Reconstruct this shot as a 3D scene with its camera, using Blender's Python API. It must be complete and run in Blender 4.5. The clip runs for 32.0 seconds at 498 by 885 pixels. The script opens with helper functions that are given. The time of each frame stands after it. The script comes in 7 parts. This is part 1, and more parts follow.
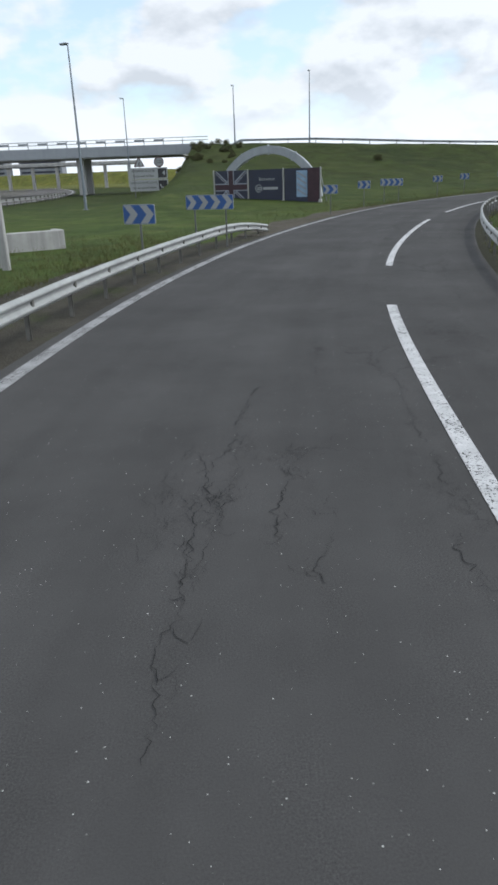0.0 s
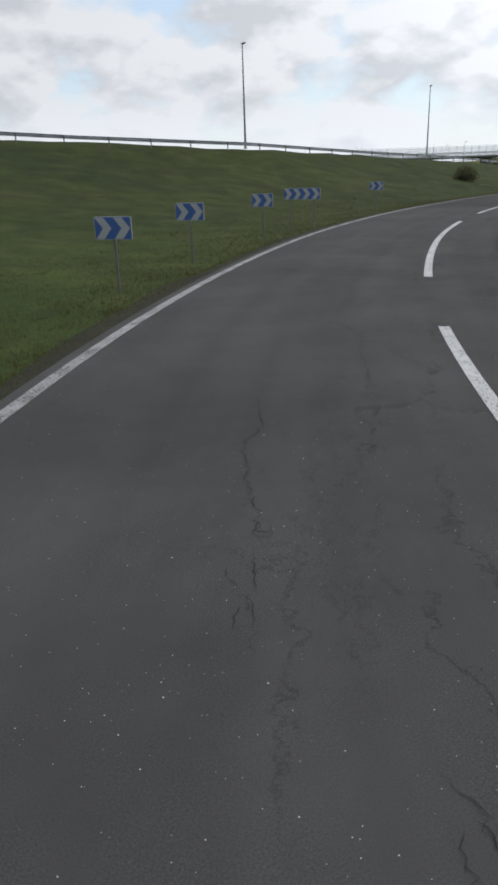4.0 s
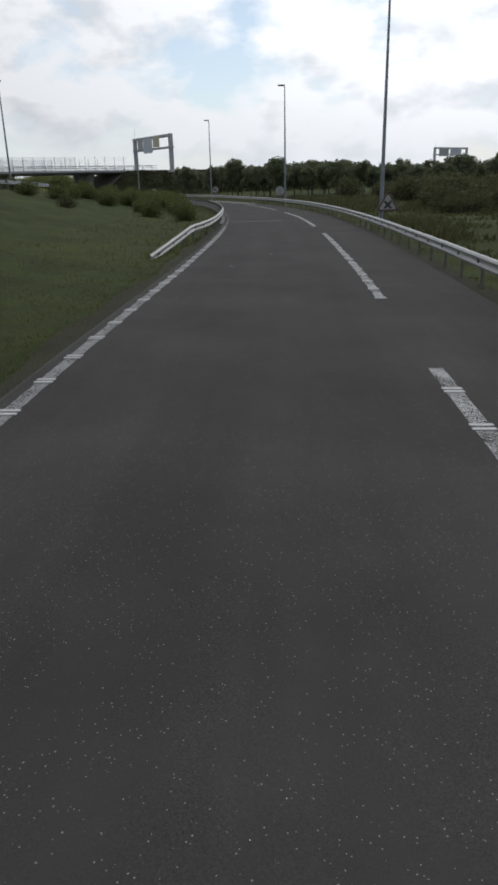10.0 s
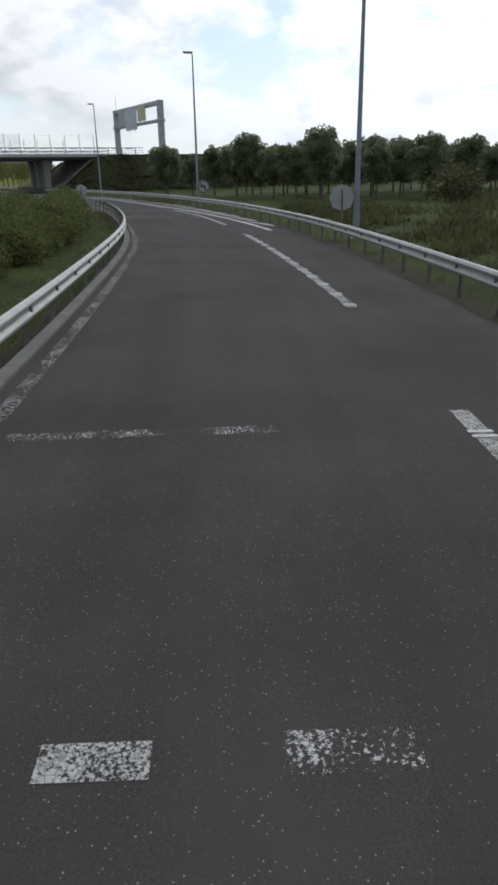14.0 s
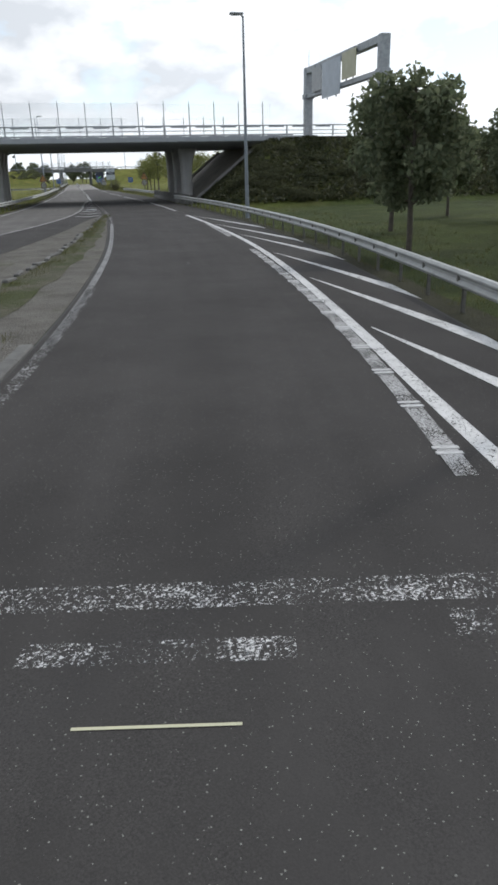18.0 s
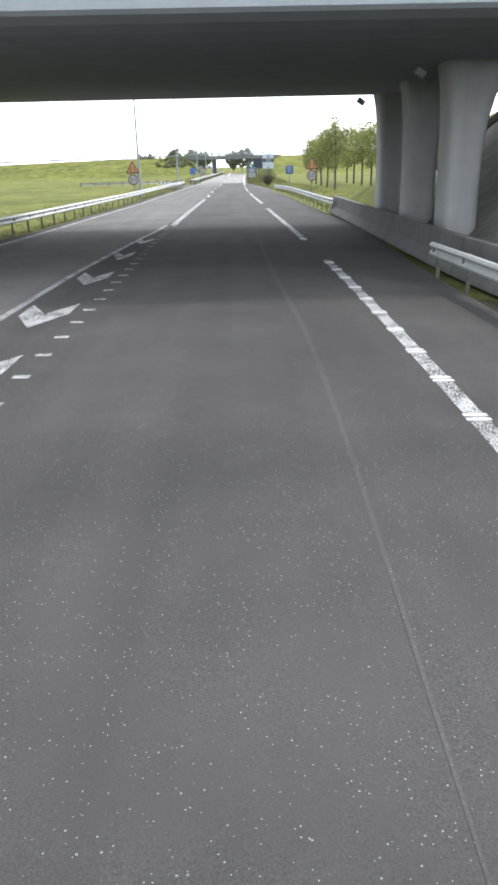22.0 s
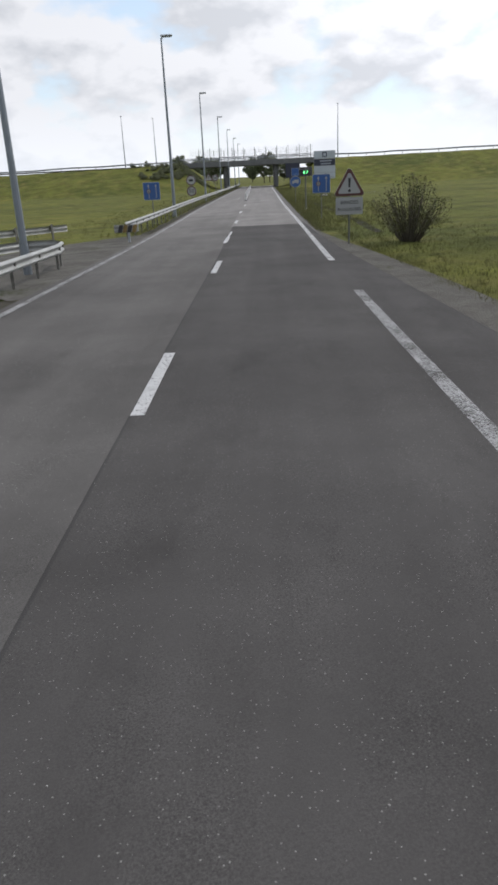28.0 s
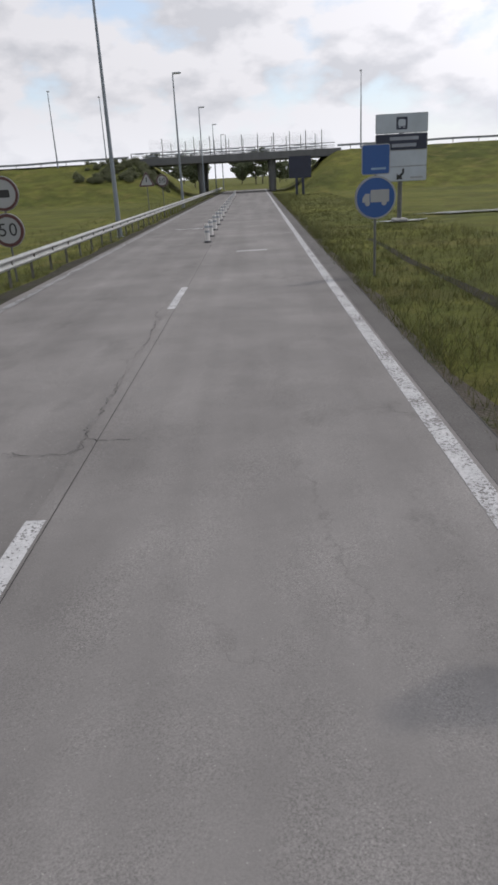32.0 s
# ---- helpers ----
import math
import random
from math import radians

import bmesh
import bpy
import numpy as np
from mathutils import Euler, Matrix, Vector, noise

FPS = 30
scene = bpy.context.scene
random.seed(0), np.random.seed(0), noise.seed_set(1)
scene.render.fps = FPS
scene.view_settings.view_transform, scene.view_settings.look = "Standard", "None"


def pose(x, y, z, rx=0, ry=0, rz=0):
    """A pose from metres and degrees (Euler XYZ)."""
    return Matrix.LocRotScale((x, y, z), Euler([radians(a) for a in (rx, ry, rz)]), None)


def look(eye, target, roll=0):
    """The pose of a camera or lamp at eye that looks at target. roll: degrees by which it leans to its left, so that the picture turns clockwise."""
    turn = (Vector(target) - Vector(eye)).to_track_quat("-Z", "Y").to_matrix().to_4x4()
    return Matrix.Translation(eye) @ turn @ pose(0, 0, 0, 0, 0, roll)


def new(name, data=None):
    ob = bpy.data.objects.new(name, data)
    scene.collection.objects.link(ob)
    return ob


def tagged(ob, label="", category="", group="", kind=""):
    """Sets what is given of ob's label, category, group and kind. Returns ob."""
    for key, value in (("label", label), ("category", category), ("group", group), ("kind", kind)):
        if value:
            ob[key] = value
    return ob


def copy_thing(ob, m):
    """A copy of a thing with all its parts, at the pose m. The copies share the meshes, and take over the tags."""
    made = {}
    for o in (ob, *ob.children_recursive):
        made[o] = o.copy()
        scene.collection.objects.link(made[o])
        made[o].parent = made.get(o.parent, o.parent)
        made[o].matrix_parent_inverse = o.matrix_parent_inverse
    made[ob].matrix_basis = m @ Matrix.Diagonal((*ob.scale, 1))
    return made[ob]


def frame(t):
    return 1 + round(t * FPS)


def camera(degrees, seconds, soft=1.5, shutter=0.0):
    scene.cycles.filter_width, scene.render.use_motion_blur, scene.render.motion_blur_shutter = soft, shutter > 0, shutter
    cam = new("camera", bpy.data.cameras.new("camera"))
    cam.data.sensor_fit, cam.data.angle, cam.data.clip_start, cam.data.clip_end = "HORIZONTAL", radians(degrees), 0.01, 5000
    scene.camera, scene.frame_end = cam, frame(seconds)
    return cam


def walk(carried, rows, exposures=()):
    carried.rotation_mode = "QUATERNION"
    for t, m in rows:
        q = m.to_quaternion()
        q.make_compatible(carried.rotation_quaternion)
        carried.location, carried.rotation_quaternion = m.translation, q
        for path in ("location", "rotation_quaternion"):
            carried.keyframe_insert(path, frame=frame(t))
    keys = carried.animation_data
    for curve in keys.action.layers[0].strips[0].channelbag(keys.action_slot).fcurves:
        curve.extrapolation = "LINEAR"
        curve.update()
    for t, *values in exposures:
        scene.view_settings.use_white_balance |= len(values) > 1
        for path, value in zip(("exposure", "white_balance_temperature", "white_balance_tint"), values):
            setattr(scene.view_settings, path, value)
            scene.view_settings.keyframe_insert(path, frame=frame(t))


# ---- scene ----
# ================= camera and its drive =================
cam = camera(39.2, 32.0, soft=3.0)
PATH = [
    (0, (-0.000, 0.000, 2.4), (0.130, 9.331, -1.194), -2.14),
    (0.5, (0.530, 6.408, 2.4), (1.108, 15.734, -1.164), -2.07),
    (1, (1.361, 12.698, 2.4), (2.401, 21.960, -1.223), -2.26),
    (1.5, (2.512, 18.774, 2.4), (4.161, 27.942, -1.237), -1.77),
    (2, (3.995, 24.554, 2.4), (6.192, 33.650, -1.127), -1.90),
    (2.5, (5.779, 30.172, 2.4), (8.475, 39.108, -1.188), -1.94),
    (4.5, (15.955, 52.146, 2.4), (20.707, 60.196, -1.153), -1.86),
    (5, (19.564, 57.297, 2.4), (24.842, 65.005, -1.168), -1.73),
    (5.5, (23.563, 62.191, 2.4), (29.320, 69.541, -1.184), -2.02),
    (6, (27.958, 66.844, 2.4), (34.194, 73.824, -1.120), -1.78),
    (6.5, (32.740, 71.242, 2.4), (39.358, 77.840, -1.158), -2.24),
    (7, (37.752, 75.497, 2.4), (44.760, 81.698, -1.128), -2.29),
    (7.5, (43.099, 79.441, 2.4), (50.438, 85.241, -1.136), -2.18),
    (8, (48.662, 83.165, 2.4), (56.270, 88.609, -1.133), -2.07),
    (8.5, (54.264, 86.746, 2.4), (62.065, 91.986, -1.017), -2.21),
    (9, (59.890, 90.140, 2.4), (67.835, 95.127, -1.065), -1.68),
    (9.5, (65.560, 93.327, 2.4), (73.623, 98.103, -1.088), -1.73),
    (10, (71.296, 96.398, 2.4), (79.465, 100.994, -1.084), -1.37),
    (10.5, (77.233, 99.407, 2.4), (85.496, 103.827, -1.090), -1.50),
    (11, (83.358, 102.413, 2.4), (91.676, 106.762, -1.051), -1.49),
    (11.5, (89.561, 105.518, 2.4), (97.904, 109.841, -1.023), -0.93),
    (12, (95.758, 108.588, 2.4), (104.069, 112.958, -1.039), -0.94),
    (12.5, (101.777, 111.730, 2.4), (110.025, 116.179, -1.090), -0.96),
    (13, (107.606, 114.898, 2.4), (115.791, 119.492, -1.050), -1.34),
    (13.5, (113.380, 118.148, 2.4), (121.432, 122.907, -1.138), -1.28),
    (15.5, (135.332, 132.674, 2.4), (142.954, 138.087, -1.151), -0.67),
    (16, (140.574, 136.652, 2.4), (147.974, 142.370, -1.144), -1.04),
    (16.5, (145.700, 140.798, 2.4), (152.845, 146.815, -1.170), -1.48),
    (17, (150.570, 145.206, 2.4), (157.477, 151.480, -1.194), -1.08),
    (17.5, (155.222, 149.771, 2.4), (161.854, 156.350, -1.168), -1.52),
    (18, (159.788, 154.408, 2.4), (166.119, 161.270, -1.181), -1.43),
    (18.5, (164.123, 159.350, 2.4), (170.118, 166.512, -1.172), -1.66),
    (19, (168.245, 164.598, 2.4), (173.974, 171.958, -1.206), -1.38),
    (19.5, (172.272, 169.895, 2.4), (177.752, 177.451, -1.189), -1.44),
    (20, (176.143, 175.320, 2.4), (181.396, 183.021, -1.220), -1.20),
    (20.5, (179.881, 180.970, 2.4), (184.971, 188.799, -1.179), -1.17),
    (21, (183.508, 186.748, 2.4), (188.422, 194.640, -1.284), -1.51),
    (21.5, (187.143, 192.455, 2.4), (191.952, 200.437, -1.227), -1.37),
    (22, (190.646, 198.187, 2.4), (195.294, 206.244, -1.272), -1.35),
    (22.5, (194.046, 203.989, 2.4), (198.567, 212.143, -1.216), -1.81),
    (23, (197.365, 209.860, 2.4), (201.805, 218.098, -1.125), -2.26),
    (23.5, (200.607, 215.741, 2.4), (204.938, 224.052, -1.089), -3.07),
    (24, (203.729, 221.653, 2.4), (207.979, 230.004, -1.093), -3.10),
    (24.5, (206.835, 227.579, 2.4), (211.036, 235.917, -1.179), -3.14),
    (25, (209.984, 233.576, 2.4), (214.209, 241.943, -1.084), -2.44),
    (25.5, (213.160, 239.556, 2.4), (217.429, 247.925, -1.024), -2.28),
    (27.5, (225.915, 262.799, 2.4), (230.297, 271.057, -1.149), -2.63),
    (28, (229.105, 268.412, 2.4), (233.518, 276.653, -1.151), -2.77),
    (28.5, (232.303, 273.939, 2.4), (236.770, 282.142, -1.171), -2.80),
    (29, (235.545, 279.495, 2.4), (240.055, 287.695, -1.125), -2.70),
    (29.5, (238.804, 285.013, 2.4), (243.322, 293.189, -1.169), -2.57),
    (30, (241.991, 290.436, 2.4), (246.507, 298.606, -1.184), -2.81),
    (30.5, (245.196, 295.817, 2.4), (249.696, 304.005, -1.165), -3.21),
    (31, (248.350, 301.237, 2.4), (252.847, 309.432, -1.154), -2.87),
    (31.5, (251.467, 306.614, 2.4), (255.931, 314.787, -1.243), -3.37),
    (32, (254.525, 311.861, 2.4), (259.004, 320.066, -1.152), -3.25),
]
# seconds, stops, kelvin, tint
EXPOSURES = [(0, 0.32, 6200, 9.0), (2, 0.25, 6330, 9.8), (4, 0.02, 6460, 11), (6, -0.18, 6500, 11.5), (8, -0.26, 6500, 11), (12, -0.24, 6480, 10.5), (13.5, -0.1, 6442, 10.0), (16.5, 0.2, 6428, 10.0), (19, 0.48, 6415, 10.0), (20.5, 0.97, 6408, 10.0), (22, 1.75, 6400, 10.0), (22.6, 2.3, 6400, 10.2), (23, 2.4, 6400, 10.3), (23.35, 1.4, 6400, 10.5), (23.7, 0.5, 6400, 10.6), (24, 0.08, 6400, 10.7), (24.5, 0.38, 6400, 10.8), (25, 0.54, 6400, 11.0), (28, 0.16, 6500, 12.5), (29, 0.12, 6533, 13.3), (30, 0.44, 6567, 14.2), (31, 0.02, 6600, 15.0), (32, 0.0, 6600, 15.0)]
walk(cam, [(t, look(eye, target, roll)) for t, eye, target, roll in PATH], EXPOSURES)

# ================= world and sun =================
SUN_AZ, SUN_EL = 88.0, 50.0      # degrees clockwise from +y, and above the horizon
world = bpy.data.worlds.new("world")
scene.world = world
world.use_nodes = True


def build_sky():
    nt = world.node_tree
    n, l = nt.nodes, nt.links
    n.clear()
    out = n.new("ShaderNodeOutputWorld")
    sky = n.new("ShaderNodeTexSky")
    sky.sky_type = "NISHITA"
    sky.sun_disc = False
    sky.sun_elevation, sky.sun_rotation = radians(SUN_EL), radians(SUN_AZ)
    sky.air_density, sky.dust_density, sky.ozone_density = 1.0, 1.2, 1.0
    tc = n.new("ShaderNodeTexCoord")
    sep = n.new("ShaderNodeSeparateXYZ")
    l.new(tc.outputs["Generated"], sep.inputs[0])

    def math_node(op, a, b=None):
        m = n.new("ShaderNodeMath")
        m.operation = op
        for i, v in enumerate((a, b)):
            if v is None:
                continue
            if isinstance(v, (int, float)):
                m.inputs[i].default_value = v
            else:
                l.new(v, m.inputs[i])
        return m.outputs[0]

    # heaped clouds: one noise over the dome for their shape, the same a little nearer the sun for their shade
    sun_way = (math.sin(radians(SUN_AZ)) * math.cos(radians(SUN_EL)), math.cos(radians(SUN_AZ)) * math.cos(radians(SUN_EL)), math.sin(radians(SUN_EL)))

    def heap(offset):
        mp = n.new("ShaderNodeMapping")
        mp.inputs["Location"].default_value = tuple(offset * c * k for c, k in zip(sun_way, (1.0, 1.0, 1.9)))
        mp.inputs["Scale"].default_value = (1.0, 1.0, 1.9)
        l.new(tc.outputs["Generated"], mp.inputs["Vector"])
        t = n.new("ShaderNodeTexNoise")
        t.inputs["Scale"].default_value, t.inputs["Detail"].default_value = 7.0, 9.0
        t.inputs["Roughness"].default_value, t.inputs["Distortion"].default_value = 0.50, 0.0
        l.new(mp.outputs[0], t.inputs["Vector"])
        return t.outputs["Fac"]

    here = heap(0.0)
    cover = n.new("ShaderNodeValToRGB")
    cover.color_ramp.elements[0].position, cover.color_ramp.elements[1].position = 0.39, 0.50
    l.new(here, cover.inputs[0])
    # the side away from the sun and the thick middles are greyer
    lee = math_node("ADD", math_node("MULTIPLY", math_node("SUBTRACT", here, heap(0.03)), 3.2), math_node("SUBTRACT", 1.02, here))
    thick = n.new("ShaderNodeValToRGB")
    e = thick.color_ramp.elements
    e[0].position, e[0].color = 0.20, (0.72, 0.76, 0.81, 1)
    e[1].position, e[1].color = 0.58, (0.968, 1.0, 1.04, 1)
    l.new(lee, thick.inputs[0])
    skyc = n.new("ShaderNodeMixRGB")
    skyc.blend_type = "MULTIPLY"
    skyc.inputs[0].default_value = 1.0
    skyc.inputs[2].default_value = (SKY_GAIN, SKY_GAIN, SKY_GAIN, 1)
    milk = n.new("ShaderNodeMixRGB")
    milk.inputs[0].default_value = 0.45
    milk.inputs[2].default_value = (CLOUD_GAIN * 0.66, CLOUD_GAIN * 0.80, CLOUD_GAIN * 0.92, 1)
    l.new(sky.outputs[0], milk.inputs[1])
    l.new(milk.outputs[0], skyc.inputs[1])
    cl = n.new("ShaderNodeMixRGB")
    cl.blend_type = "MULTIPLY"
    cl.inputs[0].default_value = 1.0
    # clouds scatter forward: brighter towards the sun
    dot = n.new("ShaderNodeVectorMath")
    dot.operation = "DOT_PRODUCT"
    l.new(tc.outputs["Generated"], dot.inputs[0])
    dot.inputs[1].default_value = sun_way
    glow = math_node("ADD", math_node("MULTIPLY", math_node("POWER", math_node("MAXIMUM", dot.outputs["Value"], 0.0), 4.0), CLOUD_GAIN * 1.8), CLOUD_GAIN * 0.70)
    tone = n.new("ShaderNodeCombineXYZ")
    for k in range(3):
        l.new(glow, tone.inputs[k])
    l.new(tone.outputs[0], cl.inputs[2])
    l.new(thick.outputs[0], cl.inputs[1])
    mix = n.new("ShaderNodeMixRGB")
    l.new(cover.outputs[0], mix.inputs[0])
    l.new(skyc.outputs[0], mix.inputs[1])
    l.new(cl.outputs[0], mix.inputs[2])
    # milky band close to the horizon
    haze = n.new("ShaderNodeMapRange")
    haze.inputs[1].default_value, haze.inputs[2].default_value = 0.0, 0.10
    haze.inputs[3].default_value, haze.inputs[4].default_value = 0.75, 0.0
    l.new(sep.outputs["Z"], haze.inputs[0])
    mix2 = n.new("ShaderNodeMixRGB")
    l.new(haze.outputs[0], mix2.inputs[0])
    l.new(mix.outputs[0], mix2.inputs[1])
    mix2.inputs[2].default_value = (CLOUD_GAIN * 0.82, CLOUD_GAIN * 0.87, CLOUD_GAIN * 0.92, 1)
    bg = n.new("ShaderNodeBackground")
    bg.inputs["Strength"].default_value = SKY_STRENGTH
    # the low sky is brighter than the zenith
    low = n.new("ShaderNodeMapRange")
    low.inputs[1].default_value, low.inputs[2].default_value = 0.16, 0.50
    low.inputs[3].default_value, low.inputs[4].default_value = 1.22, 1.0
    l.new(sep.outputs["Z"], low.inputs[0])
    lift = n.new("ShaderNodeVectorMath")
    lift.operation = "SCALE"
    l.new(mix2.outputs[0], lift.inputs[0])
    l.new(low.outputs[0], lift.inputs["Scale"])
    l.new(lift.outputs[0], bg.inputs["Color"])
    l.new(bg.outputs[0], out.inputs["Surface"])


SKY_STRENGTH, SKY_GAIN, CLOUD_GAIN = 0.12, 1.0, 7.6
build_sky()
sun = new("sun", bpy.data.lights.new("sun", "SUN"))
sun.data.energy, sun.data.angle, sun.data.color = 1.0, radians(2.0), (1.0, 0.95, 0.87)
sun.matrix_world = look((200 + 400 * math.sin(radians(SUN_AZ)), 200 + 400 * math.cos(radians(SUN_AZ)), 480), (200, 200, 480 - 400 * math.tan(radians(SUN_EL))))


# ================= materials =================
class Mat:
    """A node material with a few short forms."""

    def __init__(self, name, rough=0.8, metal=0.0, spec=0.5):
        self.m = bpy.data.materials.new(name)
        self.m.use_nodes = True
        self.n, self.l = self.m.node_tree.nodes, self.m.node_tree.links
        self.b = self.n["Principled BSDF"]
        self.b.inputs["Roughness"].default_value = rough
        self.b.inputs["Metallic"].default_value = metal
        self.b.inputs["Specular IOR Level"].default_value = spec
        self.tc = self.n.new("ShaderNodeTexCoord")

    def noise(self, scale, detail=4.0, rough=0.55, vec=None, dist=0.0):
        t = self.n.new("ShaderNodeTexNoise")
        t.inputs["Scale"].default_value, t.inputs["Detail"].default_value = scale, detail
        t.inputs["Roughness"].default_value, t.inputs["Distortion"].default_value = rough, dist
        self.l.new(vec or self.tc.outputs["Object"], t.inputs["Vector"])
        return t.outputs["Fac"]

    def voronoi(self, scale, feature="F1", out="Distance", vec=None):
        t = self.n.new("ShaderNodeTexVoronoi")
        t.feature = feature
        t.inputs["Scale"].default_value = scale
        self.l.new(vec or self.tc.outputs["Object"], t.inputs["Vector"])
        return t.outputs[out]

    def ramp(self, fac, *stops):
        r = self.n.new("ShaderNodeValToRGB")
        e = r.color_ramp.elements
        while len(e) < len(stops):
            e.new(0.5)
        for k, (p, c) in zip(e, stops):
            k.position = p
            k.color = (c, c, c, 1) if isinstance(c, (int, float)) else (*c, 1)
        self.l.new(fac, r.inputs[0])
        return r.outputs[0]

    def mix(self, fac, a, b, mode="MIX"):
        m = self.n.new("ShaderNodeMixRGB")
        m.blend_type = mode
        for i, v in enumerate((fac, a, b)):
            if isinstance(v, (int, float)):
                m.inputs[i].default_value = v if i == 0 else (v, v, v, 1)
            elif isinstance(v, tuple):
                m.inputs[i].default_value = (*v, 1)
            else:
                self.l.new(v, m.inputs[i])
        return m.outputs[0]

    def math(self, op, a, b=0.0):
        m = self.n.new("ShaderNodeMath")
        m.operation = op
        for i, v in enumerate((a, b)):
            if isinstance(v, (int, float)):
                m.inputs[i].default_value = v
            else:
                self.l.new(v, m.inputs[i])
        return m.outputs[0]

    def scaled(self, x, y, z, vec=None):
        m = self.n.new("ShaderNodeMapping")
        m.inputs["Scale"].default_value = (x, y, z)
        self.l.new(vec or self.tc.outputs["Object"], m.inputs["Vector"])
        return m.outputs[0]

    def bump(self, height, strength=0.3, dist=0.01):
        b = self.n.new("ShaderNodeBump")
        b.inputs["Strength"].default_value, b.inputs["Distance"].default_value = strength, dist
        self.l.new(height, b.inputs["Height"])
        self.l.new(b.outputs[0], self.b.inputs["Normal"])
        return self

    def color(self, c):
        if isinstance(c, tuple):
            self.b.inputs["Base Color"].default_value = (*c, 1)
        else:
            self.l.new(c, self.b.inputs["Base Color"])
        return self

    def rough(self, c):
        self.l.new(c, self.b.inputs["Roughness"])
        return self

    def random(self):
        return self.n.new("ShaderNodeObjectInfo").outputs["Random"]


def asphalt(name, base, cracks=0.0, specks=0.25, tint=(1.0, 1.0, 1.0), pale_and_sun=None):
    """Worn bituminous surface: aggregate grain, pale chips, wheel tracks, stains and hairline cracks. Its plan map runs (across, along)."""
    m = Mat(name, 0.92, spec=0.08)
    uv = m.tc.outputs["UV"]
    col = lambda k: tuple(base * k * c for c in tint)  # noqa: E731
    broad = m.ramp(m.noise(0.35, 5, 0.62, uv), (0.3, col(0.82)), (0.7, col(1.2)))
    tracks = m.ramp(m.noise(1.0, 3, 0.5, m.scaled(1.3, 0.035, 1, uv)), (0.35, 0.92), (0.66, 1.1))
    c = m.mix(0.9, broad, tracks, "MULTIPLY")
    if pale_and_sun:          # paler further along, partly stronger sun painted in: from, to, how much paler
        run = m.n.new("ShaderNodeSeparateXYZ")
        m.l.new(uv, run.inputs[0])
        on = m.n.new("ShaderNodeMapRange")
        on.inputs[1].default_value, on.inputs[2].default_value, on.inputs[3].default_value, on.inputs[4].default_value = pale_and_sun[0], pale_and_sun[1], 1.0, pale_and_sun[2]
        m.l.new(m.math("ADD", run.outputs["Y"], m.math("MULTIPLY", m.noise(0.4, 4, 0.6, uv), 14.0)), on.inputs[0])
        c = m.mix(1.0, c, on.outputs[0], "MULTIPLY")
    damp = m.ramp(m.noise(0.9, 5, 0.65, m.scaled(1.0, 0.45, 1, uv)), (0.55, 0.0), (0.78, 0.5))
    c = m.mix(damp, c, col(0.72))
    grain = m.noise(85, 3, 0.75)
    coarse = m.ramp(m.noise(1.6, 4, 0.6, m.scaled(1.0, 0.5, 1, uv)), (0.42, 0.15), (0.65, 0.62))
    c = m.mix(coarse, c, m.ramp(grain, (0.30, 0.38), (0.72, 1.7)), "MULTIPLY")
    h = grain
    for scale, thin, share in ((9.0, 0.040, specks * 0.7), (24.0, 0.10, specks * 0.8), (46.0, 0.16, specks * 0.55)):
        cell = m.n.new("ShaderNodeTexVoronoi")
        cell.inputs["Scale"].default_value = scale
        m.l.new(m.tc.outputs["Object"], cell.inputs["Vector"])
        pick = m.n.new("ShaderNodeSeparateColor")
        m.l.new(cell.outputs["Color"], pick.inputs[0])
        size = m.math("MULTIPLY", m.math("GREATER_THAN", pick.outputs[0], 1 - share), thin)
        chip = m.math("LESS_THAN", cell.outputs["Distance"], m.math("MULTIPLY", size, m.math("ADD", pick.outputs[1], 0.35)))
        c = m.mix(m.math("MULTIPLY", chip, m.math("ADD", m.math("MULTIPLY", pick.outputs[2], 0.6), 0.2)), c, (0.46, 0.46, 0.43))
    if cracks:
        warp = m.n.new("ShaderNodeVectorMath")
        warp.operation = "MULTIPLY_ADD"
        nz = m.n.new("ShaderNodeTexNoise")
        nz.inputs["Scale"].default_value, nz.inputs["Detail"].default_value, nz.inputs["Roughness"].default_value = 2.6, 8.0, 0.72
        m.l.new(uv, nz.inputs["Vector"])
        m.l.new(nz.outputs["Color"], warp.inputs[0])
        warp.inputs[1].default_value = (0.8, 0.8, 0.0)
        m.l.new(m.scaled(1.0, 0.4, 1, uv), warp.inputs[2])
        broken = m.ramp(m.noise(3.5, 4, 0.7, uv), (0.36, 0.0), (0.5, 1.0))
        line = m.ramp(m.voronoi(0.62, "DISTANCE_TO_EDGE", vec=warp.outputs[0]), (0.002, 1.0), (0.011, 0.0))
        where = m.ramp(m.noise(0.3, 2, 0.5, uv), (0.50, 0.0), (0.57, 1.0))
        small = m.ramp(m.voronoi(5.0, "DISTANCE_TO_EDGE", vec=warp.outputs[0]), (0.006, 0.85), (0.032, 0.0))
        crazed = m.ramp(m.noise(0.9, 3, 0.6, m.scaled(1.0, 0.16, 1, uv)), (0.53, 0.0), (0.63, 1.0))
        f = m.math("MINIMUM", m.math("ADD", m.math("MULTIPLY", line, where), m.math("MULTIPLY", small, crazed)), 1.0)
        f = m.math("MULTIPLY", f, broken)
        # worst along the outer wheel track
        lane = m.n.new("ShaderNodeSeparateXYZ")
        m.l.new(uv, lane.inputs[0])
        side = m.n.new("ShaderNodeMapRange")
        side.inputs[1].default_value, side.inputs[2].default_value = -0.9, 0.4
        side.inputs[3].default_value, side.inputs[4].default_value = 0.15, 1.0
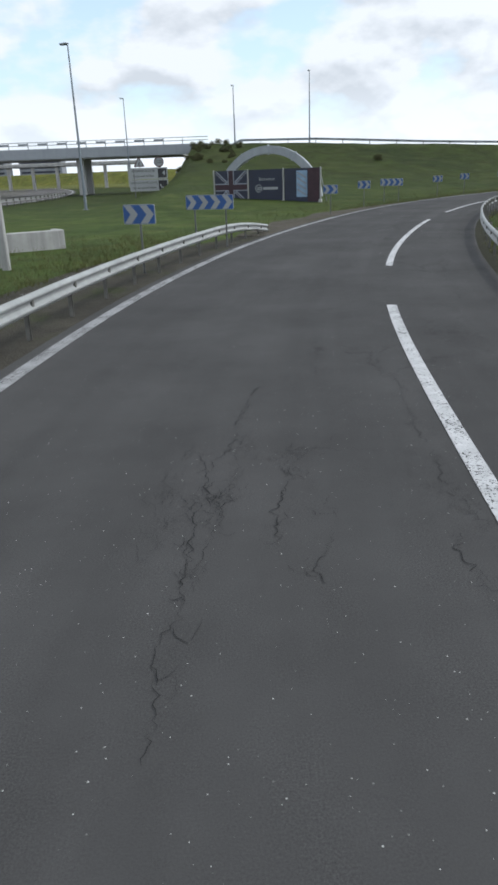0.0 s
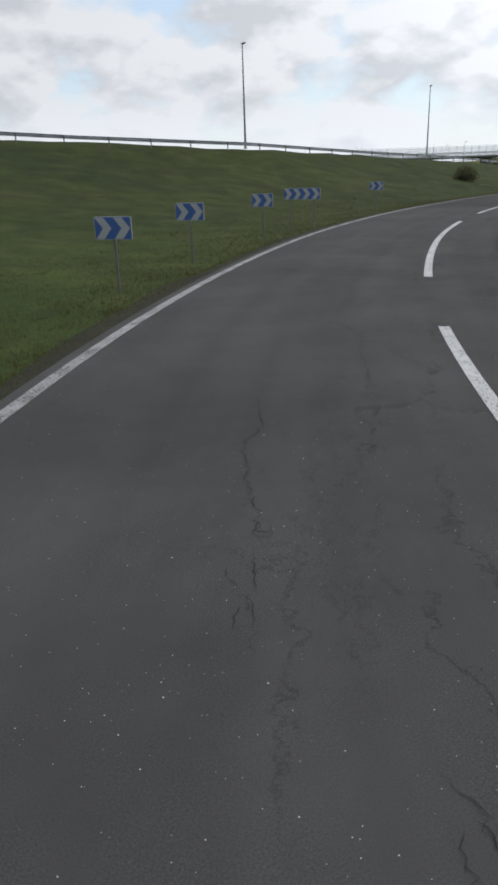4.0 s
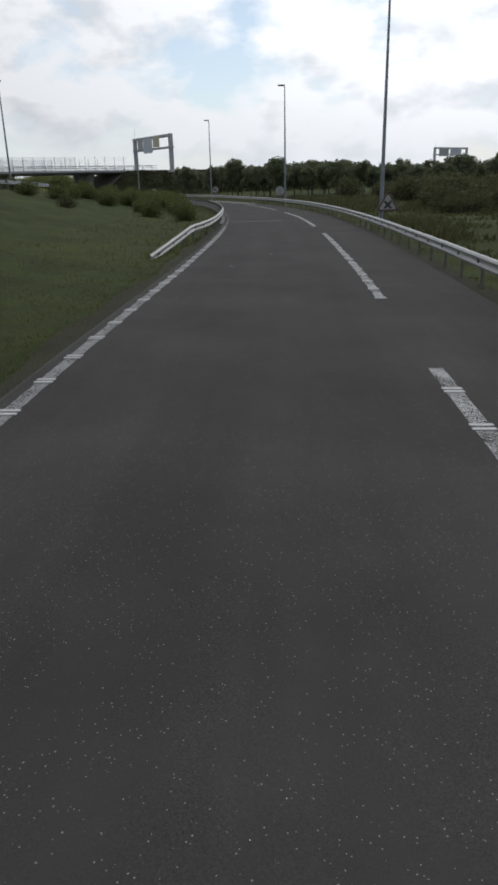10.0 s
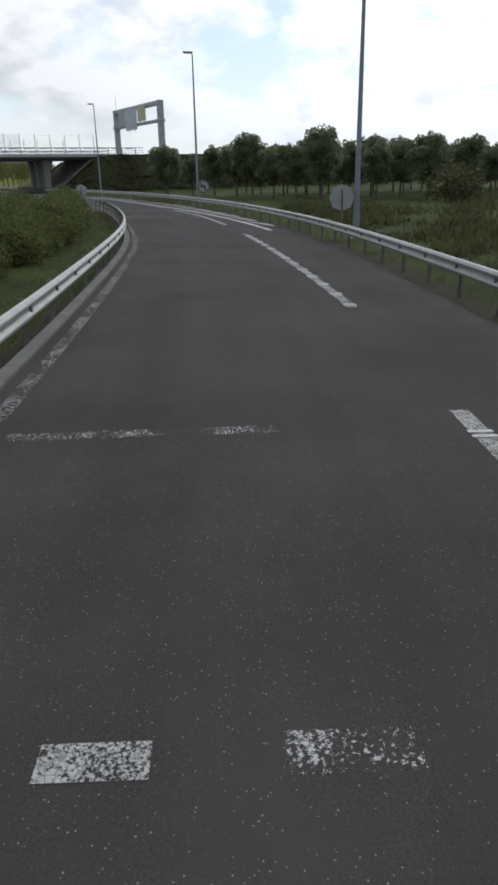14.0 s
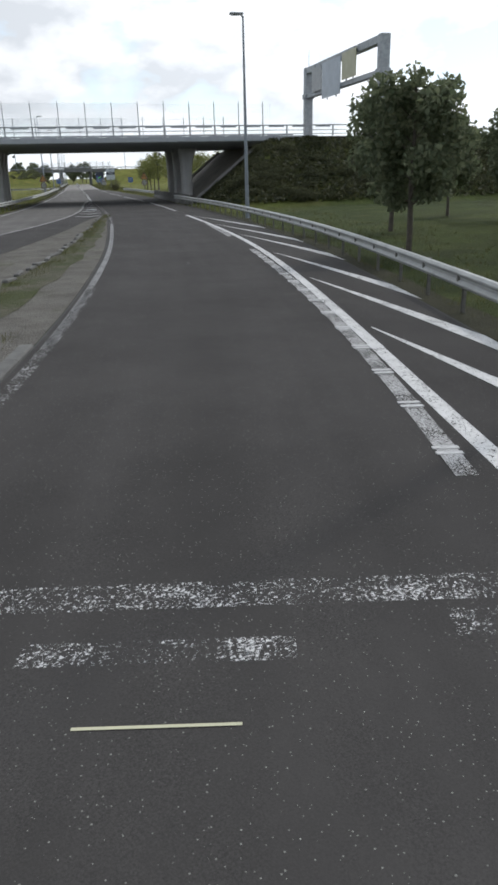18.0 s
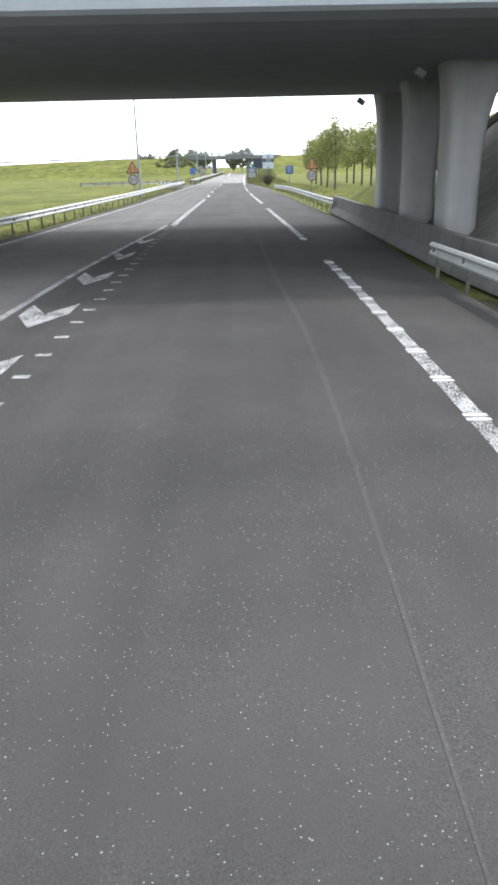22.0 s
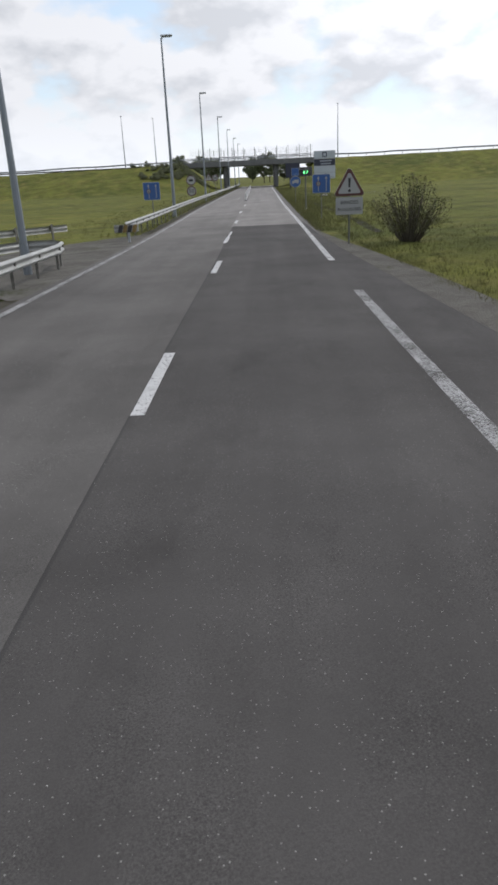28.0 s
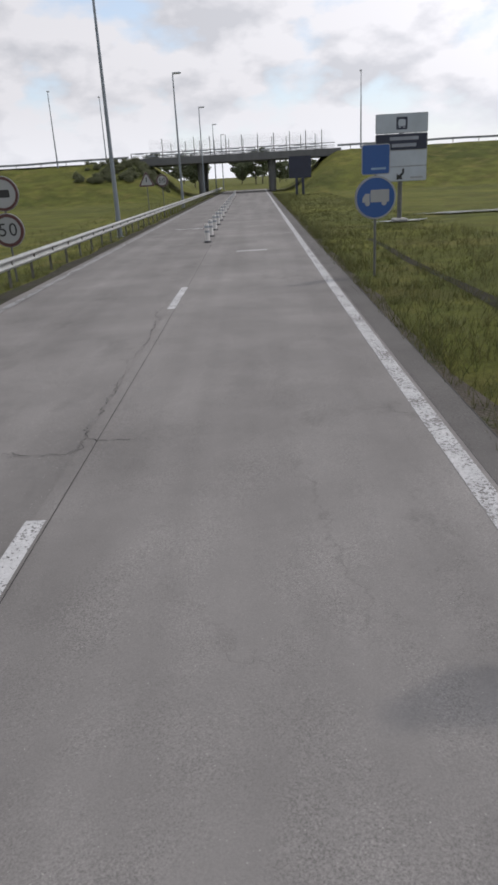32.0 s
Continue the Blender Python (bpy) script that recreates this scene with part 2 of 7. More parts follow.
        m.l.new(lane.outputs["X"], side.inputs[0])
        f = m.math("MULTIPLY", f, side.outputs[0])
        c = m.mix(m.math("MULTIPLY", f, cracks), c, col(0.2))
        h = m.math("SUBTRACT", grain, m.math("MULTIPLY", f, 2.0))
    m.color(c).bump(h, 0.32, 0.006)
    return m.m


def paint(name, base=0.62, wear=0.5, under=0.07, fine=34.0):
    """Road marking paint: crazed into small plates and worn through in flakes."""
    m = Mat(name, 0.7, spec=0.4)
    flake = m.math("ADD", m.math("MULTIPLY", m.noise(fine, 6, 0.68), 0.72), m.math("MULTIPLY", m.noise(1.8, 4, 0.6), 0.28))
    f = m.ramp(flake, (0.36 + 0.16 * wear, 0.0), (0.43 + 0.16 * wear, 1.0))
    tone = m.ramp(m.noise(5, 4), (0.3, base * 0.75), (0.7, base))
    seams = m.ramp(m.voronoi(20, "DISTANCE_TO_EDGE"), (0.03, 0.6 * min(1, wear * 1.4)), (0.09, 0.0))
    gone = m.math("MAXIMUM", m.math("SUBTRACT", 1.0, f), seams)
    m.color(m.mix(m.math("MULTIPLY", gone, 0.6), tone, under)).bump(m.math("SUBTRACT", flake, seams), 0.4, 0.005)
    bare = m.n.new("ShaderNodeBsdfTransparent")
    mx = m.n.new("ShaderNodeMixShader")
    m.l.new(m.ramp(gone, (0.35, 0.0), (0.8, 1.0)), mx.inputs[0])
    m.l.new(m.b.outputs[0], mx.inputs[1])
    m.l.new(bare.outputs[0], mx.inputs[2])
    m.l.new(mx.outputs[0], m.n["Material Output"].inputs["Surface"])
    return m.m


def plain(name, col, rough=0.6, metal=0.0, vary=0.15, scale=3.0, bump=0.0, bscale=40.0):
    """A painted, cast or metal surface with slight blotches and grain."""
    m = Mat(name, rough, metal)
    dark = tuple(c * (1 - vary) for c in col)
    lite = tuple(min(1, c * (1 + vary)) for c in col)
    c = m.ramp(m.noise(scale, 5, 0.6), (0.3, dark), (0.7, lite))
    m.color(c)
    m.rough(m.ramp(m.noise(scale * 2.3, 3), (0.3, max(0.05, rough - 0.1)), (0.7, min(1, rough + 0.1))))
    if bump:
        m.bump(m.noise(bscale, 4), bump, 0.004)
    return m.m


def stony(name, a, b, green):
    """Loose stones and dirt with weeds growing through; green: how much of it."""
    m = Mat(name, 0.95, spec=0.15)
    c = m.ramp(m.noise(0.9, 6, 0.7), (0.3, a), (0.7, b))
    stones = m.voronoi(27)
    c = m.mix(0.7, c, m.ramp(stones, (0.1, 1.2), (0.6, 0.7)), "MULTIPLY")
    weeds = m.ramp(m.math("ADD", m.math("MULTIPLY", m.noise(0.5, 3), 0.6), m.math("MULTIPLY", m.noise(6, 5, 0.7), 0.4)), (0.62 - 0.25 * green, 0.0), (0.72 - 0.25 * green, 0.9))
    c = m.mix(weeds, c, m.ramp(m.noise(30, 3), (0.3, (0.022, 0.030, 0.010)), (0.7, (0.058, 0.066, 0.022))))
    m.color(c).bump(m.math("SUBTRACT", m.noise(12, 5, 0.7), stones), 0.8, 0.03)
    return m.m


def concrete(name, base, tint=(1, 0.98, 0.94), stains=1.0):
    m = Mat(name, 0.9, spec=0.3)
    lo, hi = 1 - 0.28 * stains, 1 + 0.15 * stains
    c = m.ramp(m.noise(0.8, 6, 0.65), (0.3, tuple(base * lo * t for t in tint)), (0.7, tuple(base * hi * t for t in tint)))
    run = m.ramp(m.noise(2.0, 4, 0.6, m.scaled(1.5, 1.5, 0.12)), (0.45, 0.0), (0.75, 0.55 * stains))
    c = m.mix(run, c, tuple(base * 0.45 * t for t in tint))
    m.color(c).bump(m.noise(30, 5, 0.7), 0.35 * stains, 0.006)
    return m.m


def grass_mat(name, a, b, dry):
    """Meadow sward: green with straw-coloured and dark patches."""
    m = Mat(name, 0.95, spec=0.15)
    c = m.ramp(m.noise(0.06, 5, 0.6), (0.32, a), (0.68, b))
    c = m.mix(m.ramp(m.noise(0.35, 5, 0.65), (0.50, 0.0), (0.72, 0.75)), c, dry)
    # the meadows further on are yellower, with stronger sun put into the colour
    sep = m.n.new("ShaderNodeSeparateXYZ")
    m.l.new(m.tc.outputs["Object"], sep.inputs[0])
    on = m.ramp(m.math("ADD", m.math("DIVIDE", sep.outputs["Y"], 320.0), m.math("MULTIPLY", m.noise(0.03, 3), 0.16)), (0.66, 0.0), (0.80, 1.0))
    # darker tone for the middle meadows, before the further ones take over
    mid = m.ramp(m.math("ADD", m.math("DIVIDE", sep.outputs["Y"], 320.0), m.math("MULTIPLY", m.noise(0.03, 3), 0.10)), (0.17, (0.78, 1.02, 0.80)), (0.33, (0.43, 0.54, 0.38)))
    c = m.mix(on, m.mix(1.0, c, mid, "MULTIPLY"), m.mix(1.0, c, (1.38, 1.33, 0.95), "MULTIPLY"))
    mow = m.ramp(m.noise(0.5, 4, 0.6, m.scaled(1.0, 1.0, 0.3)), (0.35, 0.72), (0.68, 1.22))
    c = m.mix(1.0, c, mow, "MULTIPLY")
    fine = m.ramp(m.noise(9, 4, 0.7), (0.25, 0.55), (0.75, 1.4))
    c = m.mix(0.8, c, fine, "MULTIPLY")
    m.color(c).bump(m.noise(7, 6, 0.75), 0.8, 0.12)
    return m.m


def leaf_mat(name, a, b):
    m = Mat(name, 0.6, spec=0.3)
    geo = m.n.new("ShaderNodeNewGeometry")
    c = m.ramp(geo.outputs["Random Per Island"], (0.0, a), (1.0, b))
    m.color(c)
    m.b.inputs["Subsurface Weight"].default_value = 0.0
    tr = m.n.new("ShaderNodeBsdfTranslucent")
    m.l.new(c, tr.inputs["Color"])
    mx = m.n.new("ShaderNodeMixShader")
    mx.inputs[0].default_value = 0.48
    m.l.new(m.b.outputs[0], mx.inputs[1])
    m.l.new(tr.outputs[0], mx.inputs[2])
    m.l.new(mx.outputs[0], m.n["Material Output"].inputs["Surface"])
    return m.m


def lit(name, col, strength):
    m = Mat(name)
    m.color((0.01, 0.01, 0.01))
    m.b.inputs["Emission Color"].default_value = (*col, 1)
    m.b.inputs["Emission Strength"].default_value = strength
    return m.m


M = dict(
    road=asphalt("worn_asphalt", 0.059, cracks=0.45, specks=0.09, tint=(1.02, 1.0, 0.98)),
    # paler past the first bridge: stronger sun put into the colour
    dark=asphalt("dark_asphalt", 0.043, specks=0.5, tint=(1.05, 1.0, 0.97), pale_and_sun=(318, 372, 1.56)),
    pale=asphalt("bleached_asphalt", 0.188, cracks=0.2, specks=0.2, tint=(1.05, 1.0, 0.96)),
    flakes=paint("flaked_white_line", 0.5, 1.03, 0.05, 48.0),
    line4=paint("grey_ribbed_line", 0.34, 0.42, 0.06, 60.0),
    line5=paint("chipped_white_line", 0.50, 0.42, 0.06, 30.0),
    darkconc=concrete("dark_bridge_concrete", 0.15, (0.97, 0.99, 1.0), 0.5),
    darkrail=plain("dark_parapet_steel", (0.15, 0.155, 0.16), 0.6, 0.3, 0.2, 2.0),
    line3=paint("grey_white_line", 0.22, 0.45, 0.055, 50.0),
    facing=concrete("stained_facing", 0.20, (1.0, 0.93, 0.82)),
    oldconc=concrete("mossy_concrete", 0.11, (1.0, 0.98, 0.92)),
    joint=asphalt("joint_asphalt", 0.051, specks=0.5, tint=(1.05, 1.0, 0.97)),
    oldkerb=concrete("mossy_kerb_concrete", 0.12),
    grey=asphalt("pale_asphalt", 0.095, cracks=0.12, specks=0.25, tint=(1.05, 1.0, 0.96), pale_and_sun=(392, 432, 1.9)),
    gravel=stony("gravel_dirt", (0.075, 0.070, 0.062), (0.155, 0.147, 0.132), 0.25),
    stones=stony("stony_dirt", (0.06, 0.052, 0.042), (0.12, 0.105, 0.085), 0.35),
    weedy=stony("weedy_gravel", (0.05, 0.055, 0.028), (0.115, 0.105, 0.085), 0.62),
    dirt=stony("dark_verge_dirt", (0.035, 0.032, 0.025), (0.075, 0.068, 0.052), 0.4),
    mud=stony("dark_wet_mud", (0.022, 0.020, 0.014), (0.045, 0.040, 0.028), 0.45),
    verge=stony("weedy_dirt_and_shade", (0.024, 0.025, 0.014), (0.045, 0.043, 0.026), 0.12),
    edging=asphalt("worn_shoulder_asphalt", 0.112, cracks=0.3, specks=0.3, tint=(1.05, 1.0, 0.96)),
    patch=asphalt("repair_asphalt", 0.057, specks=0.3),
    tar=plain("tar_seal", (0.012, 0.012, 0.012), 1.0, vary=0.2, scale=5),
    line=paint("worn_white_line", 0.52, 0.26, 0.08),
    line2=paint("ragged_white_line", 0.37, 0.56, 0.06, 55.0),
    faint=paint("faint_white_line", 0.38, 0.95, 0.045),
    ribpaint=paint("ribbed_white_line", 0.48, 0.25, 0.15),
    zinc=plain("galvanised_steel", (0.33, 0.335, 0.325), 0.55, 0.3, 0.15, 2.0),
    rust=plain("dull_post_steel", (0.15, 0.145, 0.13), 0.7, 0.2, 0.3, 4.0),
    postgrey=plain("dull_sign_post", (0.12, 0.122, 0.12), 0.6, 0.3, 0.2, 3.0),
    zincd=plain("weathered_zinc", (0.34, 0.36, 0.38), 0.6, 0.4, 0.2, 3.0),
    pole=plain("grey_pole_steel", (0.20, 0.225, 0.25), 0.5, 0.4, 0.1, 1.0),
    conc=concrete("bridge_concrete", 0.40, (1.0, 0.99, 0.97), 0.4),
    concl=concrete("pale_concrete", 0.40),
    fascia=concrete("painted_fascia", 0.36, (0.93, 0.98, 1.04), 0.25),
    rail=plain("parapet_steel", (0.32, 0.335, 0.35), 0.5, 0.4, 0.15, 2.0),
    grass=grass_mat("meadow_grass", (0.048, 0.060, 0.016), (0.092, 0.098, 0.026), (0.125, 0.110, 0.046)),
    blade=leaf_mat("grass_blades", (0.048, 0.062, 0.018), (0.13, 0.122, 0.048)),
    leaf=leaf_mat("plantation_leaves", (0.085, 0.11, 0.062), (0.185, 0.205, 0.12)),
    leafl=leaf_mat("light_leaves", (0.11, 0.13, 0.04), (0.24, 0.25, 0.09)),
    hedge=leaf_mat("hedge_leaves", (0.05, 0.068, 0.020), (0.125, 0.138, 0.044)),
    shrub=leaf_mat("shrub_leaves", (0.040, 0.050, 0.020), (0.105, 0.102, 0.046)),
    scrub=leaf_mat("scrub_leaves", (0.085, 0.10, 0.05), (0.20, 0.21, 0.125)),
    bramble=leaf_mat("bramble_leaves", (0.024, 0.032, 0.014), (0.068, 0.070, 0.032)),
    bark=plain("tree_bark", (0.085, 0.072, 0.058), 0.95, vary=0.35, scale=6, bump=0.6),
    whitepaper=plain("white_paper", (0.42, 0.42, 0.41), 0.8, 0, 0.1, 8.0),
    paleyellow=plain("pale_yellow_sheet", (0.40, 0.39, 0.27), 0.5, 0, 0.1, 1.0),
    palepanel=plain("pale_panel", (0.38, 0.42, 0.47), 0.5, 0, 0.1, 1.0),
    white=plain("white_sheet", (0.31, 0.32, 0.32), 0.45, 0, 0.05, 1.0),
    blue=plain("blue_sheet", (0.026, 0.085, 0.26), 0.4, 0, 0.08, 1.0),
    red=plain("red_sheet", (0.082, 0.028, 0.028), 0.45, 0, 0.1, 1.0),
    yellow=plain("orange_sheet", (0.36, 0.18, 0.055), 0.45, 0, 0.06, 1.0),
    ochre=plain("faded_yellow_band", (0.20, 0.135, 0.04), 0.6, 0, 0.2, 4.0),
    black=plain("black_sheet", (0.02, 0.02, 0.022), 0.45, 0, 0.1, 1.0),
    back=plain("grey_sign_back", (0.30, 0.31, 0.32), 0.5, 0.3, 0.1, 2.0),
    navy=plain("navy_panel", (0.018, 0.022, 0.045), 0.4, 0, 0.15, 1.0),
    flagred=plain("printed_dark_red", (0.040, 0.016, 0.024), 0.5, 0, 0.2, 1.5),
    flagwhite=plain("printed_pale", (0.24, 0.26, 0.30), 0.5, 0, 0.15, 1.5),
    sky=plain("printed_blue_white", (0.22, 0.32, 0.44), 0.5, 0, 0.25, 1.5),
    ring=concrete("lining_concrete", 0.36, (0.94, 1.0, 1.06), 0.4),
    led=lit("green_led", (0.15, 1.0, 0.30), 3.0),
    water=plain("shallow_water", (0.10, 0.11, 0.11), 0.06, 0, 0.1, 1.0),
    glass=plain("screen_mesh", (0.42, 0.44, 0.46), 0.6, 0.3, 0.1, 1.0),
    orangecone=plain("faded_white_post", (0.62, 0.60, 0.58), 0.6, 0, 0.15, 4.0),
    building=plain("far_block", (0.25, 0.26, 0.29), 0.9, 0, 0.2, 0.2),
)


def clear_sheet(name, shade):
    """A thin clear sheet with a film of dust."""
    m = Mat(name, 0.15)
    m.color((0.75, 0.80, 0.84))
    m.l.new(m.ramp(m.noise(1.5, 4), (0.3, shade * 0.7), (0.7, shade)), m.b.inputs["Alpha"])
    return m.m


M["clear"] = clear_sheet("clear_screen_sheet", 0.16)


# ================= plan: the lane's line, and helpers =================
KNOTS = [(-4.61, -59.82), (-3.45, -44.87), (-2.3, -29.91), (-1.15, -14.96), (-0.0, 0.0), (1.73, 14.89), (5.52, 29.39), (11.08, 43.31), (18.73, 56.18), (28.59, 67.46), (39.99, 77.21), (52.42, 85.59), (65.34, 93.21), (78.66, 100.11), (92.1, 106.77), (105.41, 113.69), (118.4, 121.17), (130.84, 129.56), (142.89, 138.48), (154.0, 148.55), (164.24, 159.49), (173.37, 171.4), (181.7, 183.86), (189.67, 196.57), (197.19, 209.55), (204.31, 222.75), (211.28, 236.03), (218.41, 249.23), (225.67, 262.36), (233.13, 275.37), (240.73, 288.3), (248.34, 301.23), (255.89, 314.19), (271.18, 340.35), (296.43, 383.51), (346.91, 469.83), (457.97, 659.74)]


def dense_line(knots, step=0.5):
    """A Catmull-Rom curve through the knots, as evenly stepped points, tangents and running length."""
    k = np.array([2 * np.array(knots[0]) - knots[1], *knots, 2 * np.array(knots[-1]) - knots[-2]])
    out = []
    for a, b, c, d in zip(k, k[1:], k[2:], k[3:]):
        t0, t1 = 0.0, np.linalg.norm(b - a) ** 0.5
        t2 = t1 + np.linalg.norm(c - b) ** 0.5
        t3 = t2 + np.linalg.norm(d - c) ** 0.5
        t = np.linspace(t1, t2, 60, endpoint=False)[:, None]
        a1, a2, a3 = (t1 - t) / (t1 - t0) * a + (t - t0) / (t1 - t0) * b, (t2 - t) / (t2 - t1) * b + (t - t1) / (t2 - t1) * c, (t3 - t) / (t3 - t2) * c + (t - t2) / (t3 - t2) * d
        b1, b2 = (t2 - t) / (t2 - t0) * a1 + (t - t0) / (t2 - t0) * a2, (t3 - t) / (t3 - t1) * a2 + (t - t1) / (t3 - t1) * a3
        out.append((t2 - t) / (t2 - t1) * b1 + (t - t1) / (t2 - t1) * b2)
    p = np.concatenate([*out, [np.array(knots[-1])]])
    s = np.r_[0, np.cumsum(np.linalg.norm(np.diff(p, axis=0), axis=1))]
    e = np.arange(0, s[-1], step)
    return np.c_[np.interp(e, s, p[:, 0]), np.interp(e, s, p[:, 1])], e


LINE, RUN = dense_line(KNOTS)
RUN = RUN - RUN[int(np.argmin(np.hypot(*LINE.T)))]      # s = 0 at the origin
TAN = np.gradient(LINE, axis=0)
TAN /= np.linalg.norm(TAN, axis=1)[:, None]


def spot(s, d=0.0, z=0.0):
    """The place s metres along the lane's line, d to its right and z up."""
    x, y, tx, ty = (np.interp(s, RUN, c) for c in (LINE[:, 0], LINE[:, 1], TAN[:, 0], TAN[:, 1]))
    k = math.hypot(tx, ty)
    return Vector((x + d * ty / k, y - d * tx / k, z))


def heading(s):
    """The lane's heading there: degrees to turn +y onto it."""
    tx, ty = np.interp(s, RUN, TAN[:, 0]), np.interp(s, RUN, TAN[:, 1])
    return math.degrees(math.atan2(-tx, ty))


def along(s, *knots):
    """A smooth value along the lane from (s, value) knots."""
    xs, ys = zip(*knots)
    i = int(np.clip(np.searchsorted(xs, s) - 1, 0, len(xs) - 2))
    u = float(np.clip((s - xs[i]) / (xs[i + 1] - xs[i]), 0, 1))
    lo, hi = max(i - 1, 0), min(i + 2, len(xs) - 1)
    w = xs[i + 1] - xs[i]
    m0, m1 = (ys[i + 1] - ys[lo]) / (xs[i + 1] - xs[lo]) * w, (ys[hi] - ys[i]) / (xs[hi] - xs[i]) * w
    return (2 * u**3 - 3 * u**2 + 1) * ys[i] + (u**3 - 2 * u**2 + u) * m0 + (-2 * u**3 + 3 * u**2) * ys[i + 1] + (u**3 - u**2) * m1


def left_edge(s):
    return along(s, (-60, -4.2), (0, -4.12), (24, -4.05), (33, -3.86), (45, -3.68), (65, -3.44), (85, -3.64), (108, -3.78), (122, -3.48), (140, -3.35), (170, -3.05), (190, -2.75), (208, -2.75), (225, -3.0), (250, -2.85), (292, -2.9), (320, -2.6), (350, -1.9), (600, -1.9))


def right_edge(s):
    return along(s, (-60, 3.9), (0, 3.85), (30, 4.15), (100, 4.25), (140, 4.35), (192, 4.6), (225, 4.15), (240, 4.0), (262, 4.45), (280, 4.4), (302, 4.3), (316, 5.1), (330, 5.3), (350, 5.2), (360, 4.9), (378, 3.5), (394, 2.4), (404, 2.2), (430, 2.15), (600, 2.15))


def left_line(s):
    return along(s, (-60, -3.7), (0, -3.78), (24, -3.72), (33, -3.56), (38, -3.45), (45, -3.4), (65, -3.14), (85, -3.34), (106, -3.5), (122, -3.15), (140, -3.05), (170, -2.78), (188, -2.45), (205, -2.45), (225, -2.72), (250, -2.62), (292, -2.7), (320, -2.4), (332, -2.0))


def right_line(s):
    return along(s, (-60, 1.5), (0, 1.5), (20, 1.55), (31, 1.78), (37, 1.9), (43, 2.05), (66, 2.12), (92, 1.9), (118, 1.9), (140, 2.15), (168, 2.3), (187, 2.45), (194, 2.55), (209, 2.1), (225, 2.1), (235, 1.9), (258, 2.2), (284, 2.2), (312, 2.4), (338, 2.55), (365, 2.25), (388, 1.9), (425, 1.65), (450, 1.6), (600, 1.6))


def right_rail(s):
    return along(s, (-60, 4.2), (0, 4.1), (30, 4.4), (100, 4.5), (140, 4.6), (180, 4.75), (194, 4.9), (211, 4.6), (225, 4.45), (240, 4.3), (262, 4.75), (280, 4.7), (303, 4.3))


def near_left(s):
    """Right edge of the carriageway that joins from the left."""
    return along(s, (150, -52), (180, -38), (215, -24), (245, -13.2), (262, -9.2), (276, -6.45), (285.5, -5.15), (297, -4.3), (305, -4.0), (312, -3.45), (320, -2.75), (350, -1.75), (600, -1.75))


def far_left(s):
    return along(s, (150, -58), (180, -44), (215, -30), (245, -18.8), (274, -12.4), (290, -10.4), (307, -9.0), (325, -7.6), (345, -6.4), (390, -5.6), (440, -5.9), (600, -5.9))


def thing(name, label, category, group="", at=None, kind=""):
    ob = new(name)
    ob.empty_display_size = 0.2
    if at is not None:
        ob.matrix_world = at
    return tagged(ob, label, category, group, kind)


def solid(name, bm, material, parent=None, label=""):
    """Turns a bmesh into one mesh object."""
    me = bpy.data.meshes.new(name)
    bm.normal_update()
    bm.to_mesh(me)
    bm.free()
    for m in material if isinstance(material, (list, tuple)) else [material]:
        me.materials.append(m)
    ob = new(name, me)
    if parent:
        ob.parent = parent
    if label:
        ob["label"] = label
    return ob


part = solid


def raw(name, verts, faces, *rest, parent=None, label="", smooth=False):
    """A mesh object from vertices and faces; rest: where there is one the plan coordinates of each vertex, the material, parent, label."""
    rest = list(rest)
    flat = rest.pop(0) if isinstance(rest[0], np.ndarray) else None
    material, parent, label = rest[0], (rest[1] if len(rest) > 1 else parent), (rest[2] if len(rest) > 2 else label)
    me = bpy.data.meshes.new(name)
    me.from_pydata(verts, [], faces)
    if flat is not None:
        uv = me.uv_layers.new(name="plan")
        idx = np.zeros(len(me.loops), dtype=np.int32)
        me.loops.foreach_get("vertex_index", idx)
        uv.data.foreach_set("uv", flat[idx].astype(np.float32).ravel())
    me.materials.append(material)
    if smooth:
        me.shade_smooth()
    ob = new(name, me)
    if parent:
        ob.parent = parent
    if label:
        ob["label"] = label
    return ob


def box(size, at=(0, 0, 0), turn=None, bevel=0.0, bm=None):
    """A block of that size about at; bevelled edges."""
    own = bmesh.new()
    bmesh.ops.create_cube(own, size=1.0)
    bmesh.ops.scale(own, vec=size, verts=own.verts)
    if bevel:
        bmesh.ops.bevel(own, geom=own.edges[:], offset=bevel, segments=1, affect="EDGES")
    m = Matrix.Translation(at) @ (turn or Matrix())
    bmesh.ops.transform(own, matrix=m, verts=own.verts)
    return join(bm, own)


def join(bm, own):
    if bm is None:
        return own
    me = bpy.data.meshes.new("tmp")
    own.to_mesh(me)
    own.free()
    bm.from_mesh(me)
    bpy.data.meshes.remove(me)
    return bm


def tube(p0, p1, r0, r1=None, seg=10, bm=None):
    """A tapered round bar from p0 to p1."""
    own = bmesh.new()
    p0, p1 = Vector(p0), Vector(p1)
    bmesh.ops.create_cone(own, cap_ends=True, segments=seg, radius1=r0, radius2=r0 if r1 is None else r1, depth=(p1 - p0).length)
    m = Matrix.Translation((p0 + p1) / 2) @ (p1 - p0).to_track_quat("Z", "Y").to_matrix().to_4x4()
    bmesh.ops.transform(own, matrix=m, verts=own.verts)
    return join(bm, own)


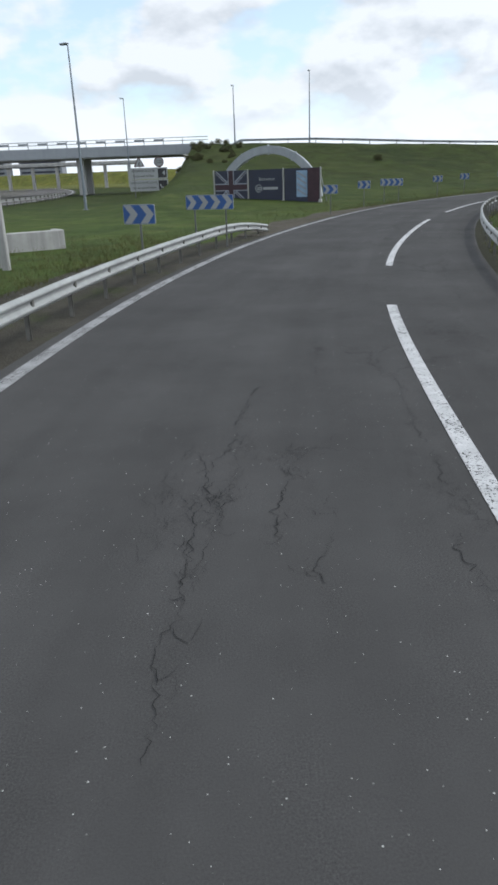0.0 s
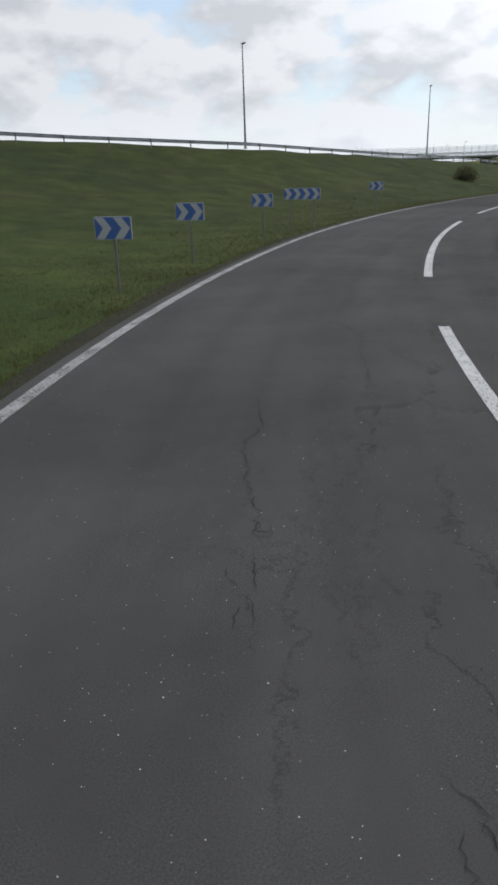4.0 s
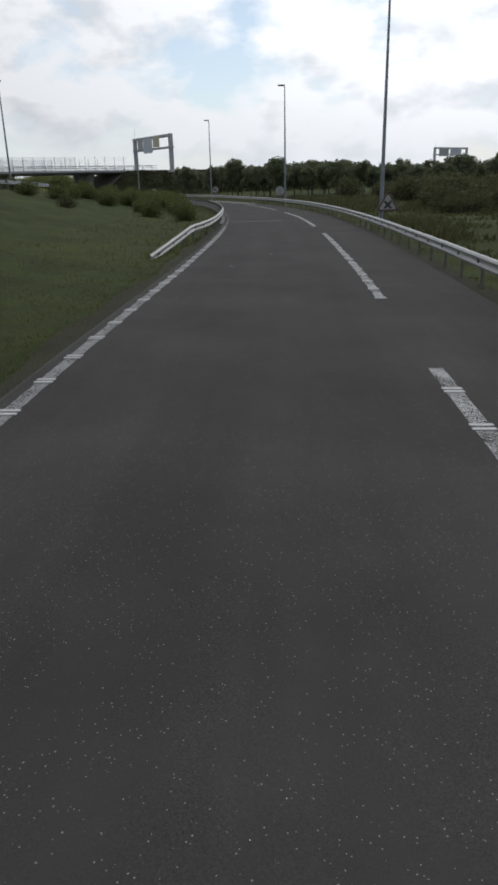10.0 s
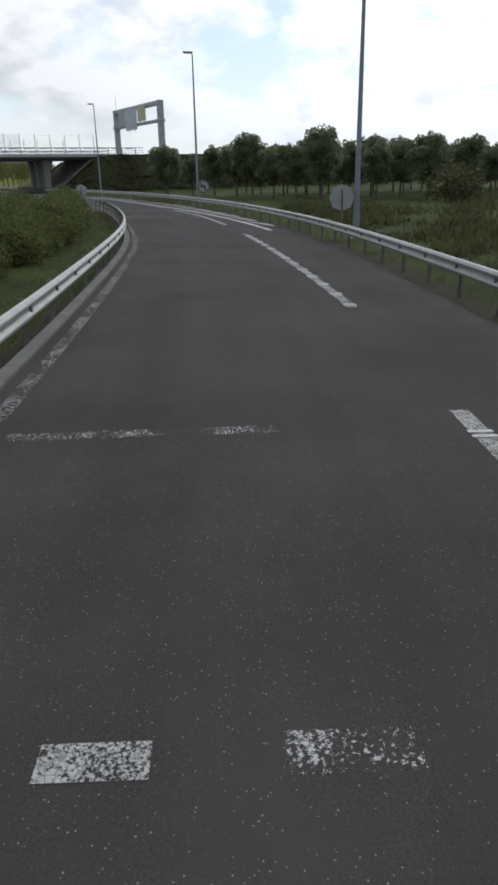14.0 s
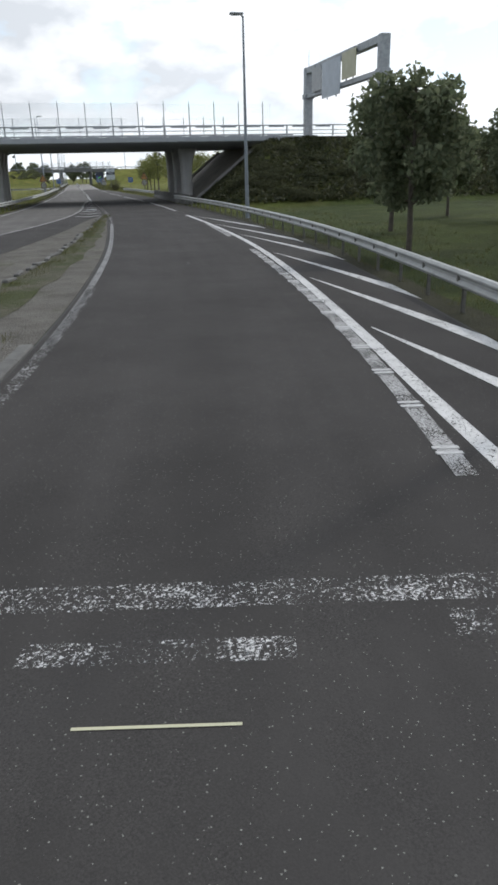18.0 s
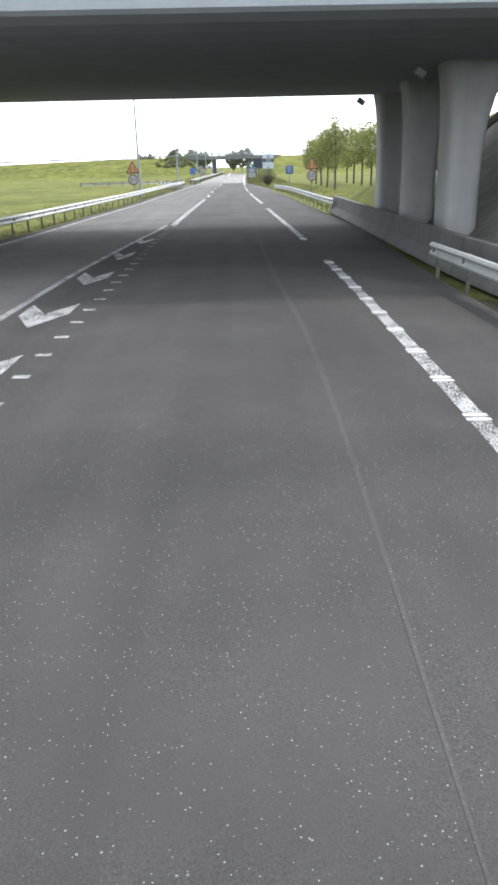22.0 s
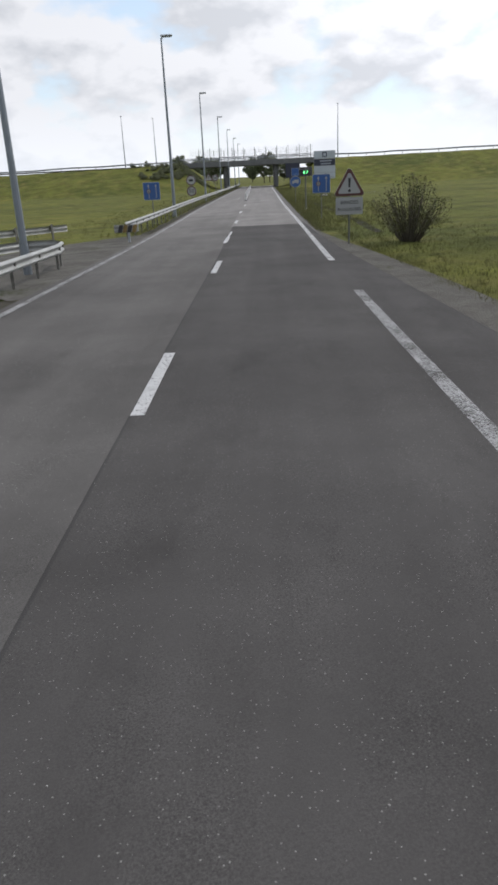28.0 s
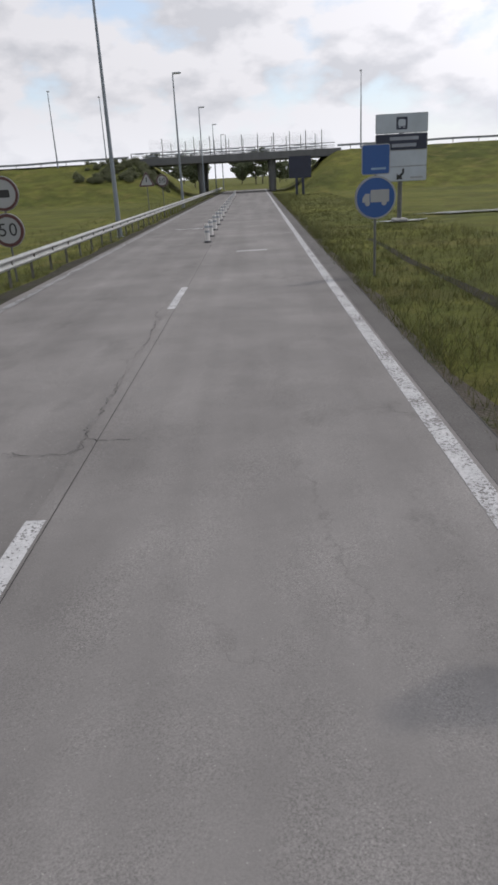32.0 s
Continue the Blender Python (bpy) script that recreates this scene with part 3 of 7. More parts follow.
def plate(outline, thick, y=0.0, bm=None):
    """A flat sheet cut to an outline in x and z, facing -y, with its face at y."""
    own = bmesh.new()
    f = [own.verts.new((x, y, z)) for x, z in outline]
    b = [own.verts.new((x, y + thick, z)) for x, z in outline]
    own.faces.new(f)
    own.faces.new(b[::-1])
    for i in range(len(f)):
        j = (i + 1) % len(f)
        own.faces.new((f[j], f[i], b[i], b[j]))
    bmesh.ops.recalc_face_normals(own, faces=own.faces)
    return join(bm, own)


def rounded(w, h, r, z=0.0, x=0.0, n=5):
    """Outline of a rectangle with round corners about (x, z)."""
    out = []
    for cx, cz, a in ((w / 2 - r, h / 2 - r, 0), (-w / 2 + r, h / 2 - r, 90), (-w / 2 + r, -h / 2 + r, 180), (w / 2 - r, -h / 2 + r, 270)):
        for k in range(n + 1):
            t = radians(a + 90 * k / n)
            out.append((x + cx + r * math.cos(t), z + cz + r * math.sin(t)))
    return out


def disc(r, z=0.0, x=0.0, n=40):
    return [(x + r * math.cos(2 * math.pi * k / n), z + r * math.sin(2 * math.pi * k / n)) for k in range(n)]


def annulus(r1, r0, thick, y, z=0.0, n=40):
    own = bmesh.new()
    ring = []
    for r, yy in ((r1, y), (r0, y), (r0, y + thick), (r1, y + thick)):
        ring.append([own.verts.new((r * math.cos(2 * math.pi * k / n), yy, z + r * math.sin(2 * math.pi * k / n))) for k in range(n)])
    for a in range(4):
        b = (a + 1) % 4
        for k in range(n):
            j = (k + 1) % n
            own.faces.new((ring[a][k], ring[a][j], ring[b][j], ring[b][k]))
    bmesh.ops.recalc_face_normals(own, faces=own.faces)
    return own


def triangle(side, z=0.0, r=0.06, n=4):
    """Outline of an upright triangle with round corners, its centroid at z."""
    h = side * math.sqrt(3) / 2
    corners = [(-side / 2, z - h / 3), (side / 2, z - h / 3), (0, z + 2 * h / 3)]
    c = Vector((0, z))
    out = []
    for k, (x, zz) in enumerate(corners):
        v = (Vector((x, zz)) - c)
        mid = c + v * (1 - 2 * r / v.length)
        a0 = [210, 330, 90][k]
        for q in range(n + 1):
            t = radians(a0 - 60 + 120 * q / n)
            out.append((mid.x + r * math.cos(t), mid.y + r * math.sin(t)))
    return out


def words(text, size, material, parent, x, y, z, name="lettering", align="CENTER", label=""):
    """Raised letters facing -y."""
    cu = bpy.data.curves.new(name, "FONT")
    cu.body, cu.size, cu.align_x, cu.align_y, cu.extrude = text, size, align, "CENTER", 0.002
    cu.resolution_u = 3
    tmp = bpy.data.objects.new(name, cu)
    me = bpy.data.meshes.new_from_object(tmp)
    bpy.data.objects.remove(tmp)
    me.transform(Matrix.Translation((x, y, z)) @ pose(0, 0, 0, 90, 0, 0))
    me.materials.append(material)
    ob = new(name, me)
    ob.parent = parent
    if label:
        ob["label"] = label
    return ob


def ribbon(s0, s1, lo, hi, z=0.0, step=1.5, drop=0.0, cells=1):
    """Vertices and faces of a strip of surface between two lines beside the lane; drop gives it edges."""
    n = max(2, int(abs(s1 - s0) / step) + 1)
    v, f, flat = [], [], []
    wide = cells + 1 + (2 if drop else 0)
    for s in np.linspace(s0, s1, n):
        a, b = (lo(s) if callable(lo) else lo), (hi(s) if callable(hi) else hi)
        ds = list(np.linspace(a, b, cells + 1))
        row = [spot(s, d, z) for d in ds]
        if drop:
            row = [spot(s, a - drop, z - drop)] + row + [spot(s, b + drop, z - drop)]
            ds = [a - drop] + ds + [b + drop]
        v += [tuple(p) for p in row]
        flat += [(d, s) for d in ds]
    for i in range(n - 1):
        for j in range(wide - 1):
            k = i * wide + j
            f.append((k, k + 1, k + 1 + wide, k + wide))
    return v, f, np.array(flat)


# ================= ground =================
def crossing(s, u, across=0.0, z=0.0):
    """A place on the crossing at s: u metres to the right along it, across metres further on."""
    h = radians(heading(s))
    fw, rt = Vector((-math.sin(h), math.cos(h), 0)), Vector((math.cos(h), math.sin(h), 0))
    return spot(s) + rt * u + fw * across + Vector((0, 0, z))


def seg_dist(px, py, pts):
    """Distance of grid points to a polyline with heights, and the height at the nearest place."""
    best = np.full(px.shape, 1e9)
    hz = np.zeros(px.shape)
    for (x0, y0, z0), (x1, y1, z1) in zip(pts, pts[1:]):
        dx, dy = x1 - x0, y1 - y0
        t = np.clip(((px - x0) * dx + (py - y0) * dy) / (dx * dx + dy * dy), 0, 1)
        d = np.hypot(px - x0 - t * dx, py - y0 - t * dy)
        near = d < best
        best = np.where(near, d, best)
        hz = np.where(near, z0 + t * (z1 - z0), hz)
    return best, hz


B_RIDGE = [(-10, 119, 6.9), (2, 116.5, 6.7), (13, 115.5, 6.3), (47, 117.5, 4.9), (88, 134, 3.4), (125, 153, 2.0), (146, 178, 0.9), (160, 200, 0.2)]
S1, S2 = 303.0, 536.0                                # where the two bridges begin
DECK1, DECK2 = 17.2, 13.0


def crossing_bank(px, py, s, deck, ends, slope):
    """The bank that carries a crossing road: ends gives for each side where it starts, how steep, and its crest."""
    h, o = radians(heading(s)), spot(s)
    u = (px - o.x) * math.cos(h) + (py - o.y) * math.sin(h)
    a = -(px - o.x) * math.sin(h) + (py - o.y) * math.cos(h)
    off = np.maximum(np.maximum(-a - 0.3, a - deck - 0.3), 0)
    z = np.zeros(px.shape)
    for side, start, steep, us, zs in ends:
        w = u * side
        z = np.maximum(z, np.minimum(np.interp(w, us, zs) - off * slope, (w - start) * steep))
    return z


def ground_height(px, py):
    """The lie of the land: level beside the lanes, banks up to the crossing roads."""
    path = np.full(px.shape, 1e9)
    side = np.zeros(px.shape)
    for i in range(0, len(LINE), 4):
        d = np.hypot(px - LINE[i, 0], py - LINE[i, 1])
        near = d < path
        path = np.where(near, d, path)
        side = np.where(near, (px - LINE[i, 0]) * TAN[i, 1] - (py - LINE[i, 1]) * TAN[i, 0], side)
    z = np.zeros(px.shape)
    db, zb = seg_dist(px, py, B_RIDGE)
    free = np.maximum(path - 7, 0)
    dd = np.maximum(db - 4, 0)
    f = free / (free + dd + 1e-6)
    bank = zb * np.clip(f, 0, 1) ** 1.35
    bank = np.where(side < 0, bank, 0)
    ends = np.clip(1 - np.maximum(db - 60, 0) / 25, 0, 1)
    west = np.clip((px + 9.5) / 4.5, 0, 1)
    z = np.maximum(z, bank * ends * west)
    z = np.maximum(z, crossing_bank(px, py, S1, DECK1, ((1, 6.6, 0.78, (0, 400), (5.35, 5.35)), (-1, 72, 0.5, (0, 400), (5.35, 5.35))), 0.36))
    z = np.maximum(z, crossing_bank(px, py, S2, DECK2, ((1, 6.0, 0.9, (0, 60, 300), (5.6, 5.8, 5.9)), (-1, 12.3, 0.9, (0, 20, 55, 110, 200, 400), (5.6, 5.6, 5.2, 3.8, 2.6, 2.0))), 0.24))
    ripple = 0.07 * np.sin(px * 0.31 + 1.3 * np.sin(py * 0.13)) * np.sin(py * 0.27) + 0.05 * np.sin(px * 0.9 + py * 0.7)
    far = np.clip((path - 8) / 10, 0, 1)
    return z + ripple * far - 0.07


def spread(lo, hi, step, reach):
    """Even steps in the middle, growing ones out to the horizon."""
    mid = list(np.arange(lo, hi + 0.1, step))
    out, w = [], step
    x = hi
    while x < hi + reach:
        w *= 1.35
        x += w
        out.append(x)
    return np.array([lo - (v - hi) for v in out[::-1]] + mid + out)


def build_ground():
    gx, gy = spread(-110, 420, 3.0, 2600), spread(-70, 640, 3.0, 2600)
    gx, gy = np.unique(np.r_[gx, np.arange(195, 236)]), np.unique(np.r_[gy, np.arange(185, 236)])
    px, py = np.meshgrid(gx, gy)
    z = ground_height(px, py)
    nx, ny = len(gx), len(gy)
    v = np.stack([px.ravel(), py.ravel(), z.ravel()], 1).tolist()
    i = (np.arange(ny - 1)[:, None] * nx + np.arange(nx - 1)[None]).ravel()
    f = np.stack([i, i + 1, i + 1 + nx, i + nx], 1).tolist()
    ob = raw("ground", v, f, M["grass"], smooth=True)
    tagged(ob, "rough green meadow grass on level land and banks", "ground", kind="structure")


def ground_at(x, y):
    return float(ground_height(np.array([[x]]), np.array([[y]]))[0, 0])


build_ground()

# ================= roads =================
road = raw("road", *ribbon(-60, 560, left_edge, right_edge, 0.0, drop=0.12, cells=4), M["road"])
tagged(road, "worn grey asphalt slip road with hairline cracks", "road", kind="structure")
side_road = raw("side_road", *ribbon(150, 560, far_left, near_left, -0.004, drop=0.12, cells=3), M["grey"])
tagged(side_road, "pale worn asphalt lane joining the slip road", "road", kind="structure")


def overlay(name, s0, s1, lo, hi, mat, label, z=0.004, step=1.5):
    ob = raw(name, *ribbon(s0, s1, lo, hi, z, step), M[mat], road)
    ob["label"] = label
    return ob


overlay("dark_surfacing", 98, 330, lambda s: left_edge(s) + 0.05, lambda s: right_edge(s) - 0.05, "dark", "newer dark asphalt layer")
overlay("dark_surfacing", 330, 405, lambda s: along(s, (330, -2.15), (345, -1.6), (360, -1.5), (392, -1.58), (398, -1.72), (405, -1.72)), lambda s: min(right_edge(s) - 0.03, 1.64 if s > 398 else 9), "dark", "dark asphalt layer with pale chips, toned paler as if sunnier")
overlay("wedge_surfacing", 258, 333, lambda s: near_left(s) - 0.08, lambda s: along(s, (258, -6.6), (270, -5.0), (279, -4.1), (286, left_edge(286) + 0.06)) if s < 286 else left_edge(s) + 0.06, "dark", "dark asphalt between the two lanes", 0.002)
overlay("pale_surfacing", 405, 560, lambda s: -1.85, lambda s: right_line(s) + 0.14, "pale", "pale worn asphalt")
overlay("shoulder_surfacing", 397, 560, lambda s: right_edge(s) - 0.02 - (right_edge(s) - right_line(s) - 0.165) * min(1, (s - 396.5) / 13), lambda s: right_edge(s) - 0.02, "edging", "weathered asphalt shoulder")
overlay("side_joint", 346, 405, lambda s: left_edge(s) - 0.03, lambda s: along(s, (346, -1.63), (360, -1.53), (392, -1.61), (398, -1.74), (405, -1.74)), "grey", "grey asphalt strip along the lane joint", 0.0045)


def stripe(name, s0, s1, at, width, mat="line", z=0.008, parent=None, step=1.0, label=""):
    lo = (lambda s: at(s) - width / 2) if callable(at) else at - width / 2
    hi = (lambda s: at(s) + width / 2) if callable(at) else at + width / 2
    ob = raw(name, *ribbon(s0, s1, lo, hi, z, step), M[mat], parent or road, label)
    return ob


def wedge_line(s):
    return along(s, (213, 3.5), (221, 3.2), (228, 2.85), (235, 2.5), (242, 2.25), (256, 2.45), (266, 2.48), (282, 2.2))


def rib_line(s):
    return along(s, (250, -2.66), (280, -2.7), (293, -2.85), (303, -2.87), (312, -2.78), (320, -2.5))


# long white dashes on the right: 20 m painted, 6 m gap
for a, b in ((-12.5, 13.4), (19.2, 36.9), (42.6, 60.5), (66.4, 85.6), (91.7, 111.0), (116.4, 136), (142, 162.4), (168.3, 187.7), (193.8, 211.5), (217.2, 234.6), (287, 306.2), (311.5, 331.3), (337.4, 357.2), (364.3, 382.3)):
    stripe("line_dash", a, b, right_line, 0.18 if a < 66 else 0.2, "line" if a < 110 else "line2")
stripe("edge_line", 213, 281, wedge_line, 0.2, "line")
for a, b in ((238.5, 257.7), (263.3, 272)):
    stripe("edge_line", a, b, lambda s: along(s, (238, 1.93), (245, 2.05), (257, 2.17), (266, 2.22), (272, 2.3)), 0.2, "line2", 0.012)
stripe("edge_line", 388, 560, right_line, 0.19, "line5")
stripe("edge_line", -60, 40, left_line, 0.235, "line4")
stripe("edge_line", 40, 104, left_line, 0.2, "line4")
stripe("edge_line", 104, 170, left_line, 0.19, "line3")
stripe("edge_line", 170, 250, left_line, 0.2, "faint")
stripe("edge_line", 244, 274, rib_line, 0.16, "line3")
stripe("edge_line", 274, 290, rib_line, 0.14, "faint")
stripe("edge_line", 320, 346.5, lambda s: along(s, (320, -2.55), (334, -2.0), (346, -1.6)), 0.27, "line2")
stripe("edge_line", 256, 320, lambda s: near_left(s) - 0.12, 0.16, "line2", parent=side_road)
stripe("edge_line", 240, 560, lambda s: far_left(s) + 0.3, 0.18, "line2", parent=side_road)
stripe("edge_line", 395.4, 398.4, -1.65, 0.15)
stripe("edge_line", 398.5, 401.3, -1.66, 0.10)
for a in (352, 363, 374.2, 386.2, 407.5, 419.2, 431.3):
    stripe("line_dash", a, a + 2.9, lambda s: -1.45 if s < 392 else (-1.72 if s < 415 else -1.82), 0.16, "line")
for k in range(24, 68):
    stripe("line_tick", 242 + k * 1.11, 242.15 + k * 1.11, rib_line, 0.22, "line2", 0.012)
r = np.random.default_rng(31)
for k in range(22):          # loose remains of older ribs beside the broad line
    a = 317.5 + k * 0.95 + float(r.uniform(-0.1, 0.1))
    off = float(r.choice((-0.14, 0.12)))
    stripe("line_tick", a, a + 0.14 + 0.1 * r.random(), lambda s, off=off: along(s, (317, -2.62), (320, -2.55), (334, -2.0), (346, -1.6)) + off, 0.13 + 0.1 * r.random(), "line2", 0.0125)
# slanted bars of the painted wedge
for a in (219.9, 224.5, 229.1, 233.6, 238.6, 244.5, 250.4, 256.5, 264.3, 271.2, 279.8):
    slant = max(3.0, 4.0 + (a - 229) * 0.135)
    d0, d1 = wedge_line(a) + 0.25, right_rail(a - slant) - 0.3
    n = 5
    v = []
    for k in range(n + 1):
        q = k / n
        for w in (0.0, 0.15 + 1.9 * q):
            v.append(tuple(spot(a - slant * q - w, d0 + (d1 - d0) * q, 0.009)))
    raw("wedge_bar", v, [(2 * k, 2 * k + 1, 2 * k + 3, 2 * k + 2) for k in range(n)], M["line"], road)
# chevrons on the left wedge before and under the bridge
for a in (282.8, 286.8, 290.6, 294.3, 298.3, 302.8, 307.3, 311.6):
    lo, hi = near_left(a) - 0.12, rib_line(a)
    mid, w = (lo + hi) / 2, max(0.28, min(0.8, (hi - lo) / 2 - 0.3))
    deep = 1.05 if a > 292 else 0.75
    v = [tuple(spot(a + e, mid + d, 0.012)) for e, d in ((0, 0), (1.15, w), (1.15 + deep, w), (deep + 0.15, 0), (1.1 + deep, -w), (1.1, -w))]
    raw("wedge_chevron", v, [(0, 1, 2, 3), (0, 3, 4, 5)], M["line2"], road)
# worn cross lines
for a, lo, hi, mat, w in ((174.8, -2.5, 0.85, "line2", 0.17), (174.5, -2.45, 0.9, "flakes", 0.2), (175.1, 1.1, 2.0, "flakes", 0.2), (187.2, -2.2, 0.5, "flakes", 0.2), (183, -0.9, -0.4, "line2", 0.22), (183, 0.2, 0.8, "faint", 0.25),
                       (224.8, -1.1, 1.8, "faint", 0.12), (227.7, -2.5, -1.15, "line2", 0.24), (227.9, -1.0, 0.3, "flakes", 0.22), (228.1, 0.95, 1.75, "line2", 0.22), (234.6, -1.85, 1.9, "line2", 0.2),
                       (236.75, -1.5, 1.8, "flakes", 0.28), (236.25, -1.2, 0.3, "flakes", 0.2), (236.4, 1.2, 1.8, "flakes", 0.26),
                       (230.7, -2.5, -1.3, "faint", 0.2), (231.3, -0.8, 0.35, "faint", 0.2), (231.3, 1.0, 1.7, "line2", 0.16), (224.7, -2.4, -1.65, "faint", 0.2), (225.1, 1.4, 1.8, "line2", 0.2),
                       (442.1, -0.78, 0.26, "line5", 0.3), (455.0, -4.3, -2.8, "line5", 0.35), (449, 0.9, 1.5, "faint", 0.25)):
    stripe("cross_line", a, a + w, lambda s, lo=lo, hi=hi: (lo + hi) / 2, hi - lo, mat, 0.009, step=0.1)

joint_line = lambda s: along(s, (285, 0.75), (297, 0.9), (305, 0.75), (320, 1.1), (338, 1.5), (349, 1.4))  # noqa: E731
overlay("worn_band", 286, 349, lambda s: joint_line(s) - 0.055 * min(1, (s - 286) / 16), lambda s: joint_line(s) + 0.055 * min(1, (s - 286) / 16), "joint", "paler joint in the asphalt", 0.0065)
stripe("tar_seam", 405, 450, lambda s: along(s, (405, -1.75), (428, -1.72), (450, -1.9)), 0.007, "tar", 0.007)
overlay("repair_patch", 332.8, 333.5, lambda s: 0.45 + 0.025 * math.sin(s * 9), lambda s: 1.72 + 0.03 * math.sin(s * 7), "patch", "paler repair patch in the asphalt", 0.0068, 0.1)
for s0, s1, dc, wide, mat in ((324.2, 328.2, 3.95, 0.5, "patch"), (330.5, 332.2, 4.3, 0.25, "patch")):
    edge = lambda s, s0=s0, s1=s1, wide=wide: wide * math.sin(math.pi * min(1, max(0, (s - s0) / (s1 - s0)))) ** 0.6 * (1 + 0.35 * math.sin(s * 7.3) * math.sin(s * 3.1))  # noqa: E731
    overlay("puddle_stain", s0, s1, lambda s, dc=dc, edge=edge: dc - edge(s), lambda s, dc=dc, edge=edge: dc + edge(s) * 0.8, mat, "pale dried puddle stain on the shoulder", 0.006, 0.12)
stripe("yellow_scrape", 235.79, 235.81, -0.4, 0.8, "paleyellow", 0.009, step=0.01, label="thin yellow scrape across the lane")
# pairs of raised ribs across the lines
rib = box((0.25, 0.07, 0.012), (0, 0, 0.012), bevel=0.004)
rib_mesh = bpy.data.meshes.new("line_rib")
rib.to_mesh(rib_mesh)
rib.free()
rib_mesh.materials.append(M["ribpaint"])
for at, a, b in ((right_line, 120, 136), (right_line, 142, 162), (right_line, 168, 187.5), (right_line, 194, 211), (right_line, 217.5, 234.5), (lambda s: along(s, (238, 1.93), (245, 2.05), (257, 2.17)), 239, 257.5), (right_line, 288, 306), (right_line, 312, 331), (right_line, 338, 357), (left_line, 122, 166)):
    s = a
    while s < b:
        for k in (0.0, 0.13):
            o = new("line_rib", rib_mesh)
            o.parent = road
            p = spot(s + k, at(s))
            o.matrix_basis = Matrix.Translation(p) @ pose(0, 0, 0, 0, 0, heading(s))
        s += 1.35


# open cracks that wander along the wheel tracks, with short side branches
def crack_run(r, p, q, wide, jag=0.012):
    """A jagged crack from p to q, each (along, across): corner points with their widths."""
    p, q = np.array(p, float), np.array(q, float)
    length = float(np.hypot(*(q - p)))
    n = max(5, int(length / 0.032))
    t = np.linspace(0, 1, n)
    side = np.array((-(q - p)[1], (q - p)[0])) / max(length, 1e-6)
    drift = np.cumsum(r.normal(size=n)) * 0.016
    drift -= np.linspace(0, drift[-1], n)
    off = drift + r.normal(size=n) * jag
    pts = p + t[:, None] * (q - p) + off[:, None] * side
    w = wide * np.clip(np.convolve(r.random(n + 4), np.ones(5) / 5, "valid") * 3.0 - 0.85, 0.12, 1.4) * np.sin(np.pi * np.clip(t, 0.03, 0.97)) ** 0.35
    return pts, w


def crack_mesh(v, f, pts, w):
    k = len(v)
    t = np.gradient(pts, axis=0)
    t /= np.linalg.norm(t, axis=1)[:, None] + 1e-9
    for (s, d), (ts, td), h in zip(pts, t, w):
        v += [tuple(spot(s - td * h / 2, d + ts * h / 2, 0.0075)), tuple(spot(s + td * h / 2, d - ts * h / 2, 0.0075))]
    f += [(k + 2 * i, k + 2 * i + 1, k + 2 * i + 3, k + 2 * i + 2) for i in range(len(pts) - 1)]


def crack(seed, *knots, wide=0.009, branches=1.0):
    """One crack system through knots (along, across): a main line, side branches and a few closed plates."""
    r = np.random.default_rng(seed)
    v, f = [], []
    for p, q in zip(knots, knots[1:]):
        pts, w = crack_run(r, p, q, wide)
        crack_mesh(v, f, pts, w)
        for k in range(int(len(pts) * 0.16 * branches)):
            a = pts[int(r.integers(len(pts)))]
            b = a + np.array((r.normal() * 0.10, r.choice((-1, 1)) * r.uniform(0.04, 0.15)))
            bp, bw = crack_run(r, a, b, wide * 0.62, 0.010)
            crack_mesh(v, f, bp, bw)
            if r.random() < 0.45:
                bp, bw = crack_run(r, b, b + np.array((r.uniform(0.08, 0.25), r.normal() * 0.03)), wide * 0.5, 0.010)
                crack_mesh(v, f, bp, bw)
    raw("crack", v, f, M["tar"], road, "open branching crack in the asphalt")


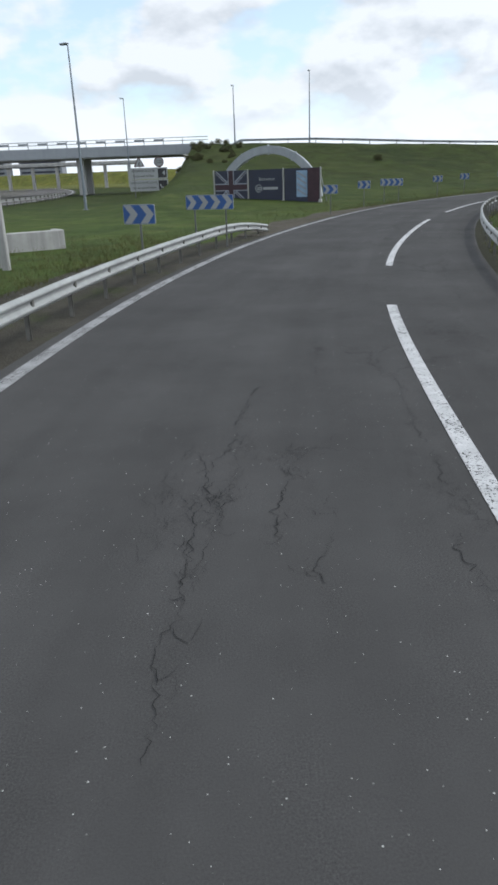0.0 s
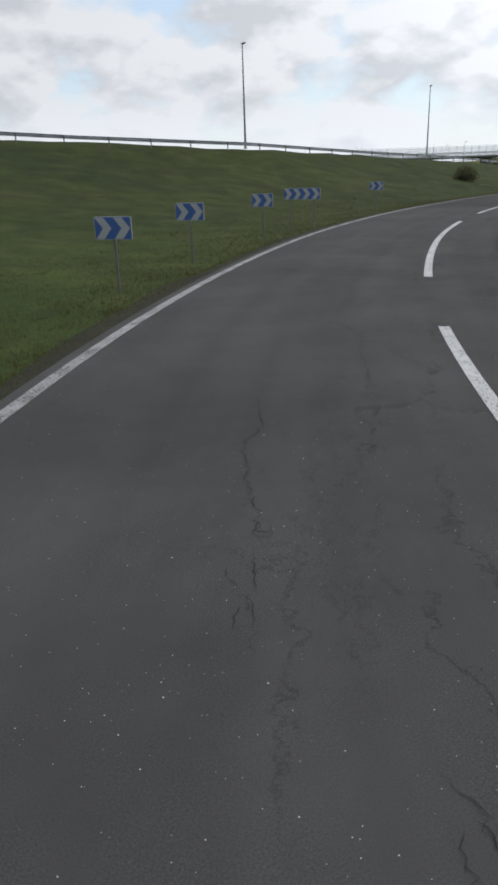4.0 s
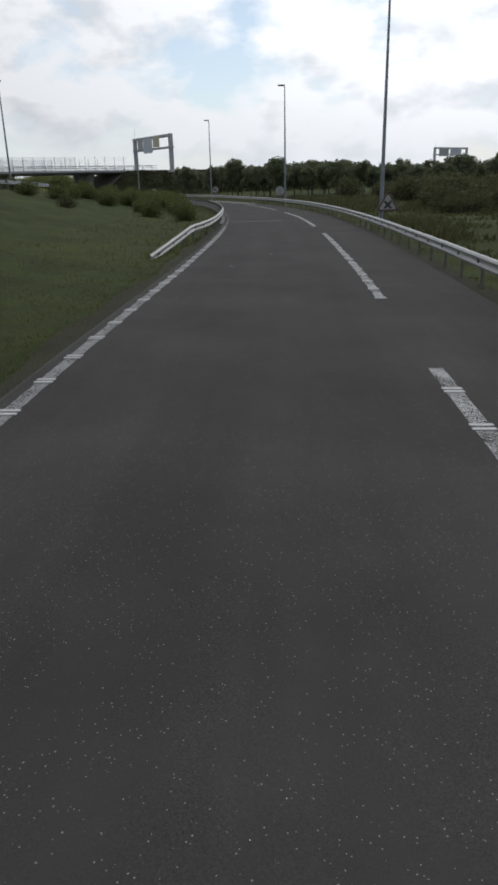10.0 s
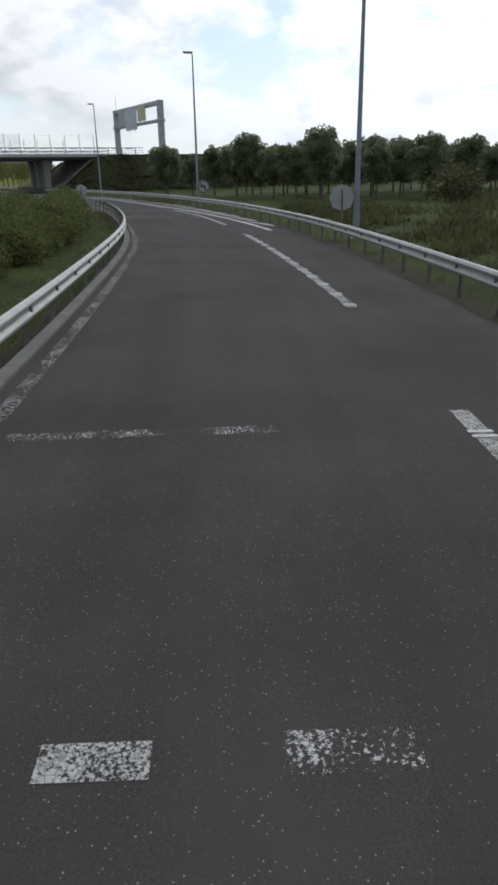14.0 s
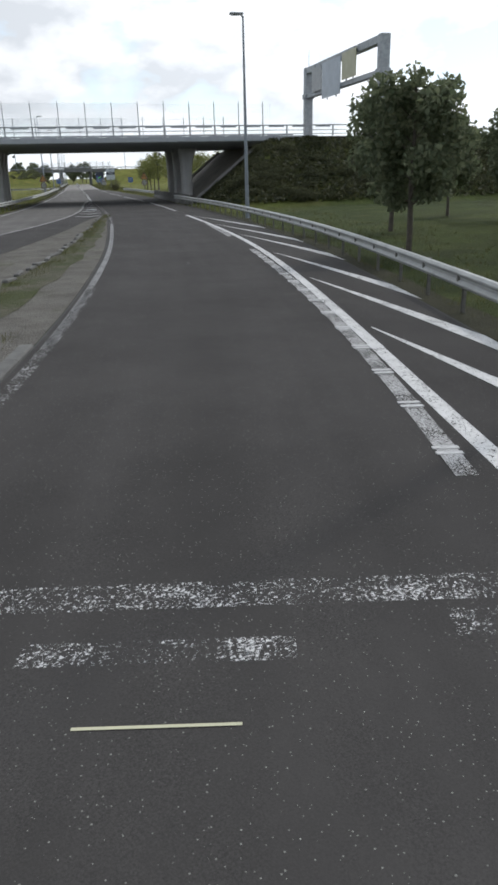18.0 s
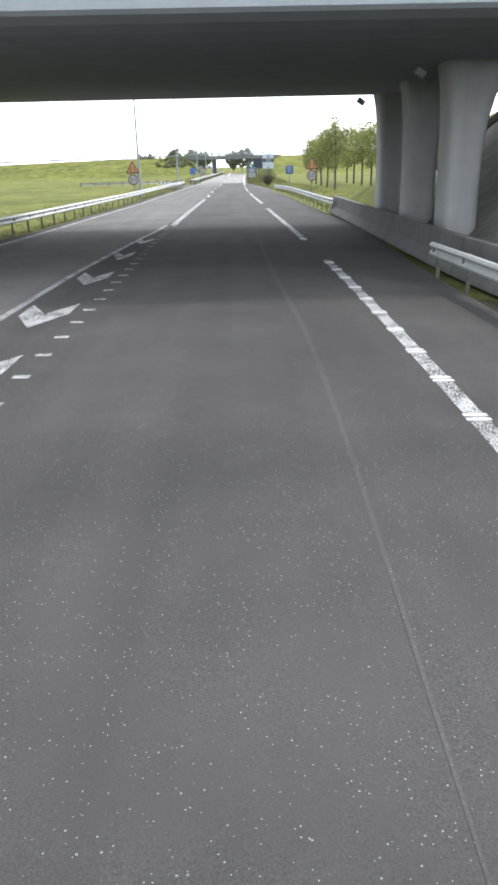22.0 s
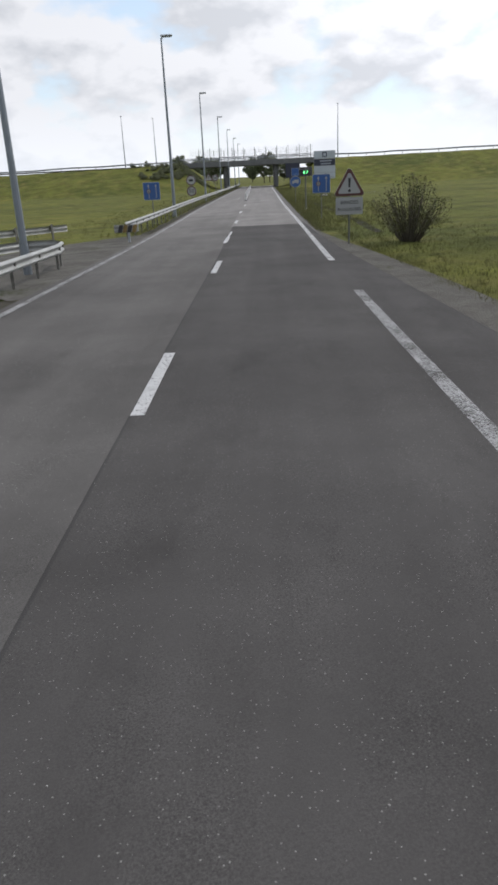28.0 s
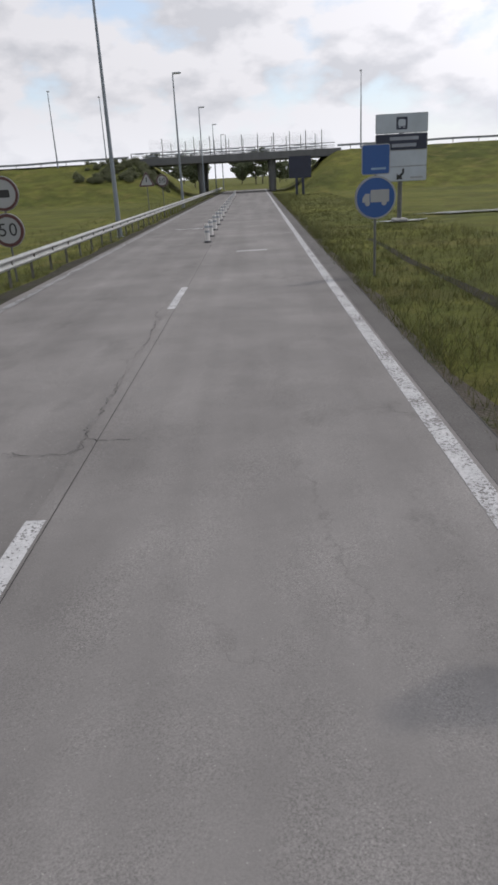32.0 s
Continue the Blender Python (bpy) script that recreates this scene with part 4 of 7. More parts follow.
for i, knots in enumerate((
        ((8.1, -0.43), (7.7, -0.6), (5.8, -0.77), (4.95, -0.76), (3.44, -0.72), (2.3, -0.7)), ((5.7, -0.54), (4.9, -0.52)), ((4.75, 0.28), (4.2, 0.19), (3.75, 0.14)), ((4.4, 1.12), (3.9, 1.1), (3.4, 1.12)), ((10.0, 0.23), (8.4, 0.15)), ((9.6, 1.12), (8.6, 1.1), (7.35, 1.12), (6.1, 1.17), (4.6, 1.3)), ((6.6, 0.42), (5.4, -0.06), (4.2, -0.15)),
        ((20.0, -0.06), (19.3, -0.11), (17.7, 0.04), (16.4, 0.08), (13.5, 0.1)), ((17.85, -0.74), (16.8, -0.95)), ((16.65, -0.76), (15.85, -0.64), (15.2, -0.69), (12.4, -0.75)), ((17.1, 1.17), (16.0, 1.13), (13.8, 1.2)), ((27.3, 0.1), (27.6, 1.2)),
        ((33, -0.4), (29, -0.25), (25.5, -0.1)), ((40, 0.95), (34, 1.1), (30.5, 0.9)), ((44, 1.55), (38, 1.45)), ((51, 0.75), (46.5, 0.6)), ((57, -0.35), (52, -0.2)), ((60, 0.8), (55, 0.75)),
        ((75.3, 0.0), (73.9, 0.55)), ((73.5, 0.4), (69.5, 0.33), (67.9, 0.45), (65.8, 0.47), (65.0, 0.41), (64.2, 0.56), (63.2, 0.47), (60.5, 0.5)), ((68.0, 1.06), (66.8, 0.86), (66.0, 0.92)), ((66.7, 1.25), (65.2, 1.15), (64.2, 1.3), (62.0, 1.35)), ((67.0, 0.07), (65.9, -0.08), (65.0, -0.02), (62.5, 0.05)), ((63.9, 0.58), (62.6, 0.6)),
        ((83.6, 0.02), (82.9, 0.17), (81.6, 0.1)), ((85.6, 0.3), (83.1, 0.16), (81.1, 0.31), (79.6, 0.37), (77.8, 0.3)), ((84.5, 1.75), (82.4, 1.67), (81.0, 1.55), (79.2, 1.05), (76.8, 1.0)), ((81.7, 0.9), (81.5, 1.35)), ((78.6, 0.05), (77.5, 0.02)), ((91, 0.6), (88, 0.45)), ((93, 1.5), (89, 1.6)))):
    crack(200 + i, *knots)
# plates that have crazed in the wheel tracks
for i, (a, d) in enumerate(((5.2, -0.72), (4.2, -0.7), (16.5, 0.15), (17.6, 0.2), (64.5, 0.9), (66.3, 0.3), (62.6, 0.8), (80.6, 0.55), (79.0, 1.3), (82.0, 1.1), (78.0, 0.2))):
    r = np.random.default_rng(400 + i)
    for k in range(9):
        p = np.array((a + r.normal() * 0.5, d + r.normal() * 0.2))
        crack(500 + 10 * i + k, p, p + np.array((r.uniform(0.3, 0.8), r.normal() * 0.12)), wide=0.005, branches=1.8)
for i, (a, d0, d1) in enumerate(((33, -1.2, 0.6),)):
    crack(300 + i, (a, d0), (a + 0.1, (d0 + d1) / 2), (a - 0.05, d1), wide=0.011, branches=0.4)

# badly crazed stretch before the darker surfacing
r = np.random.default_rng(77)
for k in range(84):
    p = np.array((r.uniform(73.4, 78.4), r.uniform(-0.4, 1.5)))
    if (p[1] < 0.0 or p[0] > 77.4) and r.random() < 0.5:
        continue
    crack(800 + k, p, p + np.array((r.normal() * 0.3, r.normal() * 0.16)), wide=0.007, branches=2.2)
crack(310, (423.6, -2.6), (423.53, -1.88), (423.88, -1.85), (423.83, -1.2), wide=0.010, branches=0.3)
crack(311, (423.6, -1.89), (426.6, -1.9), (432.6, -1.94), wide=0.010, branches=0.1)

# pale round spots where something was patched
for s, d, r in ((384.3, 1.35, 0.09), (384.7, 1.2, 0.05), (157, -0.69, 0.04)):
    c = spot(s, d, 0.0085)
    raw("pale_spot", [(c.x + r * math.cos(t) * (1 + 0.12 * math.sin(3 * t)), c.y + r * math.sin(t), c.z) for t in np.linspace(0, 2 * math.pi, 20, endpoint=False)], [tuple(range(20))], M["gravel"], road, "pale round patch in the asphalt")


# ================= guard rails =================
BEAM = [(0.0, 0.155), (-0.045, 0.145), (-0.08, 0.10), (-0.08, 0.075), (-0.02, 0.02), (-0.02, -0.02), (-0.08, -0.075), (-0.08, -0.10), (-0.045, -0.145), (0.0, -0.155)]


def sweep(places, profile, flip=1):
    """Vertices and faces of a thin profile carried along places; profile gives (across, up)."""
    v, f = [], []
    n = len(profile)
    for i, p in enumerate(places):
        a, b = places[max(i - 1, 0)], places[min(i + 1, len(places) - 1)]
        t = (b - a).normalized()
        side = Vector((t.y, -t.x, 0)).normalized() * flip
        v += [tuple(p + side * x + Vector((0, 0, z))) for x, z in profile]
    for i in range(len(places) - 1):
        for j in range(n - 1):
            k = i * n + j
            f.append((k, k + 1, k + 1 + n, k + n))
    return v, f


POST_MESH = {}


def rail_post(height):
    key = round(height, 2)
    if key not in POST_MESH:
        bm = box((0.055, 0.012, height), (0, 0.04, height / 2))
        box((0.055, 0.012, height), (0, -0.04, height / 2), bm=bm)
        box((0.010, 0.08, height), (0.022, 0, height / 2), bm=bm)
        box((0.14, 0.07, 0.16), (-0.08, 0, height - 0.14), bevel=0.008, bm=bm)
        me = bpy.data.meshes.new("post")
        bm.to_mesh(me)
        bm.free()
        me.materials.append(M["rust"])
        POST_MESH[key] = me
    return POST_MESH[key]


def guard_rail(places, face, label, every=2.0, top=0.74, lift=0.0, mat="zinc"):
    """A W-beam rail through places (on the ground); face: +1 shows its ridges to the right of its run."""
    places = [Vector(p) for p in places]
    ob = thing("guard_rail", label, "guard rail", "roadside guard rails", Matrix.Translation(places[0]))
    inv = Matrix.Translation(-places[0])
    run = [0.0]
    for a, b in zip(places, places[1:]):
        run.append(run[-1] + (b - a).length)
    xs, ys, zs = (np.array([p[k] for p in places]) for k in range(3))
    at = lambda u: Vector((np.interp(u, run, xs), np.interp(u, run, ys), np.interp(u, run, zs)))  # noqa: E731
    prof = [(-x, z) for x, z in BEAM]
    total, bay = run[-1], 8.0
    u = 0.0
    while u < total - 0.2:
        e = min(u + bay, total)
        pts = [inv @ (at(w) + Vector((0, 0, top - 0.155 + lift))) for w in np.linspace(u, e + 0.06 if e < total else e, 9)]
        v, f = sweep(pts, prof, face)
        raw("beam", v, f, M[mat], ob, smooth=False)
        u = e
    k = every / 2
    while k < total:
        p, q = at(k), at(min(k + 0.3, total))
        t = (q - p).normalized()
        post = new("post", rail_post(top - 0.01 + 0.1))
        post.parent = ob
        rt = Vector((t.y, -t.x, 0)) * face
        ang = math.degrees(math.atan2(-rt.y, -rt.x))
        post.matrix_basis = Matrix.Translation(inv @ (p - rt * 0.09 + Vector((0, 0, -0.1)))) @ pose(0, 0, 0, 0, 0, ang)
        k += every
    return ob


def lane_places(s0, s1, d, z=0.0, step=2.0):
    return [spot(s, d(s) if callable(d) else d, z(s) if callable(z) else z) for s in np.linspace(s0, s1, max(2, int((s1 - s0) / step)))]


guard_rail(lane_places(-40, 303, right_rail), -1, "grey galvanised steel guard rail along the slip road's verge")
guard_rail(lane_places(-40, 31, lambda s: along(s, (-40, -4.3), (0, -4.35), (22, -4.4), (31, -4.5)), lambda s: -0.011 * max(0, s - 24) ** 1.9), 1, "pale galvanised guard rail ending beside the grass")
guard_rail(lane_places(152, 239.5, lambda s: along(s, (152, -4.6), (157, -3.9), (163, -3.35), (176, -3.1), (190, -2.85), (206, -2.9), (224, -3.05), (232, -3.08), (239.5, -3.35)), lambda s: -max(0, (158 - s) * 0.11)), 1, "galvanised guard rail rising from the grass beside a kerb")
guard_rail(lane_places(205, 389, lambda s: far_left(s) - 0.75), 1, "galvanised guard rail along the joining lane's grass verge")
guard_rail([spot(389, -6.4), spot(390.2, -6.6), spot(390.9, -7.2), spot(390.8, -8.0), spot(389, -8.8), spot(384, -9.4)], 1, "rounded end of a galvanised guard rail by a gravel gap")
guard_rail(lane_places(399.2, 560, lambda s: far_left(s) - 0.7), 1, "galvanised guard rail along the pale lane")
guard_rail([spot(402, -9.6), spot(398, -12.5), spot(396, -16), spot(395, -22)], 1, "galvanised guard rail leaving the lane through the grass", lift=-0.1)
guard_rail(lane_places(325, 357, lambda s: along(s, (325, 5.55), (345, 5.55), (352, 5.3), (357, 4.7))), -1, "galvanised guard rail fixed to the end of a concrete wall")

# striped end of the rail by the gravel gap
rail_end = thing("rail_end", "curved steel rail end with yellow and black stripes", "guard rail", at=Matrix.Translation(spot(398.2, -5.95, 0.55)) @ pose(0, 0, 0, 0, 0, heading(398) + 6))
nose = bmesh.new()
rows = [[nose.verts.new((x, y + dy, z)) for dy, z in ((0.0, -0.16), (-0.05, -0.08), (0.0, 0.0), (-0.05, 0.08), (0.0, 0.16))] for x, y in ((0.42, 0.55), (0.40, 0.15), (0.28, -0.02), (0.0, -0.08), (-0.3, -0.05), (-0.6, 0.1))]
for r0, r1 in zip(rows, rows[1:]):
    for k in range(4):
        nose.faces.new((r0[k], r1[k], r1[k + 1], r0[k + 1]))
bmesh.ops.solidify(nose, geom=nose.faces[:], thickness=0.006)
nose = part("nose", nose, M["zinc"], rail_end)
for k in range(4):
    x = 0.16 - 0.2 * k
    part("stripe", plate([(x, -0.15), (x + 0.17, -0.15), (x + 0.26, 0.15), (x + 0.09, 0.15)], 0.006, -0.155), M["ochre" if k % 2 == 0 else "black"], nose)
part("post", box((0.1, 0.1, 0.6), (0.0, 0.08, -0.32), bevel=0.01), M["zincd"], rail_end)

# ================= first bridge =================
def beam_box(name, s, u0, u1, a0, a1, z0, z1, mat, parent, bevel=0.03, label=""):
    """A block laid along a crossing: u along it, a across it."""
    h = heading(s)
    at = crossing(s, (u0 + u1) / 2, (a0 + a1) / 2, (z0 + z1) / 2)
    m = parent.matrix_world.inverted() @ Matrix.Translation(at) @ pose(0, 0, 0, 0, 0, h)
    bm = box((u1 - u0, a1 - a0, z1 - z0), bevel=bevel)
    bmesh.ops.transform(bm, matrix=m, verts=bm.verts)
    return part(name, bm, M[mat], parent, label)


def pier(s, u, a, z, parent, bend):
    """A flat-sided concrete column with round corners that flares out towards the deck, most on its outer side."""
    bm = bmesh.new()
    rings = []
    prof = [(0.0, 0.0), (0.45, 0.0), (0.6, 0.04), (0.72, 0.12), (0.82, 0.25), (0.9, 0.43), (0.96, 0.62), (1.0, 0.8)]
    for f, o in prof:
        ring = []
        for k in range(24):
            t = 2 * math.pi * (k + 0.5) / 24
            c, e = math.cos(t), math.sin(t)
            x, y = 0.52 * math.copysign(abs(c) ** 0.42, c), 0.62 * math.copysign(abs(e) ** 0.42, e)
            x += (bend * o if x * bend > 0 else -bend * o * 0.28) * abs(x) / 0.52
            ring.append(bm.verts.new((x, y * (1 + 0.12 * o), f * z)))
        rings.append(ring)
    for r0, r1 in zip(rings, rings[1:]):
        for k in range(24):
            bm.faces.new((r0[k], r0[(k + 1) % 24], r1[(k + 1) % 24], r1[k]))
    m = parent.matrix_world.inverted() @ Matrix.Translation(crossing(s, u, a, 0)) @ pose(0, 0, 0, 0, 0, heading(s))
    bmesh.ops.transform(bm, matrix=m, verts=bm.verts)
    ob = part("pier", bm, M["conc"], parent, "flared concrete column")
    ob.data.shade_smooth()
    return ob


def parapet(s, u0, u1, a, z, parent, posts=3.0, screen=None, screen_top=2.65, tall=0.85, clear_to=None, mat="rail", thick=1.0):
    """Steel bridge railing with two rails, and where there is one the tall screen posts with their wires."""
    for name, zz, hh, ww in (("top_rail", tall, 0.10, 0.12), ("middle_rail", tall * 0.55, 0.06, 0.05), ("lower_rail", tall * 0.22, 0.06, 0.05)):
        beam_box(name, s, u0, u1, a - ww / 2, a + ww / 2, z + zz - hh, z + zz, mat, parent, 0.008)
    n = int((u1 - u0) / posts)
    base = parent.matrix_world.inverted()
    turn = pose(0, 0, 0, 0, 0, heading(s))
    pm, sm = None, None
    for k in range(n + 1):
        u = u0 + k * posts
        if pm is None:
            pm = part("railing_post", box((0.13, 0.10, tall), (0, 0, tall / 2), bevel=0.01), M[mat], parent)
            ob = pm
        else:
            ob = new("railing_post", pm.data)
            ob.parent = parent
        ob.matrix_basis = base @ Matrix.Translation(crossing(s, u, a, z)) @ turn
        # short boards hung on the rail between the posts
        if k < n:
            ob = new("railing_board", bpy.data.meshes["railing_board"]) if "railing_board" in bpy.data.meshes else part("railing_board", box((1.5, 0.03, 0.2), bevel=0.005), M["zincd"], parent)
            ob.parent = parent
            ob.matrix_basis = base @ Matrix.Translation(crossing(s, u + posts * 0.55, a - 0.07, z + tall - 0.12)) @ turn
        if screen and screen[0] <= u <= screen[1]:
            if sm is None:
                bm = box((0.07 * thick, 0.09 * thick, screen_top), (0, 0, screen_top / 2), bevel=0.006)
                tube((0, 0, screen_top), (0, -0.12, screen_top + 0.16), 0.02, bm=bm, seg=6)
                sm = part("screen_post", bm, M["zincd" if mat == "rail" else mat], parent)
                ob = sm
            else:
                ob = new("screen_post", sm.data)
                ob.parent = parent
            ob.matrix_basis = base @ Matrix.Translation(crossing(s, u, a + 0.12, z)) @ turn
    if screen:
        wires(s, screen[0] if clear_to is None else clear_to, screen[1], a + 0.12, z + 0.3, z + screen_top - 0.05, parent, 0.003 * thick ** 2)
        # clear sheets between the posts up to where the wire begins
        sheet = None
        for k in range(n):
            u = u0 + k * posts
            if clear_to is None or u < screen[0] or u + posts * 0.7 > clear_to:
                continue
            if sheet is None:
                sheet = part("clear_panel", box((posts - 0.1, 0.015, screen_top - 0.35)), M["clear"], parent, "clear plastic screen panel")
                ob = sheet
            else:
                ob = new("clear_panel", sheet.data)
                ob.parent = parent
            ob.visible_shadow = False
            ob.matrix_basis = base @ Matrix.Translation(crossing(s, u + posts / 2, a + 0.12, z + 0.2 + screen_top / 2)) @ turn


def wires(s, u0, u1, a, z0, z1, parent, w=0.003):
    """The screen's mesh: thin upright and level wires, one part."""
    v, f = [], []
    inv = parent.matrix_world.inverted()

    def strip(p, q, w):
        k = len(v)
        v.extend(tuple(inv @ x) for x in (p - w, p + w, q + w, q - w))
        f.append((k, k + 1, k + 2, k + 3))

    rt = (crossing(s, 1) - crossing(s, 0)).normalized()
    up = Vector((0, 0, 1))
    for u in np.arange(u0, u1, 0.2):
        strip(crossing(s, u, a, z0), crossing(s, u, a, z1), rt * w)
    for z in np.arange(z0, z1 + 0.01, 0.6):
        strip(crossing(s, u0, a, z), crossing(s, u1, a, z), up * w)
    raw("screen_mesh", v, f, M["glass"], parent, "fine wire mesh")


PAR0, PARW = -70.76, 2.33


def bridge_one():
    ob = thing("road_bridge", "grey concrete road bridge with steel railings and tall wire screens", "bridge", at=Matrix.Translation(crossing(S1, 0)))
    bpy.context.view_layer.update()
    s, u0, u1 = S1, -72, 15.5
    inv = ob.matrix_world.inverted()
    half = [(0.0, 5.70), (0.0, 5.36), (0.10, 5.28), (0.45, 5.17), (1.0, 5.08), (1.8, 5.0), (2.9, 4.95)]
    ring = half + [(DECK1 - a, z) for a, z in reversed(half)]
    bm = bmesh.new()
    ends = [[bm.verts.new(inv @ crossing(s, u, a, z)) for a, z in ring] for u in (u0, u1 + 3)]
    for k in range(len(ring)):
        q = (k + 1) % len(ring)
        bm.faces.new((ends[0][k], ends[0][q], ends[1][q], ends[1][k]))
    bm.faces.new(ends[0][::-1])
    bm.faces.new(ends[1])
    bmesh.ops.recalc_face_normals(bm, faces=bm.faces)
    part("deck", bm, M["fascia"], ob, "grey concrete deck with rounded edges")
    for a in (0.01, DECK1 - 0.36):
        beam_box("edge_beam", s, u0, u1 + 3, a, a + 0.35, 5.70, 5.76, "fascia", ob, 0.01)
    beam_box("road_surface", s, u0 - 100, u1 + 160, 1.0, DECK1 - 1.0, 5.62, 5.72, "grey", ob, 0.0)
    for u in (6.5, -11.7, -31, -50):
        for a in (5.6, 10.2, 14.8):
            pier(s, u, a, 4.98, ob, 1 if u > 0 else -1)
    parapet(s, PAR0, u1 + 6, 0.16, 5.72, ob, PARW, (-56, 14), 2.85, 1.0, 1.6)
    parapet(s, PAR0, u1 + 6, DECK1 - 0.16, 5.72, ob, PARW, (-56, 14), 2.85, 1.0, 1.6)
    # sloped concrete facing under the right-hand end
    bm = bmesh.new()
    inv = ob.matrix_world.inverted()
    pts = [crossing(s, 6.1, 0.5, -0.1), crossing(s, 6.1, DECK1 - 0.5, -0.1), crossing(s, 12.9, DECK1 - 0.5, 5.05), crossing(s, 12.9, 0.5, 5.05)]
    low = [p - Vector((0, 0, 1.0)) for p in pts]
    vs = [bm.verts.new(inv @ p) for p in pts + low]
    for q in ((0, 1, 2, 3), (7, 6, 5, 4), (0, 4, 5, 1), (1, 5, 6, 2), (2, 6, 7, 3), (3, 7, 4, 0)):
        bm.faces.new([vs[k] for k in q])
    bmesh.ops.recalc_face_normals(bm, faces=bm.faces)
    part("slope_facing", bm, M["facing"], ob, "dark sloping concrete facing")
    # raised kerb strips on the facing's two edges
    for a in (0.3, DECK1 - 0.3):
        p0, p1 = inv @ crossing(s, 6.2, a, 0.05), inv @ crossing(s, 12.4, a, 4.75)
        part("facing_kerb", tube(p0, p1, 0.2, seg=4), M["oldkerb"], ob, "mossy concrete edging strip")
    # lamps hung at the column heads
    for u in (5.2, -10.4):
        for a in (5.6, 14.8):
            bm = box((0.32, 0.2, 0.2), bevel=0.03)
            m = inv @ Matrix.Translation(crossing(s, u, a, 4.72)) @ pose(0, 0, 0, 0, 35 if u > 0 else -35, heading(s))
            bmesh.ops.transform(bm, matrix=m, verts=bm.verts)
            part("floodlight", bm, M["back"], ob)
    return ob


bridge_one()
# low concrete wall beside the right-hand columns
wall = thing("concrete_barrier", "low grey concrete wall in front of bridge columns", "barrier", at=Matrix.Translation(spot(303, 5.3)))
bpy.context.view_layer.update()
for k in range(-1, 6):
    a, b = 303 + k * 4.0, 303 + (k + 1) * 4.0 - 0.015
    prof = [(0.32, 0.0), (0.30, 0.08), (0.12, 0.32), (0.06, 0.82), (-0.12, 0.82), (-0.16, 0.0)]
    inv = wall.matrix_world.inverted()
    d = lambda s: along(s, (290, 5.35), (299, 5.15), (303, 5.05), (312, 5.3), (327, 5.9))  # noqa: E731
    v, f = sweep([inv @ spot(w, d(w)) for w in np.linspace(a, b, 3)], prof, -1)
    n = len(prof)
    f += [tuple(range(n))[::-1], tuple(range(len(v) - n, len(v)))]
    raw("wall_block", v, f, M["oldconc"], wall)


# ================= second bridge =================
def bridge_two():
    ob = thing("road_bridge", "far concrete road bridge with railings and wire screens", "bridge", at=Matrix.Translation(crossing(S2, 0)))
    bpy.context.view_layer.update()
    s, u0, u1 = S2, -17.5, 11.5
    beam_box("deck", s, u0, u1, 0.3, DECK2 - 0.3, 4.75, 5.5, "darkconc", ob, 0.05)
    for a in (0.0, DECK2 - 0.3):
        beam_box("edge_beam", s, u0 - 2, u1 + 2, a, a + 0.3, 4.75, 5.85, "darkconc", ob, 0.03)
    beam_box("road_surface", s, -200, 200, 0.8, DECK2 - 0.8, 5.45, 5.53, "grey", ob, 0.0)
    for u in (2.7, -8.8):
        for a in (2.0, DECK2 - 2.0):
            bm = tube((0, 0, 0), (0, 0, 4.9), 0.5, 0.6, 16)
            bmesh.ops.transform(bm, matrix=ob.matrix_world.inverted() @ Matrix.Translation(crossing(s, u, a)), verts=bm.verts)
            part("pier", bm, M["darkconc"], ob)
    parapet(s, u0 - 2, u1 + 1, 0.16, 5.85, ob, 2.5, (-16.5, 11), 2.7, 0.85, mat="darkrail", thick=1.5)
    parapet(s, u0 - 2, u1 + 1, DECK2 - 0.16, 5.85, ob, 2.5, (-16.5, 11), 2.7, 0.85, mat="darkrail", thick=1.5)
    return ob


bridge_two()
for s, u0, u1, a, z in ((S2, 13, 150, 0.6, 5.75), (S2, -120, -18, 0.6, 5.6)):
    guard_rail([Vector((*crossing(s, u, a)[:2], ground_at(*crossing(s, u, a)[:2]) + 0.05)) for u in np.arange(u0, u1, 4.0)], -1, "weathered guard rail along the top of a grass bank", every=4.0, mat="zincd")
guard_rail([Vector((x, y - 5, ground_at(x, y - 5) + 0.03)) for x, y in [(-8, 119), (2, 116.5), (13, 115.5), (30, 116.2), (47, 117.5), (68, 125), (88, 134), (106, 143), (125, 153)]], -1, "weathered guard rail along the top of a grass bank", every=4.0, mat="zincd")


